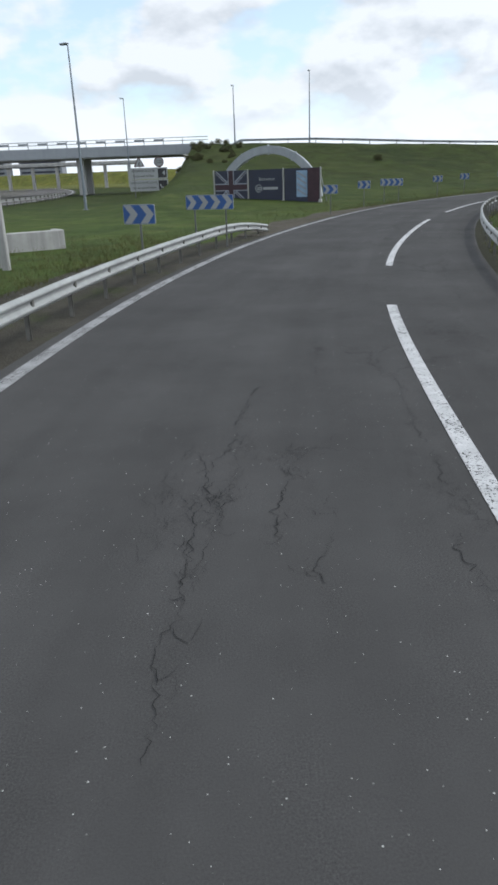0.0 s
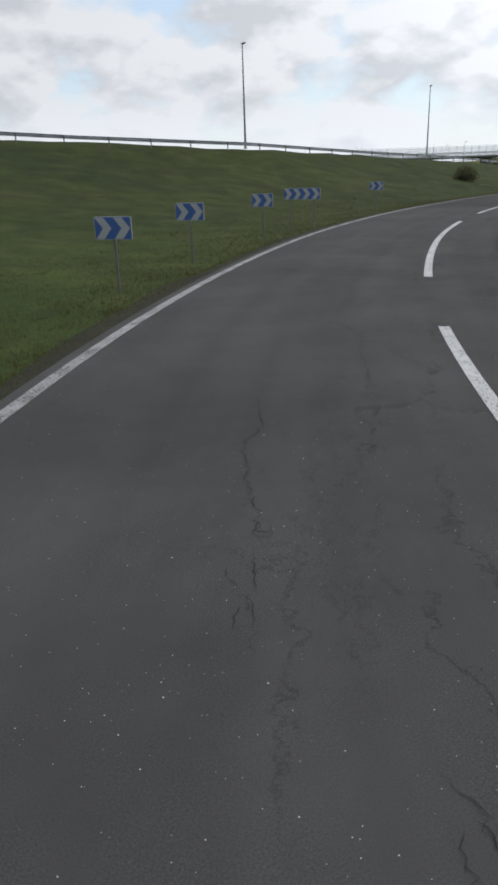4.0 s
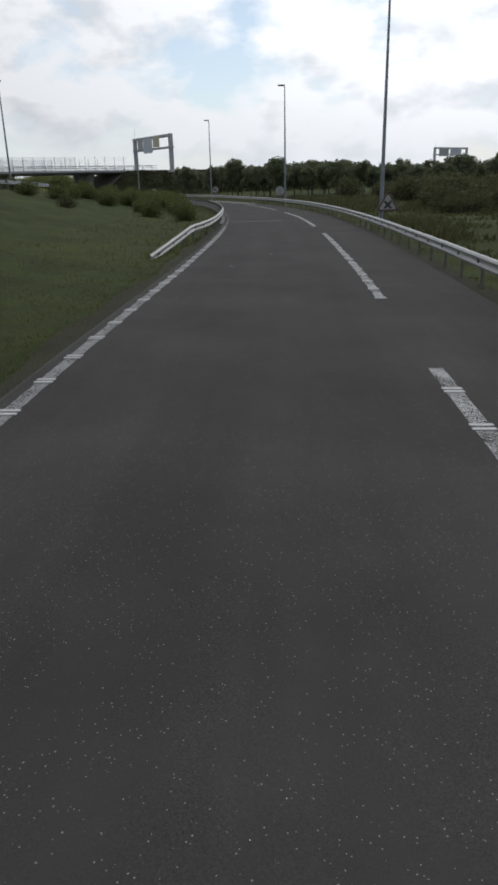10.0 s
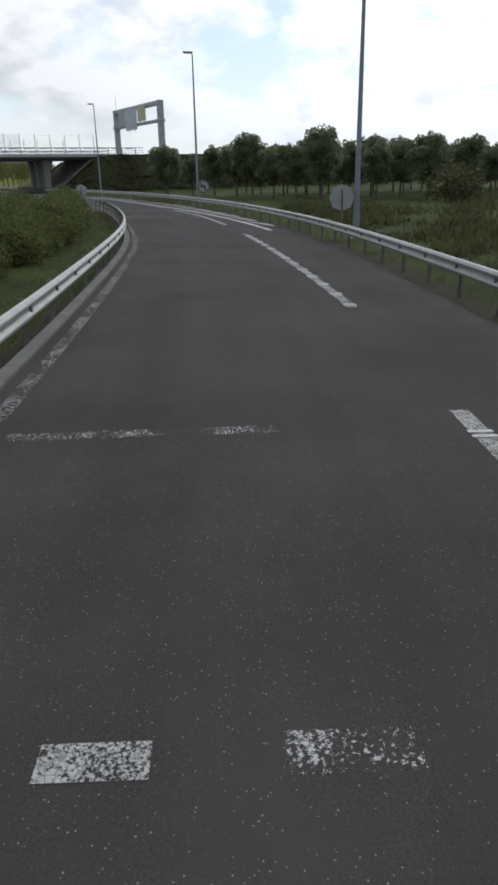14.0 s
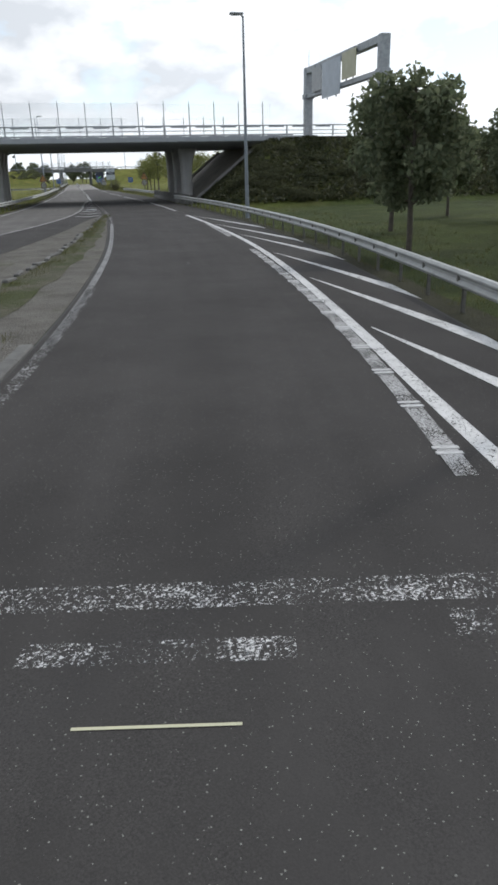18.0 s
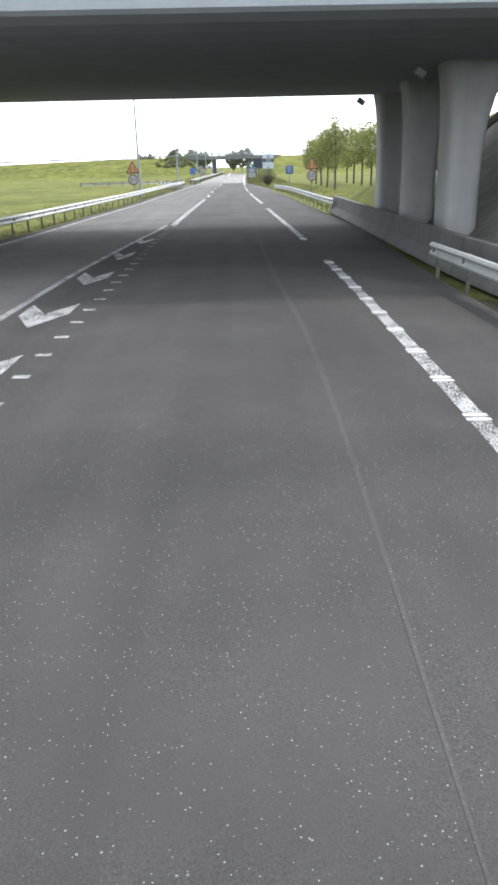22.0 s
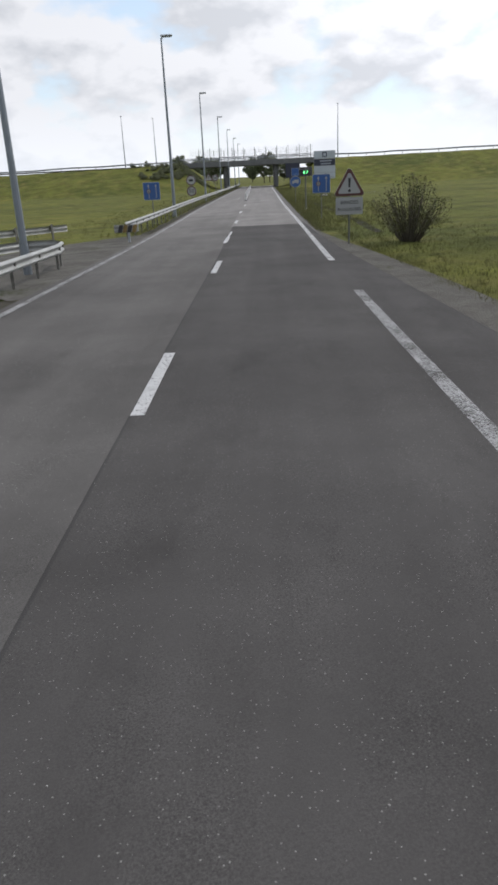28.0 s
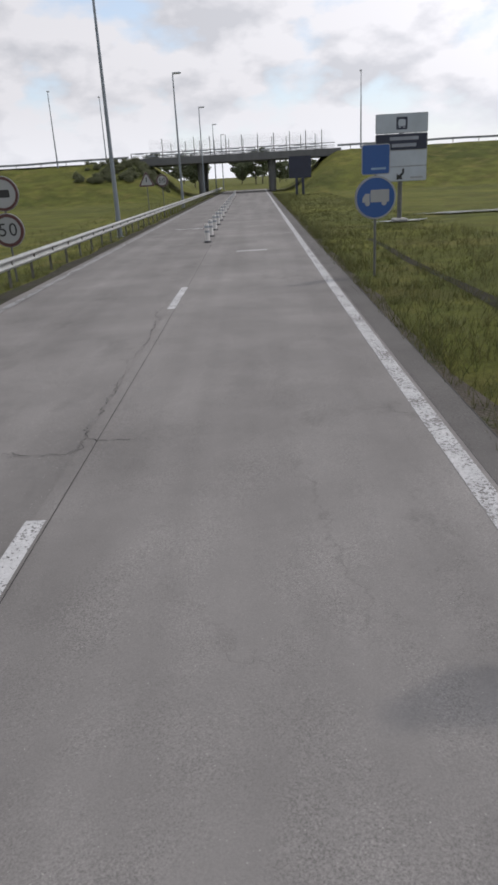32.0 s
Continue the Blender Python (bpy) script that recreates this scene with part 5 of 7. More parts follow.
# ================= bridge over the far road (left of the start) =================
def bridge_far():
    base = Vector((-50, 121, 0))
    ob = thing("road_bridge", "long dark road bridge with pale railing over a road", "bridge", at=Matrix.Translation(base))

    def block(name, x0, x1, y0, y1, z0, z1, mat, bevel=0.03):
        return part(name, box((x1 - x0, y1 - y0, z1 - z0), Vector(((x0 + x1) / 2, (y0 + y1) / 2, (z0 + z1) / 2)) - base, bevel=bevel), M[mat], ob)

    block("deck", -160, -7, 119, 129, 5.35, 6.3, "conc")
    block("edge_beam", -160, -3, 118.6, 119, 5.5, 7.0, "fascia")
    for zz in (7.45, 7.9):
        block("railing_rail", -160, -3, 118.7, 118.8, zz, zz + 0.1, "rail", 0.01)
    first = None
    for k in range(52):
        if first is None:
            first = block("railing_post", -160, -159.88, 118.68, 118.8, 7.0, 8.0, "rail", 0.01)
        else:
            o = new("railing_post", first.data)
            o.parent = ob
            o.location.x = 3.0 * k
    first = None
    for k in range(50):
        if first is None:
            first = block("railing_board", -158.4, -157.0, 118.6, 118.66, 7.55, 7.8, "zincd", 0.01)
        else:
            o = new("railing_board", first.data)
            o.parent = ob
            o.location.x = 3.0 * k
    for x in (-23.5, -55, -88, -120):
        block("pier", x - 0.6, x + 0.6, 120.5, 121.7, 0, 5.4, "conc")
        block("pier", x - 0.6, x + 0.6, 126, 127.2, 0, 5.4, "conc")


bridge_far()


# ================= lamps, gantries =================
def lamp(x, y, z, height, arm_turn, label="tall tapered grey steel street lamp"):
    """A tapered column with a short arm and a flat lantern; arm_turn: the way the arm points, degrees from +y."""
    ob = thing("street_lamp", label, "street lamp", "street lamps", Matrix.Translation((x, y, z)) @ pose(0, 0, 0, 0, 0, arm_turn))
    if not LAMP_MESH:
        def keep(name, bm, mat):
            me = bpy.data.meshes.new(name)
            bm.to_mesh(me)
            bm.free()
            me.materials.append(M[mat])
            LAMP_MESH[name] = me
        bm = tube((0, 0, 0), (0, 0, 0.9), 0.13, 0.125, 12)
        tube((0, 0, 0.9), (0, 0, 11.2), 0.115, 0.05, 12, bm)
        keep("pole", bm, "pole")
        keep("base_plate", box((0.4, 0.4, 0.04), (0, 0, 0.02), bevel=0.01), "pole")
        keep("hatch", box((0.09, 0.02, 0.4), (0, -0.125, 0.75), bevel=0.005), "back")
        keep("arm", tube((0, 0, 11.15), (0, 0.14, 11.3), 0.045, 0.04, 8), "pole")
        bm = box((0.3, 0.78, 0.12), (0, 0.36, 11.33), bevel=0.04)
        keep("lantern", bm, "zincd")
        keep("lens", box((0.24, 0.5, 0.03), (0, 0.42, 11.255), bevel=0.01), "white")
    for name, me in LAMP_MESH.items():
        o = new(name, me)
        o.parent = ob
        o.scale.z = height / 11.3
    return ob


LAMP_MESH = {}
for s, d, tall in ((131, 6.15, 12.1), (167.3, 5.9, 12.1), (209, 6.2, 12.1), (242.0, 5.6, 11.4), (276.8, 5.4, 10.7)):
    p = spot(s, d)
    lamp(p.x, p.y, -0.1, tall, heading(s) + 90)
for k in range(8):
    s = (354.5, 388, 419.5, 453.5, 487, 520, 553, 586)[k]
    p = spot(s, (-7.65, -7.1, -6.5, -6.9, -7.0, -7.2, -7.3, -7.4)[k])
    lamp(p.x, p.y, -0.1, 11.4, heading(s) - 90)
for x, y, top, turn in ((1.2, 116.2, 14.6, 160), (12.5, 115.2, 16.1, 160), (47.6, 114.0, 14.0, 170), (88.1, 133.9, 13.4, 150), (124.8, 152.9, 11.9, 150), (-15.4, 117.5, 13.5, 150), (-12, 61.8, 12.2, 60)):
    z = ground_at(x, y) if x > -12 else (0 if y < 100 else 2.5)
    lamp(x, y, z, top - z, turn)
for u, a, turn in ((16.5, -0.5, 0), (-31, -1, 0), (-26, 13, 180), (-62, -1, 0), (-95, 13, 180)):
    p = crossing(S2, u, a)
    lamp(p.x, p.y, ground_at(p.x, p.y), 10.8, heading(S2) + turn)


def gantry(p0, p1, top, ground, label, panels):
    """Two box legs and a double-beam frame with hanging sign backs between them."""
    p0, p1 = Vector(p0), Vector(p1)
    ob = thing("sign_gantry", label, "sign gantry", at=Matrix.Translation((*p0[:2], ground)) @ pose(0, 0, 0, 0, 0, math.degrees(math.atan2((p1 - p0).y, (p1 - p0).x))))
    w, h = (p1 - p0).length, top - ground
    for x in (0, w):
        part("leg", box((0.75, 0.9, h), (x, 0, h / 2), bevel=0.06), M["zincd"], ob)
        part("joint_plate", box((0.95, 1.1, 0.5), (x, 0, h - 2.9), bevel=0.03), M["zincd"], ob)
        part("footing", box((1.4, 1.6, 0.5), (x, 0, 0.1), bevel=0.05), M["conc"], ob)
    part("top_beam", box((w - 0.7, 0.7, 0.65), (w / 2, 0, h - 0.35), bevel=0.05), M["zincd"], ob)
    part("lower_beam", box((w - 0.7, 0.6, 0.45), (w / 2, 0, h - 2.9), bevel=0.04), M["zincd"], ob)
    for a, b, z0, z1, mat in panels:
        pn = part("sign_panel", box((b - a, 0.1, z1 - z0), ((a + b) / 2, -0.55, h + (z0 + z1) / 2), bevel=0.01), M[mat], ob)
        for q in (0.25, 0.75):
            part("stiffener", box((0.08, 0.1, z1 - z0 + 0.4), (a + (b - a) * q, -0.45, h + (z0 + z1) / 2)), M["zincd"], pn)
    part("aerial", tube((0.2, 0, h), (0.2, 0, h + 2.6), 0.04, 0.02, 6), M["zincd"], ob)
    return ob


gantry((224.8, 213.6, 0), (214.8, 195.8, 0), 13.3, 5.2, "grey steel motorway sign gantry with hanging panels on a bank",
       ((3.0, 6.0, -2.8, -0.5, "back"), (6.3, 11.5, -3.7, -0.4, "palepanel"), (12.0, 15.5, -2.6, -0.3, "paleyellow")))
gantry((386, 181, 0), (404, 172, 0), 14.5, 0, "distant grey sign gantry beyond trees", ((2, 8, -3.5, -0.4, "back"), (9, 16, -3.3, -0.4, "palepanel")))


# ================= signs =================
def sign_base(name, label, s, d, turn=0.0, category="road sign", group="", z=-0.05):
    return thing(name, label, category, group, Matrix.Translation(spot(s, d, z)) @ pose(0, 0, 0, 0, 0, heading(s) + turn))


def post(ob, height, x=0.0, r=0.03, y=0.05, name="post"):
    return part(name, tube((x, y, 0), (x, y, height), r, seg=8), M["postgrey"], ob)


def chevron_sign(s, d, n, z=1.5, turn=-8, group="bend marker signs", ground=0.0):
    """A blue panel with white arrowheads pointing right."""
    w = 0.46 * n - 0.04
    ob = sign_base("bend_marker", f"blue panel with {'two' if n == 2 else 'four'} white arrowheads on grey posts in the grass", s, d, turn, "road sign", group, ground)
    panel = part("panel", plate(rounded(w, 0.46, 0.03, z), 0.03), M["blue"], ob)
    part("border", plate(rounded(w + 0.03, 0.49, 0.04, z), 0.02, 0.012), M["white"], ob)
    for k in range(n):
        x = -w / 2 + 0.0 + k * 0.46
        q = [(x + 0.01, z - 0.225), (x + 0.22, z - 0.225), (x + 0.41, z), (x + 0.22, z + 0.225), (x + 0.01, z + 0.225), (x + 0.2, z)]
        part("arrowhead", plate(q, 0.004, -0.005), M["white"], panel)
    for x in ((0,) if n == 2 else (-w / 3, w / 3)):
        post(ob, z + 0.2, x)
    return ob


for s, d, n, z in ((18.2, -4.85, 2, 1.5), (24.8, -4.9, 4, 1.5), (42.6, -4.6, 2, 1.35), (49.7, -4.8, 2, 1.4), (55.2, -4.8, 4, 1.4), (64, -4.7, 2, 1.4), (69.2, -4.7, 2, 1.45), (76.6, -4.7, 2, 1.45), (81.8, -4.7, 4, 1.5), (94.3, -4.7, 2, 1.5)):
    chevron_sign(s, d, n, z)


def warning(ob, z, side, fill="white", y=0.0):
    """A red-rimmed triangle about height z; returns its plate."""
    rim = part("rim", plate(triangle(side, z, 0.07), 0.025, y), M["red"], ob)
    part("face", plate(triangle(side * 0.76, z, 0.05), 0.006, y - 0.007), M[fill], rim)
    part("back_plate", plate(triangle(side + 0.04, z, 0.08), 0.012, y + 0.027), M["back"], ob)
    return rim


def round_sign(ob, z, r, fill="white", rim="red", y=0.0, band=0.16):
    face = part("face", plate(disc(r, z), 0.02, y), M[fill], ob)
    if rim:
        part("rim", annulus(r, r * (1 - band), 0.008, y - 0.009, z), M[rim], face)
    part("back_plate", plate(disc(r + 0.02, z), 0.012, y + 0.022), M["back"], ob)
    return face


def bar(parent, x, z, w, h, mat="black", y=-0.012, name="bar", turn=0.0):
    c, s_ = math.cos(radians(turn)), math.sin(radians(turn))
    q = [(x + a * c - b * s_, z + a * s_ + b * c) for a, b in ((-w / 2, -h / 2), (w / 2, -h / 2), (w / 2, h / 2), (-w / 2, h / 2))]
    return part(name, plate(q, 0.004, y), M[mat], parent)


def cross_sign(s, d, z, turn=0, ground=-0.05):
    ob = sign_base("warning_sign", "white triangle with red rim and black cross on a post", s, d, turn, z=ground)
    rim = warning(ob, z, 1.25)
    for a in (45, -45):
        bar(rim, 0, z - 0.03, 0.52, 0.12, "black", -0.013, "cross_bar", a)
    post(ob, z + 0.3)


cross_sign(166.8, 6.15, 1.18)
p = (100.0, 128.5)
ob = thing("warning_sign", "white triangle with red rim and black cross on a grassy bank", "road sign", "", Matrix.Translation((*p, ground_at(*p))) @ pose(0, 0, 0, 0, 0, -45))
zc = 2.55 - ground_at(*p)
rim = warning(ob, zc, 1.25)
for a in (45, -45):
    bar(rim, 0, zc - 0.03, 0.52, 0.12, "black", -0.013, "cross_bar", a)
post(ob, zc + 0.3)

# no left turn
ob = sign_base("no_turn_sign", "round white no-turn sign with red rim and struck-out bent arrow", 240, 5.55, -5)
f = round_sign(ob, 1.5, 0.48)
part("arrow", plate([(x, 1.5 + z) for x, z in ((-0.32, 0.06), (-0.12, 0.24), (-0.12, 0.13), (0.10, 0.13), (0.16, 0.06), (0.16, -0.28), (0.04, -0.28), (0.04, -0.01), (-0.12, -0.01), (-0.12, -0.12))], 0.004, -0.006), M["black"], f)
bar(f, 0, 1.5, 0.84, 0.09, "red", -0.012, "stroke", -45)
post(ob, 1.9)
# backs of signs for the other way
for s, d, z, r in ((239.2, -4.25, 1.45, 0.46), (209, 5.6, 1.5, 0.5)):
    ob = sign_base("rear_facing_sign", "plain grey rear face of a road sign on a post", s, d, 0)
    part("plate", plate([(x * 1.0, zz) for x, zz in disc(r, z, n=8)], 0.02), M["back"], ob)
    post(ob, z + 0.3, y=-0.04)


def digits(f, text, z, size, y=-0.012):
    for k, ch in enumerate(text):
        words(ch, size, M["black"], f, (k - (len(text) - 1) / 2) * size * 0.58, y, z, "digit")


def works_sign(s, d, group="temporary road works signs"):
    """Orange narrowing triangle over a round speed limit sign."""
    ob = sign_base("works_sign", "orange road narrows triangle above a round red-rimmed 50 sign", s, d, 0, "road sign", group)
    z = 2.45
    rim = warning(ob, z, 1.2, "yellow")
    for sx in (-1, 1):
        part("narrowing_bar", plate([(sx * 0.17, z - 0.24), (sx * 0.23, z - 0.24), (sx * 0.21, z - 0.02), (sx * 0.11, z + 0.2), (sx * 0.05, z + 0.2), (sx * 0.13, z - 0.04)][:: sx], 0.004, -0.012), M["black"], rim)
    f = round_sign(ob, 1.6, 0.42, band=0.2)
    digits(f, "50", 1.6, 0.48)
    post(ob, 2.9)


works_sign(350.8, -7.75)
works_sign(351.9, 7.62)


def lane_sign(s, d, turn=0, label="blue square sign with white lane arrows on a post", tall=1.9, w=0.95, middle=True):
    ob = sign_base("lane_sign", label, s, d, turn, "road sign", "blue lane signs")
    f = part("panel", plate(rounded(w, w, 0.05, tall), 0.025), M["blue"], ob)
    part("border", plate(rounded(w + 0.05, w + 0.05, 0.06, tall), 0.02, 0.008), M["white"], ob)
    for x in (-0.17, 0.27):
        part("lane_arrow", plate([(x - 0.02, tall - 0.4), (x + 0.02, tall - 0.4), (x + 0.02, tall + 0.25), (x + 0.07, tall + 0.25), (x, tall + 0.4), (x - 0.07, tall + 0.25), (x - 0.02, tall + 0.25)], 0.004, -0.006), M["white"], f)
    if middle:
        part("roundel", plate(disc(0.13, tall, -0.17, 24), 0.004, -0.011), M["red"], f)
        part("roundel_centre", plate(disc(0.09, tall, -0.17, 24), 0.004, -0.016), M["white"], f)
        bar(f, -0.17, tall, 0.1, 0.05, "black", -0.021, "roundel_mark")
    post(ob, tall + 0.4)


lane_sign(408.8, 3.15)
lane_sign(411, -6.75, label="blue square sign with white lane arrows behind a guard rail")
# small blue text sign by the trees
ob = sign_base("information_sign", "small blue square sign with pale lines of writing", 370.5, 7.0)
f = part("panel", plate(rounded(0.85, 0.85, 0.05, 2.0), 0.025), M["blue"], ob)
for k in range(3):
    bar(f, 0, 2.22 - 0.2 * k, 0.6 - 0.1 * k, 0.07, "white", -0.005)
post(ob, 2.4)
# rumble strips warning
ob = sign_base("warning_sign", "white warning triangle above a plate reading BANDES RUGUEUSES", 393, 2.95)
z = 1.98
rim = warning(ob, z, 1.1)
part("mark", plate([(-0.045, z + 0.27), (-0.03, z - 0.04), (0.03, z - 0.04), (0.045, z + 0.27)][::-1], 0.004, -0.013), M["black"], rim)
part("mark_dot", plate(disc(0.05, z - 0.15, n=16), 0.004, -0.013), M["black"], rim)
f = part("plate", plate(rounded(0.95, 0.58, 0.04, 1.33), 0.02), M["white"], ob)
words("BANDES", 0.17, M["black"], f, 0, -0.006, 1.44)
words("RUGUEUSES", 0.155, M["black"], f, 0, -0.006, 1.21)
post(ob, 2.3)
# lorry lane sign with small blue panel above
ob = sign_base("lorry_sign", "round blue sign with white lorry under a small blue panel", 434.8, 2.8)
f = round_sign(ob, 1.82, 0.47, "blue", "white", band=0.05)
part("lorry_box", plate(rounded(0.44, 0.28, 0.02, 1.86, 0.10), 0.004, -0.006), M["white"], f)
part("lorry_cab", plate([(-0.14, 1.72), (-0.14, 1.92), (-0.24, 1.92), (-0.31, 1.82), (-0.31, 1.72)][::-1], 0.004, -0.006), M["white"], f)
for x in (-0.19, 0.2):
    part("lorry_wheel", plate(disc(0.06, 1.70, x, 18), 0.004, -0.011), M["white"], f)
f = part("upper_panel", plate(rounded(0.62, 0.62, 0.04, 2.66), 0.02), M["blue"], ob)
part("border", plate(rounded(0.66, 0.66, 0.05, 2.66), 0.012, 0.012), M["white"], ob)
bar(f, 0.06, 2.46, 0.34, 0.045, "sky", -0.005)
post(ob, 2.9)
# speed display
ob = sign_base("speed_display", "black electronic speed display reading VOUS ROULEZ A with green 47", 421.1, 2.97)
case = part("case", box((0.98, 0.16, 0.62), (0, 0.06, 2.6), bevel=0.03), M["black"], ob)
words("VOUS ROULEZ", 0.135, M["back"], case, 0, -0.026, 2.775)
words("A", 0.13, M["back"], case, -0.36, -0.026, 2.52)
words("km", 0.11, M["back"], case, 0.34, -0.026, 2.58)
words("h", 0.11, M["back"], case, 0.34, -0.026, 2.45)
for k in range(4):
    for zz in (2.305, 2.895):
        bar(case, -0.36 + 0.24 * k, zz, 0.11, 0.03, "flagwhite", -0.024, "reflector")
for k in range(2):
    for xx in (-0.475, 0.475):
        bar(case, xx, 2.47 + 0.25 * k, 0.03, 0.12, "flagwhite", -0.024, "reflector")
for k, ch in enumerate("47"):
    words(ch, 0.32, M["led"], ob, (k - 0.5) * 0.2 - 0.01, -0.028, 2.53, "digit", label="glowing green digit")
post(ob, 2.35, r=0.055, y=0.08)
part("foot", box((0.3, 0.3, 0.08), (0, 0.08, 0.05), bevel=0.02), M["concl"], ob)
# speed limit and no overtaking on the left
ob = sign_base("speed_sign", "round lorry overtaking ban above a round 50 sign behind the rail", 437.5, -6.95)
f = round_sign(ob, 2.36, 0.44)
part("lorry_mark", plate(rounded(0.4, 0.2, 0.03, 2.36), 0.004, -0.006), M["black"], f)
f = round_sign(ob, 1.40, 0.44, band=0.2)
digits(f, "50", 1.40, 0.5)
post(ob, 2.7)
# further pair
ob = sign_base("warning_sign", "white warning triangle with black mark behind the rail", 469, -7.6)
rim = warning(ob, 2.5, 1.15)
part("mark", plate([(-0.045, 2.75), (-0.03, 2.45), (0.03, 2.45), (0.045, 2.75)][::-1], 0.004, -0.013), M["black"], rim)
post(ob, 2.8)
ob = sign_base("speed_sign", "round red-rimmed 50 sign behind the rail", 472, -6.9)
f = round_sign(ob, 2.5, 0.42, band=0.2)
digits(f, "50", 2.5, 0.48)
post(ob, 2.8)

# tall stacked direction boards
ob = sign_base("direction_board", "stacked pale and dark direction boards on a stout meadow post", 453.3, 6.95, 0, "sign board")
for z0, z1, kind in ((4.0, 4.8, "icon"), (3.25, 3.93, "dark"), (2.53, 3.2, "blank"), (1.86, 2.48, "arrow")):
    zc, hh = (z0 + z1) / 2, z1 - z0
    f = part("board", plate(rounded(2.4, hh, 0.05, zc), 0.05), M["navy" if kind == "dark" else "palepanel"], ob)
    part("board_frame", plate(rounded(2.45, hh + 0.05, 0.06, zc), 0.03, 0.03), M["back"], ob)
    if kind == "dark":
        bar(f, 0.12, zc + 0.15, 1.35, 0.15, "flagwhite", -0.005)
        bar(f, 0.12, zc - 0.15, 1.15, 0.15, "flagwhite", -0.005)
    elif kind == "icon":
        part("icon", plate(rounded(0.52, 0.54, 0.05, zc), 0.004, -0.005), M["navy"], f)
        part("icon_train", plate(rounded(0.34, 0.30, 0.08, zc + 0.02), 0.004, -0.010), M["palepanel"], f)
        for x in (-0.1, 0.1):
            bar(f, x, zc - 0.18, 0.1, 0.04, "palepanel", -0.010)
    elif kind == "arrow":
        part("arrow", plate([(-0.2, zc - 0.24), (0.1, zc - 0.24), (0.02, zc - 0.12), (0.16, zc + 0.05), (0.16, zc + 0.24), (0.06, zc + 0.24), (0.06, zc + 0.08), (-0.08, zc - 0.06), (-0.2, zc + 0.04)], 0.004, -0.005), M["black"], f)
        bar(f, 0.75, zc - 0.18, 0.6, 0.09, "back", -0.005)
for x in (-0.7, 0.0, 0.7):
    part("hanger", box((0.06, 0.04, 2.9), (x, 0.085, 3.35)), M["zincd"], ob)
post(ob, 4.6, 0.0, 0.11, 0.16)
part("foot", box((0.7, 0.7, 0.2), (0, 0.16, 0.05), bevel=0.05), M["concl"], ob)
# dark board close to the second bridge, and the blue ones before it
ob = sign_base("dark_board", "dark board on two stout legs beside the road", 509, 5.4, 0, "sign board")
part("board", plate(rounded(2.7, 2.5, 0.05, 3.2), 0.12), M["navy"], ob)
for x in (-0.45, 0.35):
    part("leg", box((0.3, 0.25, 2.0), (x, 0.1, 1.0), bevel=0.03), M["navy"], ob)

# signs left of the start
ob = thing("direction_board", "white two-row direction board with dark symbols by the far road", "sign board", "", Matrix.Translation((-9.0, 84.5, 0)) @ pose(0, 0, 0, 0, 0, 6))
for z, upper, lower in ((2.75, "RÉSERVÉ SUIVRE", "Reserved follow"), (1.5, "NON RÉSERVÉ SUIVRE", "Not Reserved follow")):
    f = part("board", plate(rounded(4.3, 1.2, 0.06, z), 0.06), M["white"], ob)
    words(upper, 0.36 if z > 2 else 0.30, M["black"], f, -0.55, -0.008, z + 0.27)
    words(lower, 0.36 if z > 2 else 0.31, M["black"], f, -0.55, -0.008, z - 0.26)
    bar(f, 1.55, z, 0.95, 0.95, "black", -0.006, "symbol_panel")
    part("symbol", plate([(1.85, z + 0.3), (1.85, z - 0.3), (1.55, z)] if z > 2 else [(1.3, z + 0.1), (1.45, z - 0.2), (1.8, z - 0.2), (1.85, z - 0.32), (1.35, z - 0.32), (1.2, z + 0.05)], 0.004, -0.011), M["white"], f)
for x in (-1.6, 1.6):
    post(ob, 3.3, x, 0.06)
ob = thing("works_sign", "white triangle with bend mark above a round sign and plate", "road sign", "", Matrix.Translation((-23.0, 66, 0)))
rim = warning(ob, 2.95, 1.3)
bar(rim, 0.0, 2.9, 0.1, 0.5, "black", -0.013, "bend_mark", -25)
round_sign(ob, 1.95, 0.5)
part("plate", plate(rounded(1.0, 0.42, 0.04, 1.2), 0.02), M["white"], ob)
post(ob, 3.2)
ob = thing("warning_sign", "pale red-rimmed warning triangle on a tall post", "road sign", "", Matrix.Translation((-11.2, 95, 0)))
rim = warning(ob, 4.0, 1.4)
part("bend_mark", plate([(-0.06, 3.72), (0.06, 3.72), (0.04, 3.95), (0.16, 4.1), (0.08, 4.18), (-0.07, 4.0)], 0.004, -0.013), M["black"], rim)
post(ob, 4.2)
ob = thing("round_sign", "round red-rimmed sign on a tall post", "road sign", "", Matrix.Translation((-8.7, 95, 0)))
f = round_sign(ob, 4.1, 0.6, band=0.2)
digits(f, "50", 4.1, 0.62)
post(ob, 4.3)


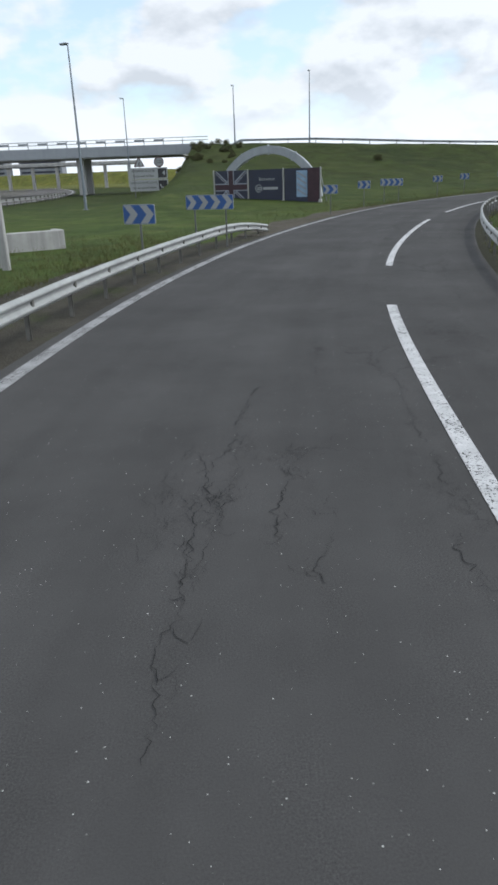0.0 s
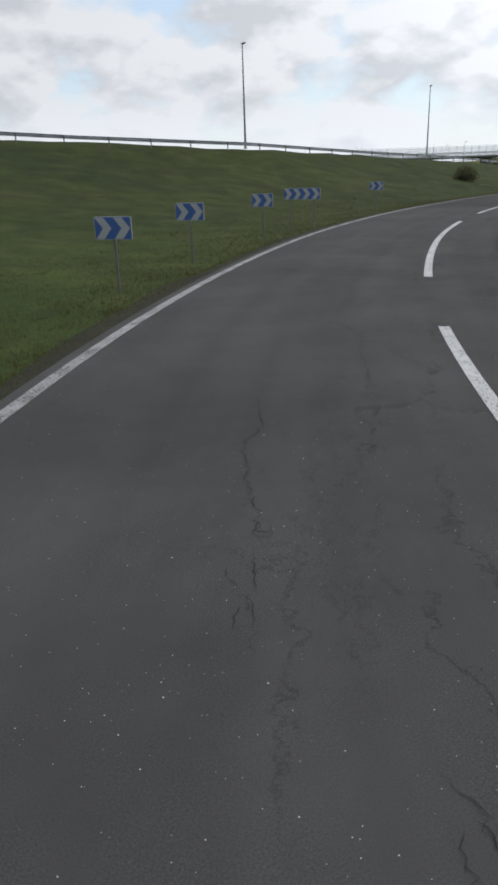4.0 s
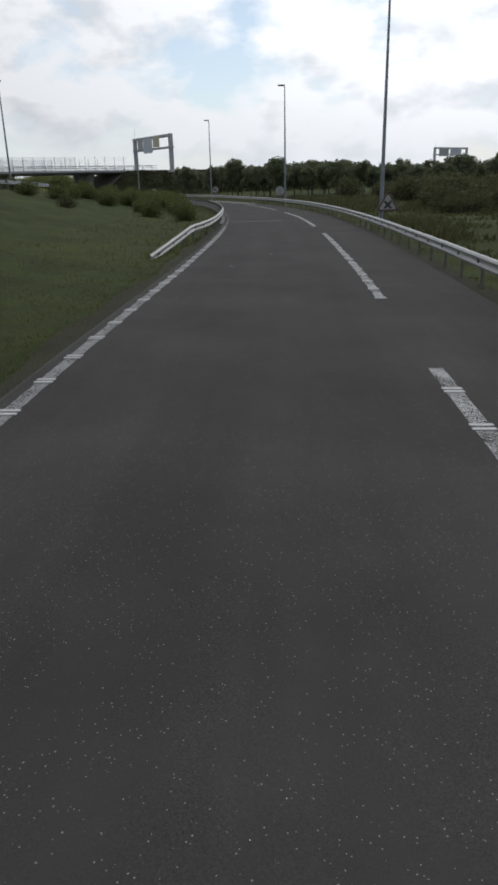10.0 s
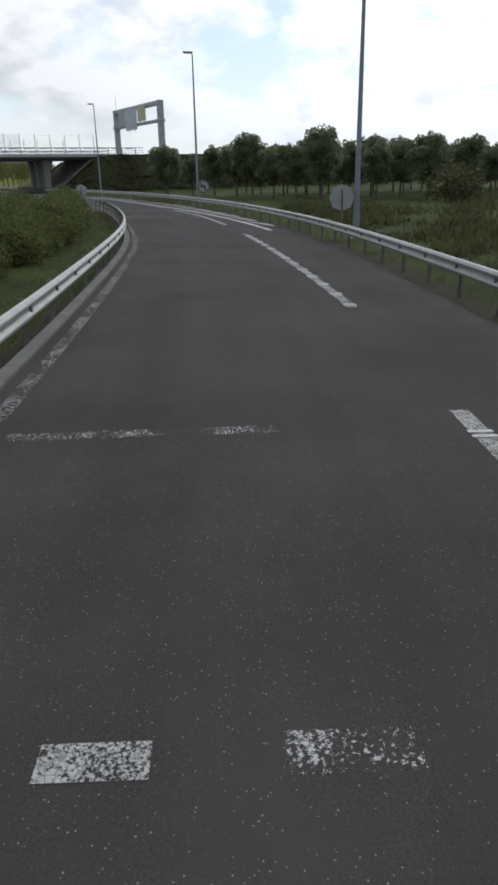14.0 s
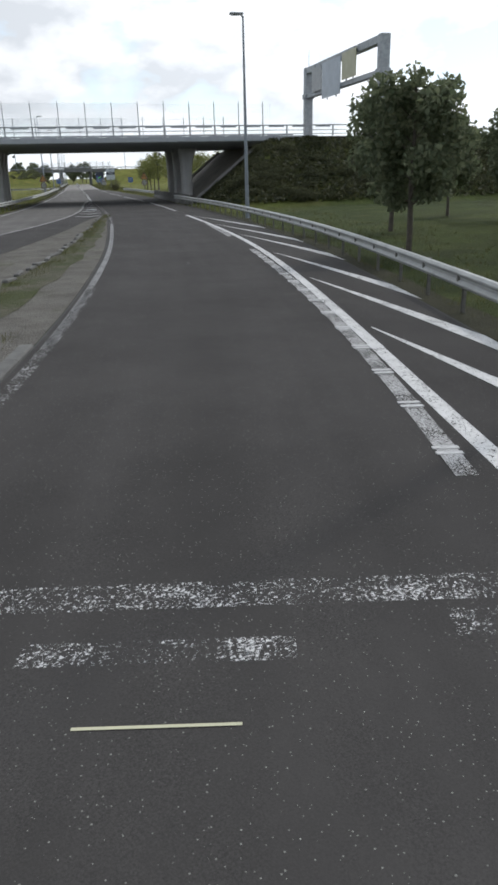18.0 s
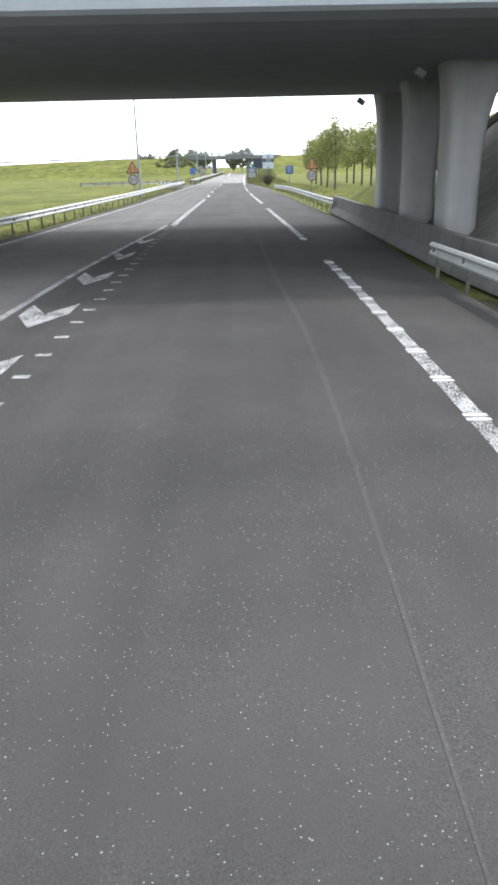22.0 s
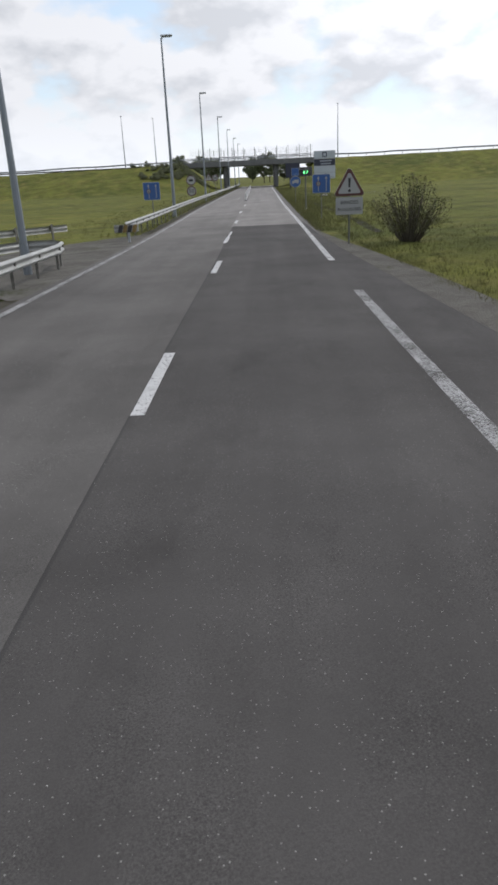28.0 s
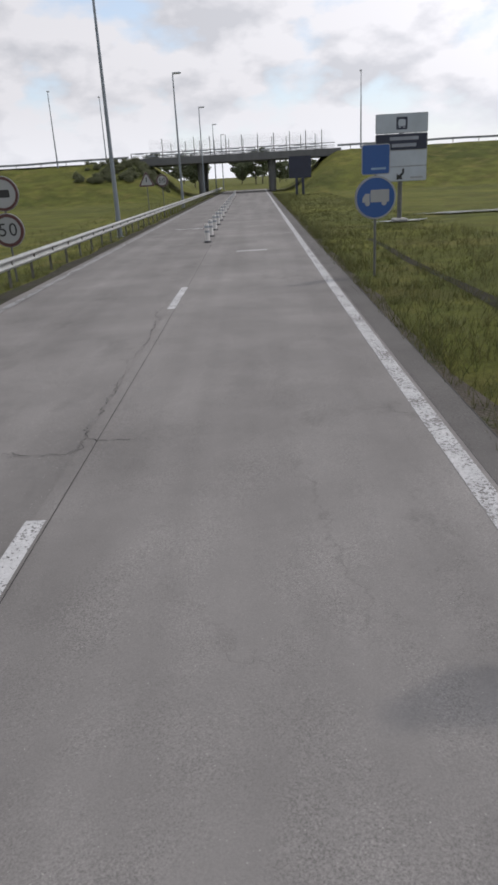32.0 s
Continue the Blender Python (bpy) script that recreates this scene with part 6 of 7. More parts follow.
# ================= welcome boards and tunnel ring =================
def billboard():
    a, b = Vector((-1.2, 61.9, 0)), Vector((7.1, 57.6, 0))
    w = (b - a).length
    ob = thing("billboard", "dark three-part welcome billboard with printed flags on the grass", "billboard", at=Matrix.Translation((a + b) / 2) @ pose(0, 0, 0, 0, 0, math.degrees(math.atan2(b.y - a.y, b.x - a.x))))
    pw = w / 3
    for k in range(3):
        x0 = -w / 2 + k * pw + 0.06
        x1 = x0 + pw - 0.14
        xc, h, z = (x0 + x1) / 2, 2.55, 1.35
        f = part("panel", plate(rounded(x1 - x0, h, 0.02, z, xc), 0.06), M["navy"], ob)
        if k == 0:
            pr = x1 - x0
            for sgn in (1, -1):
                ang = sgn * math.degrees(math.atan2(h, pr))
                for fx in (-1, 1):
                    bar(f, xc + fx * pr * 0.30, z + sgn * fx * h * 0.30, pr * 0.44, 0.24, "flagwhite", -0.006, "pale_stripe", ang)
                    bar(f, xc + fx * pr * 0.31, z + sgn * fx * h * 0.31 - 0.03, pr * 0.42, 0.07, "flagred", -0.011, "dark_stripe", ang)
            bar(f, xc, z, pr, 0.58, "flagwhite", -0.016, "cross_border")
            bar(f, xc, z, 0.58, h - 0.06, "flagwhite", -0.0165, "cross_border")
            bar(f, xc, z, pr, 0.42, "flagred", -0.021, "cross_stripe")
            bar(f, xc, z, 0.42, h, "flagred", -0.0215, "cross_stripe")
        elif k == 1:
            words("Bienvenue", 0.34, M["white"], f, xc + 0.1, -0.008, z + 0.55)
            part("roundel", annulus(0.3, 0.24, 0.005, -0.007, z - 0.15), M["white"], f).location.x = xc - 0.62
            bar(f, xc - 0.62, z - 0.09, 0.34, 0.08, "white", -0.007)
            bar(f, xc - 0.62, z - 0.22, 0.34, 0.08, "white", -0.007)
            bar(f, xc + 0.42, z - 0.15, 1.3, 0.2, "white", -0.007, "logo_shape")
        else:
            part("print", plate([(xc - 0.45, z - 0.85), (xc + 0.45, z - 0.85), (xc + 0.45, z + 1.1), (xc - 0.45, z + 1.1)], 0.004, -0.006), M["sky"], f)
            for q in range(4):
                bar(f, xc, z - 0.5 + 0.42 * q, 0.9, 0.13, "flagwhite", -0.011, "pale_stripe", -30)
            part("print", plate([(xc + 0.5, z - 1.2), (x1 - 0.02, z - 1.2), (x1 - 0.02, z + 1.24), (xc + 0.5, z + 1.24)], 0.004, -0.006), M["flagred"], f)
        for x in ((x0 - 0.08, x1 + 0.08) if k == 2 else (x0 - 0.08,)):
            part("post", box((0.09, 0.1, 2.75), (x, -0.02, 1.3), bevel=0.01), M["concl"], ob)
            part("foot", box((0.22, 0.3, 0.35), (x, -0.05, 0.12), bevel=0.02), M["concl"], ob)
            part("strut", tube((x, 0.1, 2.0), (x, 1.5, 0.0), 0.04, seg=8), M["white"], ob)


billboard()


def tunnel_ring():
    c = Vector((3.55, 65.6, -0.2))
    ob = thing("tunnel_ring", "pale grey arched tunnel lining ring standing behind a billboard", "monument", at=Matrix.Translation(c) @ pose(0, 0, 0, 0, 0, -16))
    bm = bmesh.new()
    ro, ri, n = 4.75, 4.1, 36
    rows = []
    for k in range(n + 1):
        t = math.pi * k / n
        rows.append([bm.verts.new((r * math.cos(t), y, r * math.sin(t) + 0.0)) for r, y in ((ro, -0.4), (ro, 0.4), (ri, 0.4), (ri, -0.4))])
    for r0, r1 in zip(rows, rows[1:]):
        for j in range(4):
            bm.faces.new((r0[j], r0[(j + 1) % 4], r1[(j + 1) % 4], r1[j]))
    bm.faces.new(rows[0][::-1])
    bm.faces.new(rows[-1])
    bmesh.ops.recalc_face_normals(bm, faces=bm.faces)
    part("ring", bm, M["ring"], ob)
    bm = bmesh.new()
    for k in range(1, 6):
        t = math.pi * k / 6
        box((0.83, 0.83, 0.03), ((ro + ri) / 2 * math.cos(t), 0, (ro + ri) / 2 * math.sin(t)), pose(0, 0, 0, 0, -math.degrees(t), 0), bm=bm)
    part("segment_joint", bm, M["zincd"], ob)


tunnel_ring()

# ================= verges, far road, small built things =================
def strip(name, s0, s1, lo, hi, mat, label, z=-0.015, cells=2):
    ob = raw(name, *ribbon(s0, s1, lo, hi, z, 1.5, cells=cells), M[mat])
    return tagged(ob, label, name.split("_")[0], kind="structure")


strip("dirt_strip", -60, 29, lambda s: -7.2 if s < 20 else -7.2 + (s - 20) * 0.25, lambda s: left_edge(s) - 0.02, "dirt", "weedy dirt, dark under the guard rail")
strip("dirt_patch", 29.05, 54, lambda s: left_edge(s) - 0.45 - (1.5 + 0.4 * math.sin(s * 0.9)) * max(0, math.sin(math.pi * (s - 24) / 30)), lambda s: left_edge(s) + 0.03, "stones", "bare stony dirt beside the road edge")
for a, b in ((46, 100), (100, 150), (150, 205), (205, 244)):
    strip("dirt_edge", a, b, lambda s: left_edge(s) - 0.48 - 0.22 * math.sin(s * 0.8) * math.sin(s * 0.31), lambda s: left_edge(s) + 0.03, "verge", "narrow dark dirt edge between asphalt and grass", -0.03, 1)
# dark weedy dirt, toned down further for the shade under the rail
for a, b in ((-40, 100), (100, 200), (200, 300)):
    strip("dirt_edge", a, b, lambda s: right_edge(s) - 0.04, lambda s: right_rail(s) + 0.35 + 0.18 * math.sin(s * 0.7) * math.sin(s * 0.29), "verge", "weedy dirt, dark under the guard rail", -0.03, 1)
strip("gravel_island", 236, 286.5, lambda s: max(near_left(s) + 0.1, -9.5), lambda s: left_edge(s) - 0.02, "gravel", "grey gravel island with weeds between two lanes", -0.01, 4)
strip("gravel_gap", 383, 402.5, lambda s: -6.0 - 4.5 * math.sin(math.pi * (s - 383) / 19.5), lambda s: far_left(s) - 0.02, "gravel", "gravel opening between guard rails", -0.02, 3)
strip("gravel_verge", 362, 400, lambda s: right_edge(s) - 0.03, lambda s: right_edge(s) + 0.1 + 1.0 * math.sin(math.pi * (s - 362) / 38), "gravel", "stony verge beside the asphalt", -0.02, 2)
strip("dirt_edge", 400, 560, lambda s: right_edge(s) - 0.03, lambda s: right_edge(s) + 0.22 + 0.12 * math.sin(s * 1.3) * math.sin(s * 0.47), "stones", "crumbling gritty edge by the grass", -0.02, 1)
strip("dirt_edge", 240, 383, lambda s: far_left(s) - 0.55 - 0.1 * math.sin(s), lambda s: far_left(s) + 0.02, "dirt", "dirty strip under the guard rail", -0.03, 1)
strip("dirt_edge", 402, 560, lambda s: far_left(s) - 0.55 - 0.1 * math.sin(s), lambda s: far_left(s) + 0.02, "dirt", "dirty strip under the guard rail", -0.03, 1)
strip("weed_strip", 240, 285.5, lambda s: along(s, (240, -5.6), (262, -4.3), (270, -3.95), (279, -3.55), (285.5, -3.02)) - 0.15 * math.sin(s * 1.9), lambda s: along(s, (240, -4.2), (262, -3.3), (270, -3.05), (279, -3.0), (285.5, -2.95)) + 0.1 * math.sin(s * 2.7), "weedy", "weeds growing through gravel beside a broken kerb", 0.0, 2)
strip("drain_channel", 398, 445, lambda s: along(s, (398, 4.6), (419, 4.55), (427, 4.3), (436, 4.15), (445, 4.1)) + 0.05 * math.sin(s * 0.7), lambda s: along(s, (398, 5.05), (419, 4.95), (427, 4.62), (436, 4.45), (445, 4.3)) + 0.06 * math.sin(s * 0.5), "mud", "dark muddy drain channel running through the grass", -0.055, 1)
island_kerb = thing("broken_kerb", "broken pale kerb stones half buried in weeds", "kerb", at=Matrix.Translation(spot(262, -4.2)))
bpy.context.view_layer.update()
rk = np.random.default_rng(12)
for k in range(26):
    s = 252 + k * 1.25 + float(rk.uniform(-0.1, 0.1))
    if rk.random() < 0.2:
        continue
    d = along(s, (250, -5.0), (262, -4.25), (270, -3.9), (279, -3.5), (285, -3.1))
    bm = box((0.14 + 0.05 * rk.random(), 0.6 + 0.55 * rk.random(), 0.12), bevel=0.03)
    m = island_kerb.matrix_world.inverted() @ Matrix.Translation(spot(s, d + float(rk.normal()) * 0.03, 0.01)) @ pose(0, 0, 0, float(rk.normal()) * 2, float(rk.normal()) * 4, heading(s) - 5 + float(rk.normal()) * 4)
    bmesh.ops.transform(bm, matrix=m, verts=bm.verts)
    part("kerb_stone", bm, M["oldkerb"], island_kerb)
# drain grate in the painted wedge
grate = thing("drain_grate", "rusty dark iron drain grate set in the asphalt", "drain", at=Matrix.Translation(spot(293.9, -3.75, 0.004)) @ pose(0, 0, 0, 0, 0, heading(294)))
part("pit", box((0.72, 0.5, 0.01), (0, 0, 0.006)), M["black"], grate)
for k in range(6):
    part("bar", box((0.72, 0.035, 0.012), (0, -0.22 + 0.088 * k, 0.017), bevel=0.003), M["zincd"], grate)
for k in range(5):
    part("bar", box((0.035, 0.5, 0.012), (-0.34 + 0.17 * k, 0, 0.0165), bevel=0.003), M["zincd"], grate)
# kerb along the left rail
kerb = thing("kerb", "low worn concrete kerb at the foot of a guard rail", "kerb", at=Matrix.Translation(spot(160, -3.1)))
bpy.context.view_layer.update()
for k in range(72):
    s = 172 + k
    v, f = sweep([kerb.matrix_world.inverted() @ spot(w, left_edge(w) - 0.06) for w in (s, s + 0.985)], [(0.10, -0.1), (0.08, 0.035), (0.05, 0.055), (-0.12, 0.055), (-0.12, -0.1)], 1)
    f += [(0, 1, 2, 3, 4), (9, 8, 7, 6, 5)]
    raw("kerb_stone", v, f, M["oldkerb"], kerb)

# the road that passes below the far bridge
def free_strip(pts, w, z=0.0):
    v, f = [], []
    for i, p in enumerate(pts):
        a, b = Vector(pts[max(i - 1, 0)]), Vector(pts[min(i + 1, len(pts) - 1)])
        t = (b - a).normalized()
        n = Vector((t.y, -t.x)) * w / 2
        v += [(p[0] - n.x, p[1] - n.y, z), (p[0] + n.x, p[1] + n.y, z)]
    for i in range(len(pts) - 1):
        f.append((2 * i, 2 * i + 1, 2 * i + 3, 2 * i + 2))
    return v, f


far_pts, _ = dense_line([(-60, 0), (-42, 35), (-31, 70), (-30, 110), (-38, 160), (-60, 240)], 3.0)
far_pts = [tuple(p) for p in far_pts]
far_road = tagged(raw("far_road", *free_strip(far_pts, 10.0, 0.02), M["grey"]), "pale distant road passing below a bridge", "road", kind="structure")
raw("edge_line", *free_strip([(x + 4.5, y) for x, y in far_pts], 0.2, 0.03), M["line"], far_road)
tagged(raw("dirt_field", *free_strip([(x - 16, y) for x, y in far_pts], 22.0, 0.0), M["gravel"]), "bare brown earth beyond the far road", "ground", kind="structure")
guard_rail([(x + 6.3, y, 0) for x, y in far_pts if 25 < y < 108], -1, "distant galvanised guard rail along the far road", every=2.0)
# concrete posts and low wall in the grass
for x, y in ((-6.75, 21.6), (-7.15, 22.2)):
    ob = thing("concrete_post", "slim weathered concrete post in tall grass", "post", "concrete posts", Matrix.Translation((x, y, -0.1)))
    part("shaft", box((0.22, 0.22, 2.6), (0, 0, 1.3), bevel=0.03), M["concl"], ob)
ob = thing("low_wall", "low weathered concrete headwall in the grass", "wall", at=Matrix.Translation((-7.6, 27.6, -0.1)) @ pose(0, 0, 0, 0, 0, 30))
part("slab", box((2.2, 0.25, 0.75), (0, 0, 0.35), bevel=0.03), M["concl"], ob)
part("end_slab", box((0.25, 1.0, 0.75), (1.2, 0.4, 0.35), bevel=0.03), M["concl"], ob)
# canopies and blocks in the distance
ob = thing("far_canopy", "long pale flat-roofed canopy on columns in the distance", "building", at=Matrix.Translation((-55, 205, 0)))
part("roof", box((62, 10, 0.9), (0, 0, 6.2), bevel=0.1), M["concl"], ob)
for k in range(10):
    part("column", box((0.8, 0.8, 5.8), (-29 + 6.4 * k, -4, 2.9), bevel=0.05), M["concl"], ob)
for x, y, w, h in ((-205, 520, 26, 19), (-170, 530, 34, 17), (-132, 540, 30, 18), (-240, 500, 20, 16)):
    ob = thing("apartment_block", "distant grey apartment block", "building", "distant apartment blocks", Matrix.Translation((x, y, 0)))
    part("walls", box((w, 14, h), (0, 0, h / 2), bevel=0.2), M["building"], ob)
    for a in range(int(h / 3)):
        part("window_band", box((w * 0.9, 0.2, 1.2), (0, -7.1, 2 + 3 * a)), M["navy"], ob)
    part("roof_block", box((w * 0.2, 5, 2.4), (w * 0.15, 0, h + 1.1), bevel=0.1), M["building"], ob)

# flexible marker posts on the lane divider
marker = None
for k in range(13):
    s = (446.5, 449.5, 453.5, 457.5, 461.5, 465.6, 471, 477, 483, 490, 498, 507, 517)[k]
    p = spot(s, -2.05 - 0.012 * (s - 446))
    m = Matrix.Translation((p.x, p.y, 0.0)) @ pose(0, 0, 0, 0, 0, heading(s))
    if marker is None:
        marker = thing("marker_post", "short white plastic marker post on the lane divider", "marker post", "lane marker posts", m)
        bm = tube((0, 0, 0.04), (0, 0, 0.72), 0.10, 0.085, 14)
        part("post", bm, M["orangecone"], marker)
        for z in (0.38, 0.56):
            part("band", tube((0, 0, z), (0, 0, z + 0.09), 0.102, 0.1, 14), M["zincd"], marker)
        part("foot", tube((0, 0, 0), (0, 0, 0.06), 0.17, 0.14, 14), M["black"], marker)
    else:
        copy_thing(marker, m)

# scraps of paper and plastic lying about
scrap = None
for k, (s, d, turn) in enumerate(((254.3, -0.2, 20), (283, 4.5, 70), (148.5, -1.5, 10), (152.2, -0.3, 50), (171.7, -1.2, 5))):
    m = Matrix.Translation(spot(s, d, 0.012)) @ pose(0, 0, 0, 0, 0, turn)
    if scrap is None:
        bm = bmesh.new()
        bmesh.ops.create_grid(bm, x_segments=5, y_segments=4, size=0.023)
        rk = np.random.default_rng(4)
        for w in bm.verts:
            w.co += Vector((rk.normal() * 0.006, rk.normal() * 0.006, 0.004 + 0.012 * rk.random()))
        scrap = part("litter", bm, M["whitepaper"])
        scrap.matrix_basis = m
        tagged(scrap, "crumpled white scrap of paper lying on the ground", "litter", "scraps of litter")
    else:
        copy_thing(scrap, m)

# standing water in the meadow
for s, d, a, b in ((453.2, 7.0, 1.3, 0.5), (457.6, 11.3, 2.6, 0.8)):
    c = spot(s, d)
    v = [(c.x + (a * math.cos(t) * (1 + 0.25 * math.sin(3 * t))) * 0.9 + b * math.sin(t) * 0.4, c.y - a * math.cos(t) * 0.43 + b * math.sin(t) * (1 + 0.2 * math.sin(5 * t)), 0.0) for t in np.linspace(0, 2 * math.pi, 32, endpoint=False)]
    tagged(raw("puddle", v, [tuple(range(32))], M["water"]), "shallow bright puddle lying in the grass", "puddle")


# ================= trees and bushes =================
def leaf_cloud(rng, clumps, per, size, tri=False):
    """Leaves scattered about clump centres: (centre, radius, flatness). Returns verts and faces of small quads."""
    v, f = [], []
    for c, r, flat in clumps:
        n = max(6, int(per * r * r))
        d = rng.normal(size=(n, 3))
        d /= np.linalg.norm(d, axis=1)[:, None]
        d *= (rng.random(n) ** 0.45 * r)[:, None]
        d[:, 2] *= flat
        for q in d:
            p = c + q
            e = rng.normal(size=3)
            e /= np.linalg.norm(e)
            g = np.cross(e, rng.normal(size=3))
            g /= np.linalg.norm(g)
            w = size * (0.6 + 0.8 * rng.random())
            k = len(v)
            v += [tuple(p - e * w), tuple(p + g * w * 0.55), tuple(p + e * w), tuple(p - g * w * 0.55)]
            f.append((k, k + 1, k + 2, k + 3))
    return v, f


def make_tree(seed, h, mat, label, group, clear=0.28, wide=0.27, per=300, size=0.14):
    rng = np.random.default_rng(seed)
    ob = thing("tree", label, "tree", group)
    bm = bmesh.new()
    lean = rng.normal(size=2) * 0.02
    pts = [Vector((lean[0] * z * z * 0.3 + 0.04 * math.sin(z * 1.3 + seed), lean[1] * z * z * 0.3, z)) for z in np.linspace(0, h * 0.92, 8)]
    for i, (a, b) in enumerate(zip(pts, pts[1:])):
        r = lambda q: 0.018 * h * (1 - q / 8.3) ** 0.8 + 0.012  # noqa: E731
        tube(a, b, r(i), r(i + 1), 8, bm)
    clumps = []
    for k in range(15):
        fz = clear + (0.9 - clear) * (k + rng.random()) / 15
        z = fz * h * 0.92
        c = pts[min(6, int(fz * 7))].lerp(pts[min(7, int(fz * 7) + 1)], fz * 7 % 1)
        t = k * 2.4 + rng.random()
        env = math.sin(math.pi * min(1, (fz - clear + 0.12) / (1.04 - clear + 0.12)) ** 0.8) ** 0.7
        reach = wide * h * env * (0.6 + 0.5 * rng.random())
        tip = Vector((c.x + reach * math.cos(t), c.y + reach * math.sin(t), z + reach * (0.5 + 0.5 * rng.random())))
        tube(Vector((c.x, c.y, z)), tip, 0.008 * h * (1.1 - fz) + 0.008, 0.008, 5, bm)
        clumps.append((np.array(tip), (0.10 + 0.05 * rng.random()) * h * (0.6 + 0.5 * env), 0.85))
        mid = Vector((c.x, c.y, z)).lerp(tip, 0.55)
        clumps.append((np.array(mid) + rng.normal(size=3) * 0.15, 0.085 * h * (0.6 + 0.5 * env), 0.85))
    clumps.append((np.array(pts[-1]) + (0, 0, 0.2), 0.085 * h, 1.2))
    part("trunk", bm, M["bark"], ob)
    v, f = leaf_cloud(rng, clumps, per, size)
    raw("crown", v, f, M[mat], ob)
    return ob


def make_bush(seed, r, h, mat, name, label, group, per=420, size=0.07, category="bush"):
    rng = np.random.default_rng(seed)
    ob = thing(name, label, category, group)
    bm = bmesh.new()
    clumps = []
    for k in range(16):
        t, q = k * 2.4, (k + 0.5) / 16
        tip = np.array((r * 0.75 * math.sqrt(q) * math.cos(t), r * 0.75 * math.sqrt(q) * math.sin(t), h * (0.30 + 0.52 * (1 - q) + 0.18 * rng.random())))
        tube((tip[0] * 0.15, tip[1] * 0.15, -0.05), tuple(tip), 0.025, 0.008, 5, bm)
        clumps.append((tip, 0.36 * r * (0.8 + 0.4 * rng.random()), 0.9))
        clumps.append((tip * (0.8, 0.8, 0.45), 0.34 * r, 0.9))
    part("stem", bm, M["bark"], ob)
    v, f = leaf_cloud(rng, clumps, per, size)
    v = [(x, y, max(z, 0.02)) for x, y, z in v]
    raw("foliage", v, f, M[mat], ob)
    return ob


def plant(kinds, places, rng):
    """Sets copies of the kinds at the places (x, y, scale); the first of each kind is used itself."""
    used = set()
    for x, y, sc in places:
        k = int(rng.integers(len(kinds)))
        m = Matrix.Translation((x, y, ground_at(x, y) - 0.03)) @ pose(0, 0, 0, 0, 0, float(rng.uniform(0, 360)))
        if k in used:
            ob = copy_thing(kinds[k], m)
        else:
            used.add(k)
            ob = kinds[k]
            ob.matrix_basis = m
        ob.scale = (sc, sc, sc * float(rng.uniform(0.93, 1.08)))
    for k, ob in enumerate(kinds):
        if k not in used:
            for o in (*ob.children_recursive, ob):
                bpy.data.objects.remove(o)


rng = np.random.default_rng(5)
wood = [make_tree(10 + k, 6.3 + 0.5 * k, "leaf", "dark green young plantation tree with a bare lower trunk", "plantation trees", 0.28, 0.26, 330, 0.15) for k in range(4)]
spots = []
for i in range(7):
    for j in range(15):
        s, d = 243 + i * 5.2 - j * 1.2, 17.0 + j * 5.4
        p = spot(max(s, 150), 0) + (spot(243, 1) - spot(243, 0)) * (d + float(rng.uniform(-0.8, 0.8))) + (spot(244, 0) - spot(243, 0)) * (0 if s >= 150 else s - 150)
        spots.append((p.x, p.y, float(rng.uniform(0.68, 0.84))))
for k in range(34):
    x, y = 150 + 6.4 * (k % 17) + float(rng.uniform(-2, 2)), 94 - 1.0 * (k % 17) + 9 * (k // 17) + float(rng.uniform(-2.5, 2.5))
    spots.append((x, y, float(rng.uniform(0.75, 1.0))))
spots += [(185.9, 173.3, 0.76), (178.7, 167.4, 0.66)]
plant(wood, spots, rng)
young = [make_tree(30 + k, 6.4 + 0.5 * k, "leafl", "light green young tree with thin trunk in the meadow", "meadow trees", 0.30, 0.23, 125, 0.12) for k in range(3)]
plant(young, [(*spot(365.5 + 7.2 * i + 1.0 * j, 11.5 + 5.2 * j)[:2], float(rng.uniform(0.88, 1.08))) for j in range(4) for i in range(5)], rng)

hedges = [make_bush(50 + k, 1.5, 1.45, "hedge", "hedge_bush", "dense clipped green hedge bush beside the guard rail", "hedge bushes", 520, 0.06) for k in range(3)]
plant(hedges, [(*spot(s, d)[:2], float(rng.uniform(0.6, 0.78))) for s, d in ((179.4, -5.7), (184, -8.4), (190, -9.3), (188.5, -6.0), (190.2, -16.2), (187.5, -18.2), (195, -12.5), (194, -6.6), (197, -9.6), (193.5, -20.5), (198, -16), (200, -6.0))]
      + [(*spot(203 + 2.2 * i + 0.5 * (j % 2), -5.9 - 2.4 * j)[:2], float(rng.uniform(0.8, 1.1))) for i in range(16) for j in range(6 if i < 4 else (3 if i < 11 else 1))], rng)
shrubs = [make_bush(60 + k, 1.3, 1.2, "shrub", "shrub", "low grey-green wild shrub on a grass bank", "wild shrubs", 300, 0.06) for k in range(3)]
places = [(-6.5 + 9 * float(rng.random()), 95 + 19 * float(rng.random()), float(rng.uniform(0.28, 0.6))) for k in range(34)] + [(76.2, 113.2, 1.25), (77.6, 114.2, 1.0), (112, 134, 0.7), (20, 100, 0.6)]
for k in range(120):
    s = float(rng.uniform(138, 236))
    lo = along(s, (138, 15), (166, 11.5), (185, 15), (201, 20), (236, 26))
    p = spot(s, lo + 22 * float(rng.random()) ** 1.4)
    places.append((p.x, p.y, float(rng.uniform(0.8, 2.3))))
plant(shrubs, places, rng)
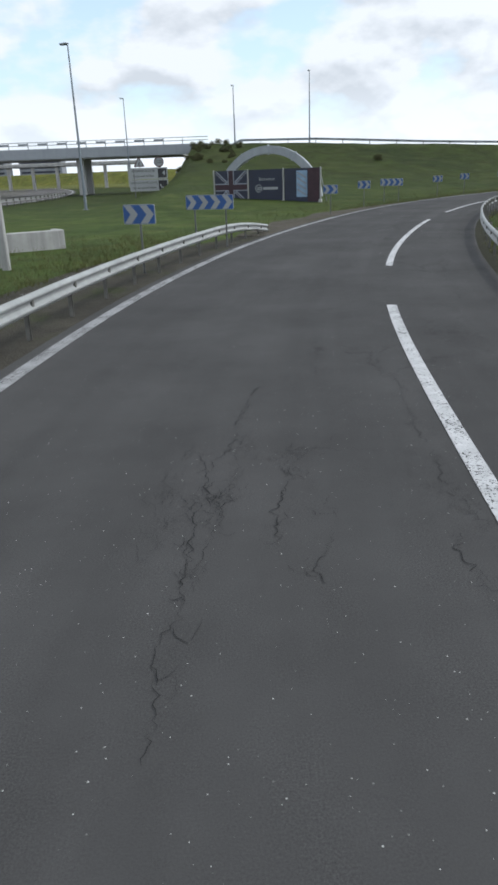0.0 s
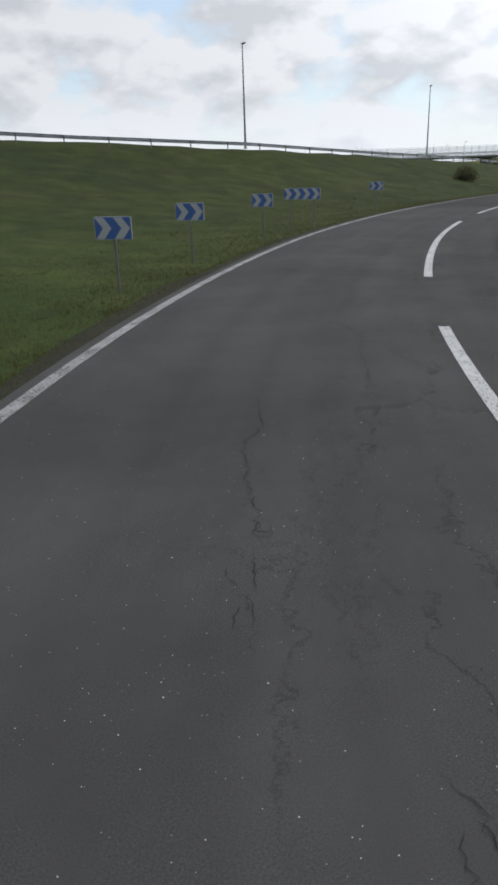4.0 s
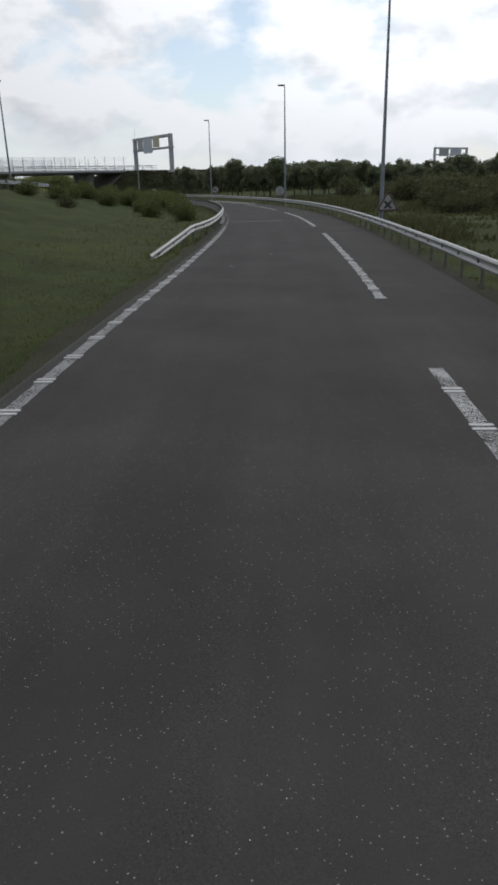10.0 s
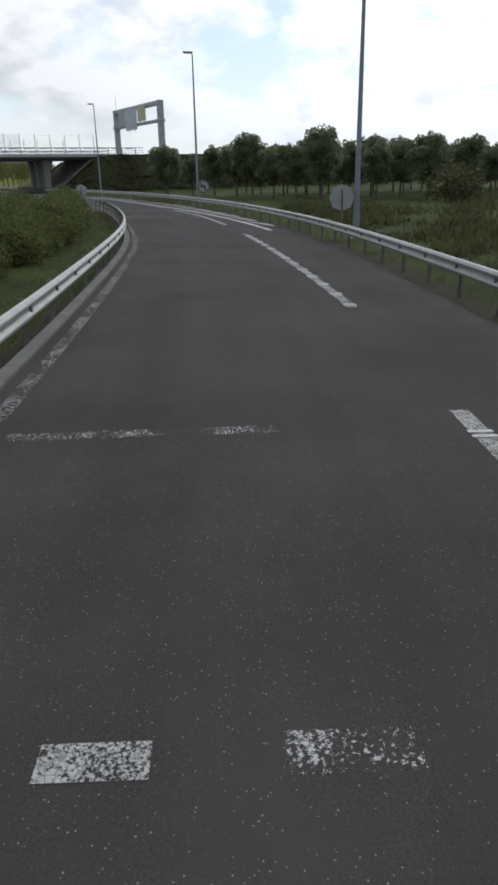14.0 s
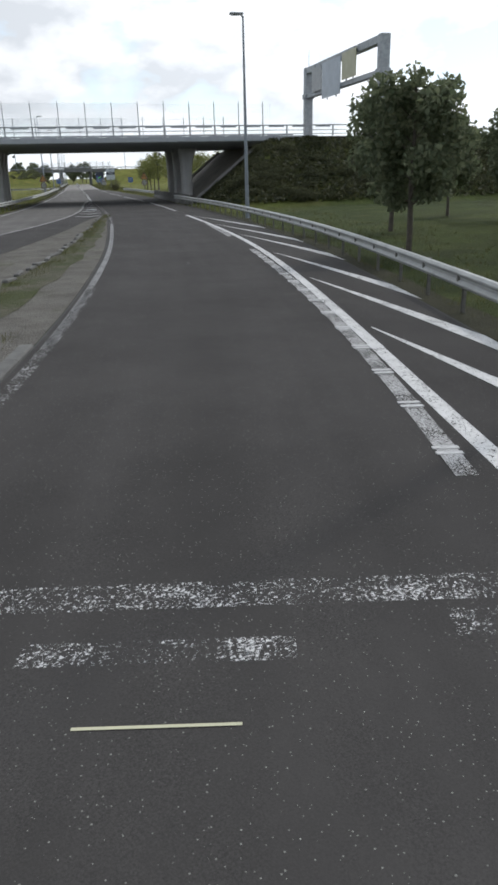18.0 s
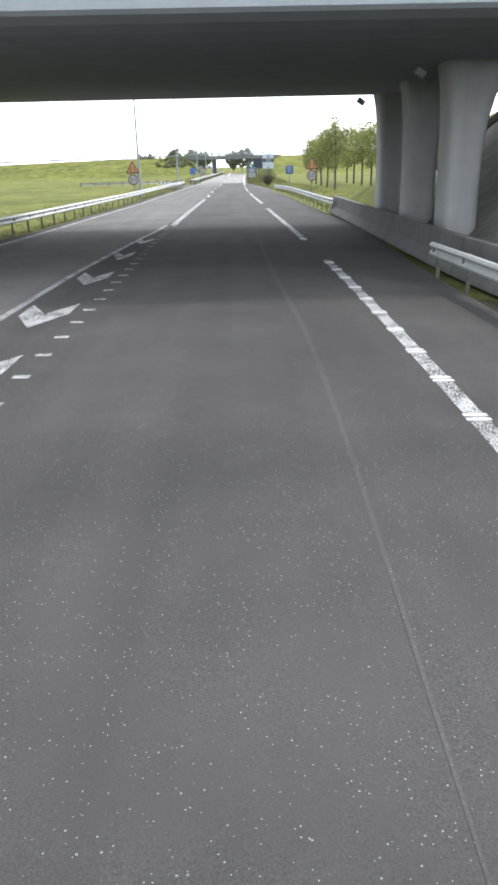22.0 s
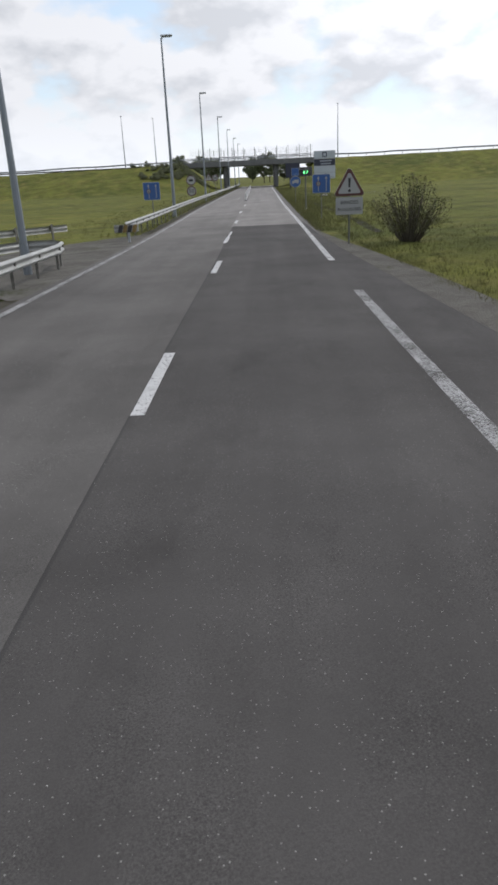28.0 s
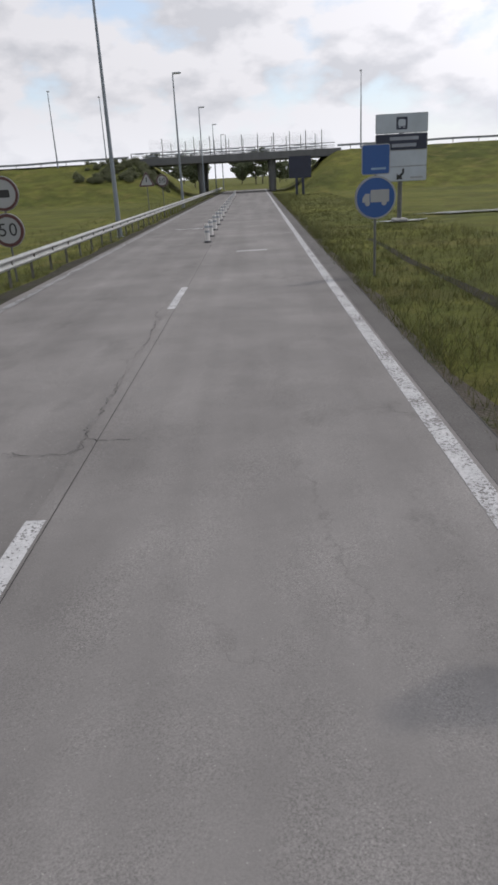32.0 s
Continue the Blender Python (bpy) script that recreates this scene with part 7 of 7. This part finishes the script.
scrub = [make_bush(70 + k, 1.2, 1.2, "scrub", "scrub_bush", "grey-green scrub bush on a bank beside a bridge", "scrub bushes", 330, 0.07) for k in range(3)]
places = []
for k in range(120):
    u, a = -9.5 - 17.0 * float(rng.random()), -0.6 - float(rng.uniform(0, 12))
    p = crossing(S2, u, a)
    if ground_at(p.x, p.y) > 0.4:
        places.append((p.x, p.y, float(rng.uniform(0.35, 0.75))))
plant(scrub, places, rng)
brambles = [make_bush(80 + k, 1.7, 0.6, "bramble", "bramble_bush", "low dark green bramble covering a road bank", "bramble bushes", 300, 0.06) for k in range(3)]
places = []
for k in range(150):
    u = 7.5 + 60 * float(rng.random()) ** 1.3
    p = crossing(S1, u, -0.6 - 13.0 * float(rng.random()))
    if ground_at(p.x, p.y) > 0.3:
        places.append((p.x, p.y, float(rng.uniform(0.4, 0.8))))
for k in range(40):
    p = crossing(S1, float(rng.uniform(18, 60)), DECK1 + float(rng.uniform(0.5, 9)))
    places.append((p.x, p.y, float(rng.uniform(0.6, 1.1))))
plant(brambles, places, rng)


def bank_cover():
    """Low leafy growth that covers the near slope of the first bridge's bank."""
    r2 = np.random.default_rng(15)
    n = 42000
    u, a = 6.6 + 60 * r2.random(n) ** 1.25, 0.2 - 14.5 * r2.random(n)
    h, o = radians(heading(S1)), spot(S1)
    px, py = o.x + u * math.cos(h) - a * math.sin(h), o.y + u * math.sin(h) + a * math.cos(h)
    pz = ground_height(px[None], py[None])[0]
    lumps = np.sin(px * 0.9 + 1.7 * np.sin(py * 0.6)) * np.sin(py * 1.1 + px * 0.3)
    keep = (pz > 0.25) & (r2.random(n) < 0.75 + 0.35 * lumps)
    px, py, pz, lumps = px[keep], py[keep], pz[keep], lumps[keep]
    m = len(px)
    c = np.stack([px, py, pz + 0.06 + 0.16 * r2.random(m) + 0.10 * np.clip(lumps, 0, 1)], 1)
    e = r2.normal(size=(m, 3))
    e /= np.linalg.norm(e, axis=1)[:, None]
    g = np.cross(e, r2.normal(size=(m, 3)))
    g /= np.linalg.norm(g, axis=1)[:, None] + 1e-9
    w = (0.11 + 0.12 * r2.random(m))[:, None]
    v = np.stack([c - e * w, c + g * w * 0.6, c + e * w, c - g * w * 0.6], 1).reshape(-1, 3).tolist()
    f = np.arange(4 * m).reshape(-1, 4).tolist()
    tagged(raw("bank_cover", v, f, M["bramble"]), "low dark leafy growth covering a road bank", "undergrowth", kind="stuff")


bank_cover()


def rough_growth():
    """Knee-high rough grass and brush on the level ground behind the outer guard rail."""
    r2 = np.random.default_rng(16)
    n = 46000
    s, q = r2.uniform(118, 232, n), r2.random(n)
    near = np.interp(s, (118, 150, 200, 232), (1.8, 1.6, 2.2, 4.5))
    d = np.array([right_rail(w) for w in s]) + near + 20 * q ** 1.35
    x, y = np.interp(s, RUN, LINE[:, 0]), np.interp(s, RUN, LINE[:, 1])
    tx, ty = np.interp(s, RUN, TAN[:, 0]), np.interp(s, RUN, TAN[:, 1])
    px, py = x + d * ty, y - d * tx
    lumps = np.sin(px * 0.55 + 1.9 * np.sin(py * 0.4)) * np.sin(py * 0.7 + px * 0.25)
    keep = r2.random(n) < 0.45 + 0.75 * lumps
    px, py, lumps = px[keep], py[keep], lumps[keep]
    m = len(px)
    pz = ground_height(px[None], py[None])[0]
    tall = (0.16 + 0.34 * np.clip(lumps + 0.3, 0, 1)) * r2.uniform(0.4, 1.2, m)
    t, w = r2.uniform(0, 2 * math.pi, m), 0.035 + 0.05 * r2.random(m)
    cx, cy, lx, ly = w * np.cos(t), w * np.sin(t), r2.normal(size=m) * 0.4 * tall, r2.normal(size=m) * 0.4 * tall
    v = np.stack([px - cx, py - cy, pz - 0.02, px + cx, py + cy, pz - 0.02, px + lx + cx * 0.6, py + ly + cy * 0.6, pz + tall * 0.8, px + lx, py + ly, pz + tall], 1).reshape(-1, 3).tolist()
    tagged(raw("rough_growth", v, np.arange(4 * m).reshape(-1, 4).tolist(), M["shrub"]), "rough brownish-green brush and tall grass behind the guard rail", "undergrowth", kind="stuff")


rough_growth()


def twig_bush():
    """A loose round bush of upright twigs beside the verge."""
    p = spot(393.5, 5.2)
    ob = thing("twig_bush", "loose olive-brown bush of upright twigs on the verge", "bush", at=Matrix.Translation((p.x, p.y, -0.08)))
    r2 = np.random.default_rng(77)
    bm = bmesh.new()
    clumps = []
    for k in range(130):
        t, q = r2.uniform(0, 2 * math.pi), r2.random() ** 0.6
        tip = Vector((1.5 * q * math.cos(t), 1.5 * q * math.sin(t), 2.3 * (1 - 0.42 * q * q) * r2.uniform(0.75, 1.05)))
        tube((tip.x * 0.2, tip.y * 0.2, 0), tip, 0.014, 0.004, 4, bm)
        for w in (0.35, 0.55, 0.75, 0.95):
            clumps.append((np.array(Vector((tip.x * 0.2, tip.y * 0.2, 0)).lerp(tip, w)), 0.16, 1.2))
    part("branchwork", bm, M["bark"], ob)
    v, f = leaf_cloud(r2, clumps, 190, 0.035)
    raw("foliage", v, f, M["shrub"], ob)


twig_bush()


far_wood = [make_tree(90 + k, 9.0 + k, "leaf", "distant dark green woodland tree", "distant woodland trees", 0.12, 0.33, 120, 0.3) for k in range(2)]
plant(far_wood, [(*spot(640 + 14 * (k % 5) + 4 * (k // 5), -46 + 9.5 * (k // 2) + float(rng.uniform(-3, 3)))[:2], float(rng.uniform(0.75, 1.1))) for k in range(16)], rng)


# ================= grass along the verges =================
def grass_tufts():
    r2 = np.random.default_rng(9)
    bands = []          # s0, s1, d range function, number, height
    bands.append((29, 150, lambda s: left_edge(s) - 0.35, -1, 9000, 0.07))
    bands.append((46, 110, lambda s: left_edge(s) - 0.3, -1, 5000, 0.085))
    bands.append((150, 245, lambda s: left_edge(s) - 0.5, -1, 5000, 0.13))
    bands.append((-10, 300, lambda s: right_rail(s) + 0.12, 1, 12000, 0.12))
    bands.append((245, 384, lambda s: far_left(s) - 0.6, -1, 7000, 0.11))
    bands.append((402, 520, lambda s: far_left(s) - 0.6, -1, 4000, 0.16))
    bands.append((330, 400, lambda s: right_edge(s) + 0.9, 1, 7000, 0.10))
    bands.append((400, 520, lambda s: right_edge(s) + 0.05, 1, 14000, 0.13))
    bands.append((400, 450, lambda s: right_edge(s) + 0.1, 1, 3000, 0.26))
    bands.append((244, 285, lambda s: along(s, (240, -5.4), (262, -4.1), (270, -3.8), (279, -3.4), (285.5, -3.02)), 1, 1900, 0.13))
    bands.append((-20, 30, lambda s: -7.0, -1, 4000, 0.2))
    v, f = [], []
    for s0, s1, edge, sgn, n, h in bands:
        s = np.sort(r2.uniform(s0, s1, n))
        d = np.array([edge(q) for q in s]) + sgn * (r2.random(n) ** 2.0) * (6.5 if n > 2000 else 0.5)
        x, y = np.interp(s, RUN, LINE[:, 0]), np.interp(s, RUN, LINE[:, 1])
        tx, ty = np.interp(s, RUN, TAN[:, 0]), np.interp(s, RUN, TAN[:, 1])
        px, py = x + d * ty, y - d * tx
        pz = ground_height(px[None], py[None])[0]
        # tufts gather in clumps; each has some thin blades
        keep = r2.random(n) < 0.35 + 0.9 * (np.sin(px * 1.1 + 2 * np.sin(py * 0.7)) * np.sin(py * 1.3 + px * 0.4) > -0.1)
        px, py, pz = (np.repeat(c[keep], 5) for c in (px, py, pz))
        m = len(px)
        px, py = px + r2.normal(size=m) * 0.06, py + r2.normal(size=m) * 0.06
        t, hh = r2.uniform(0, 2 * math.pi, m), h * r2.uniform(0.4, 1.6, m)
        cx, cy = 0.007 * np.cos(t), 0.007 * np.sin(t)
        lx, ly = r2.normal(size=m) * 0.45 * hh, r2.normal(size=m) * 0.45 * hh
        k = len(v)
        v += np.stack([px - cx, py - cy, pz - 0.01, px + cx, py + cy, pz - 0.01, px + lx, py + ly, pz + hh], 1).reshape(-1, 3).tolist()
        f += (k + np.arange(3 * m).reshape(-1, 3)).tolist()
    ob = raw("grass_tufts", v, f, M["blade"])
    tagged(ob, "tall green and straw-coloured grass along the verges", "grass", kind="stuff")


grass_tufts()
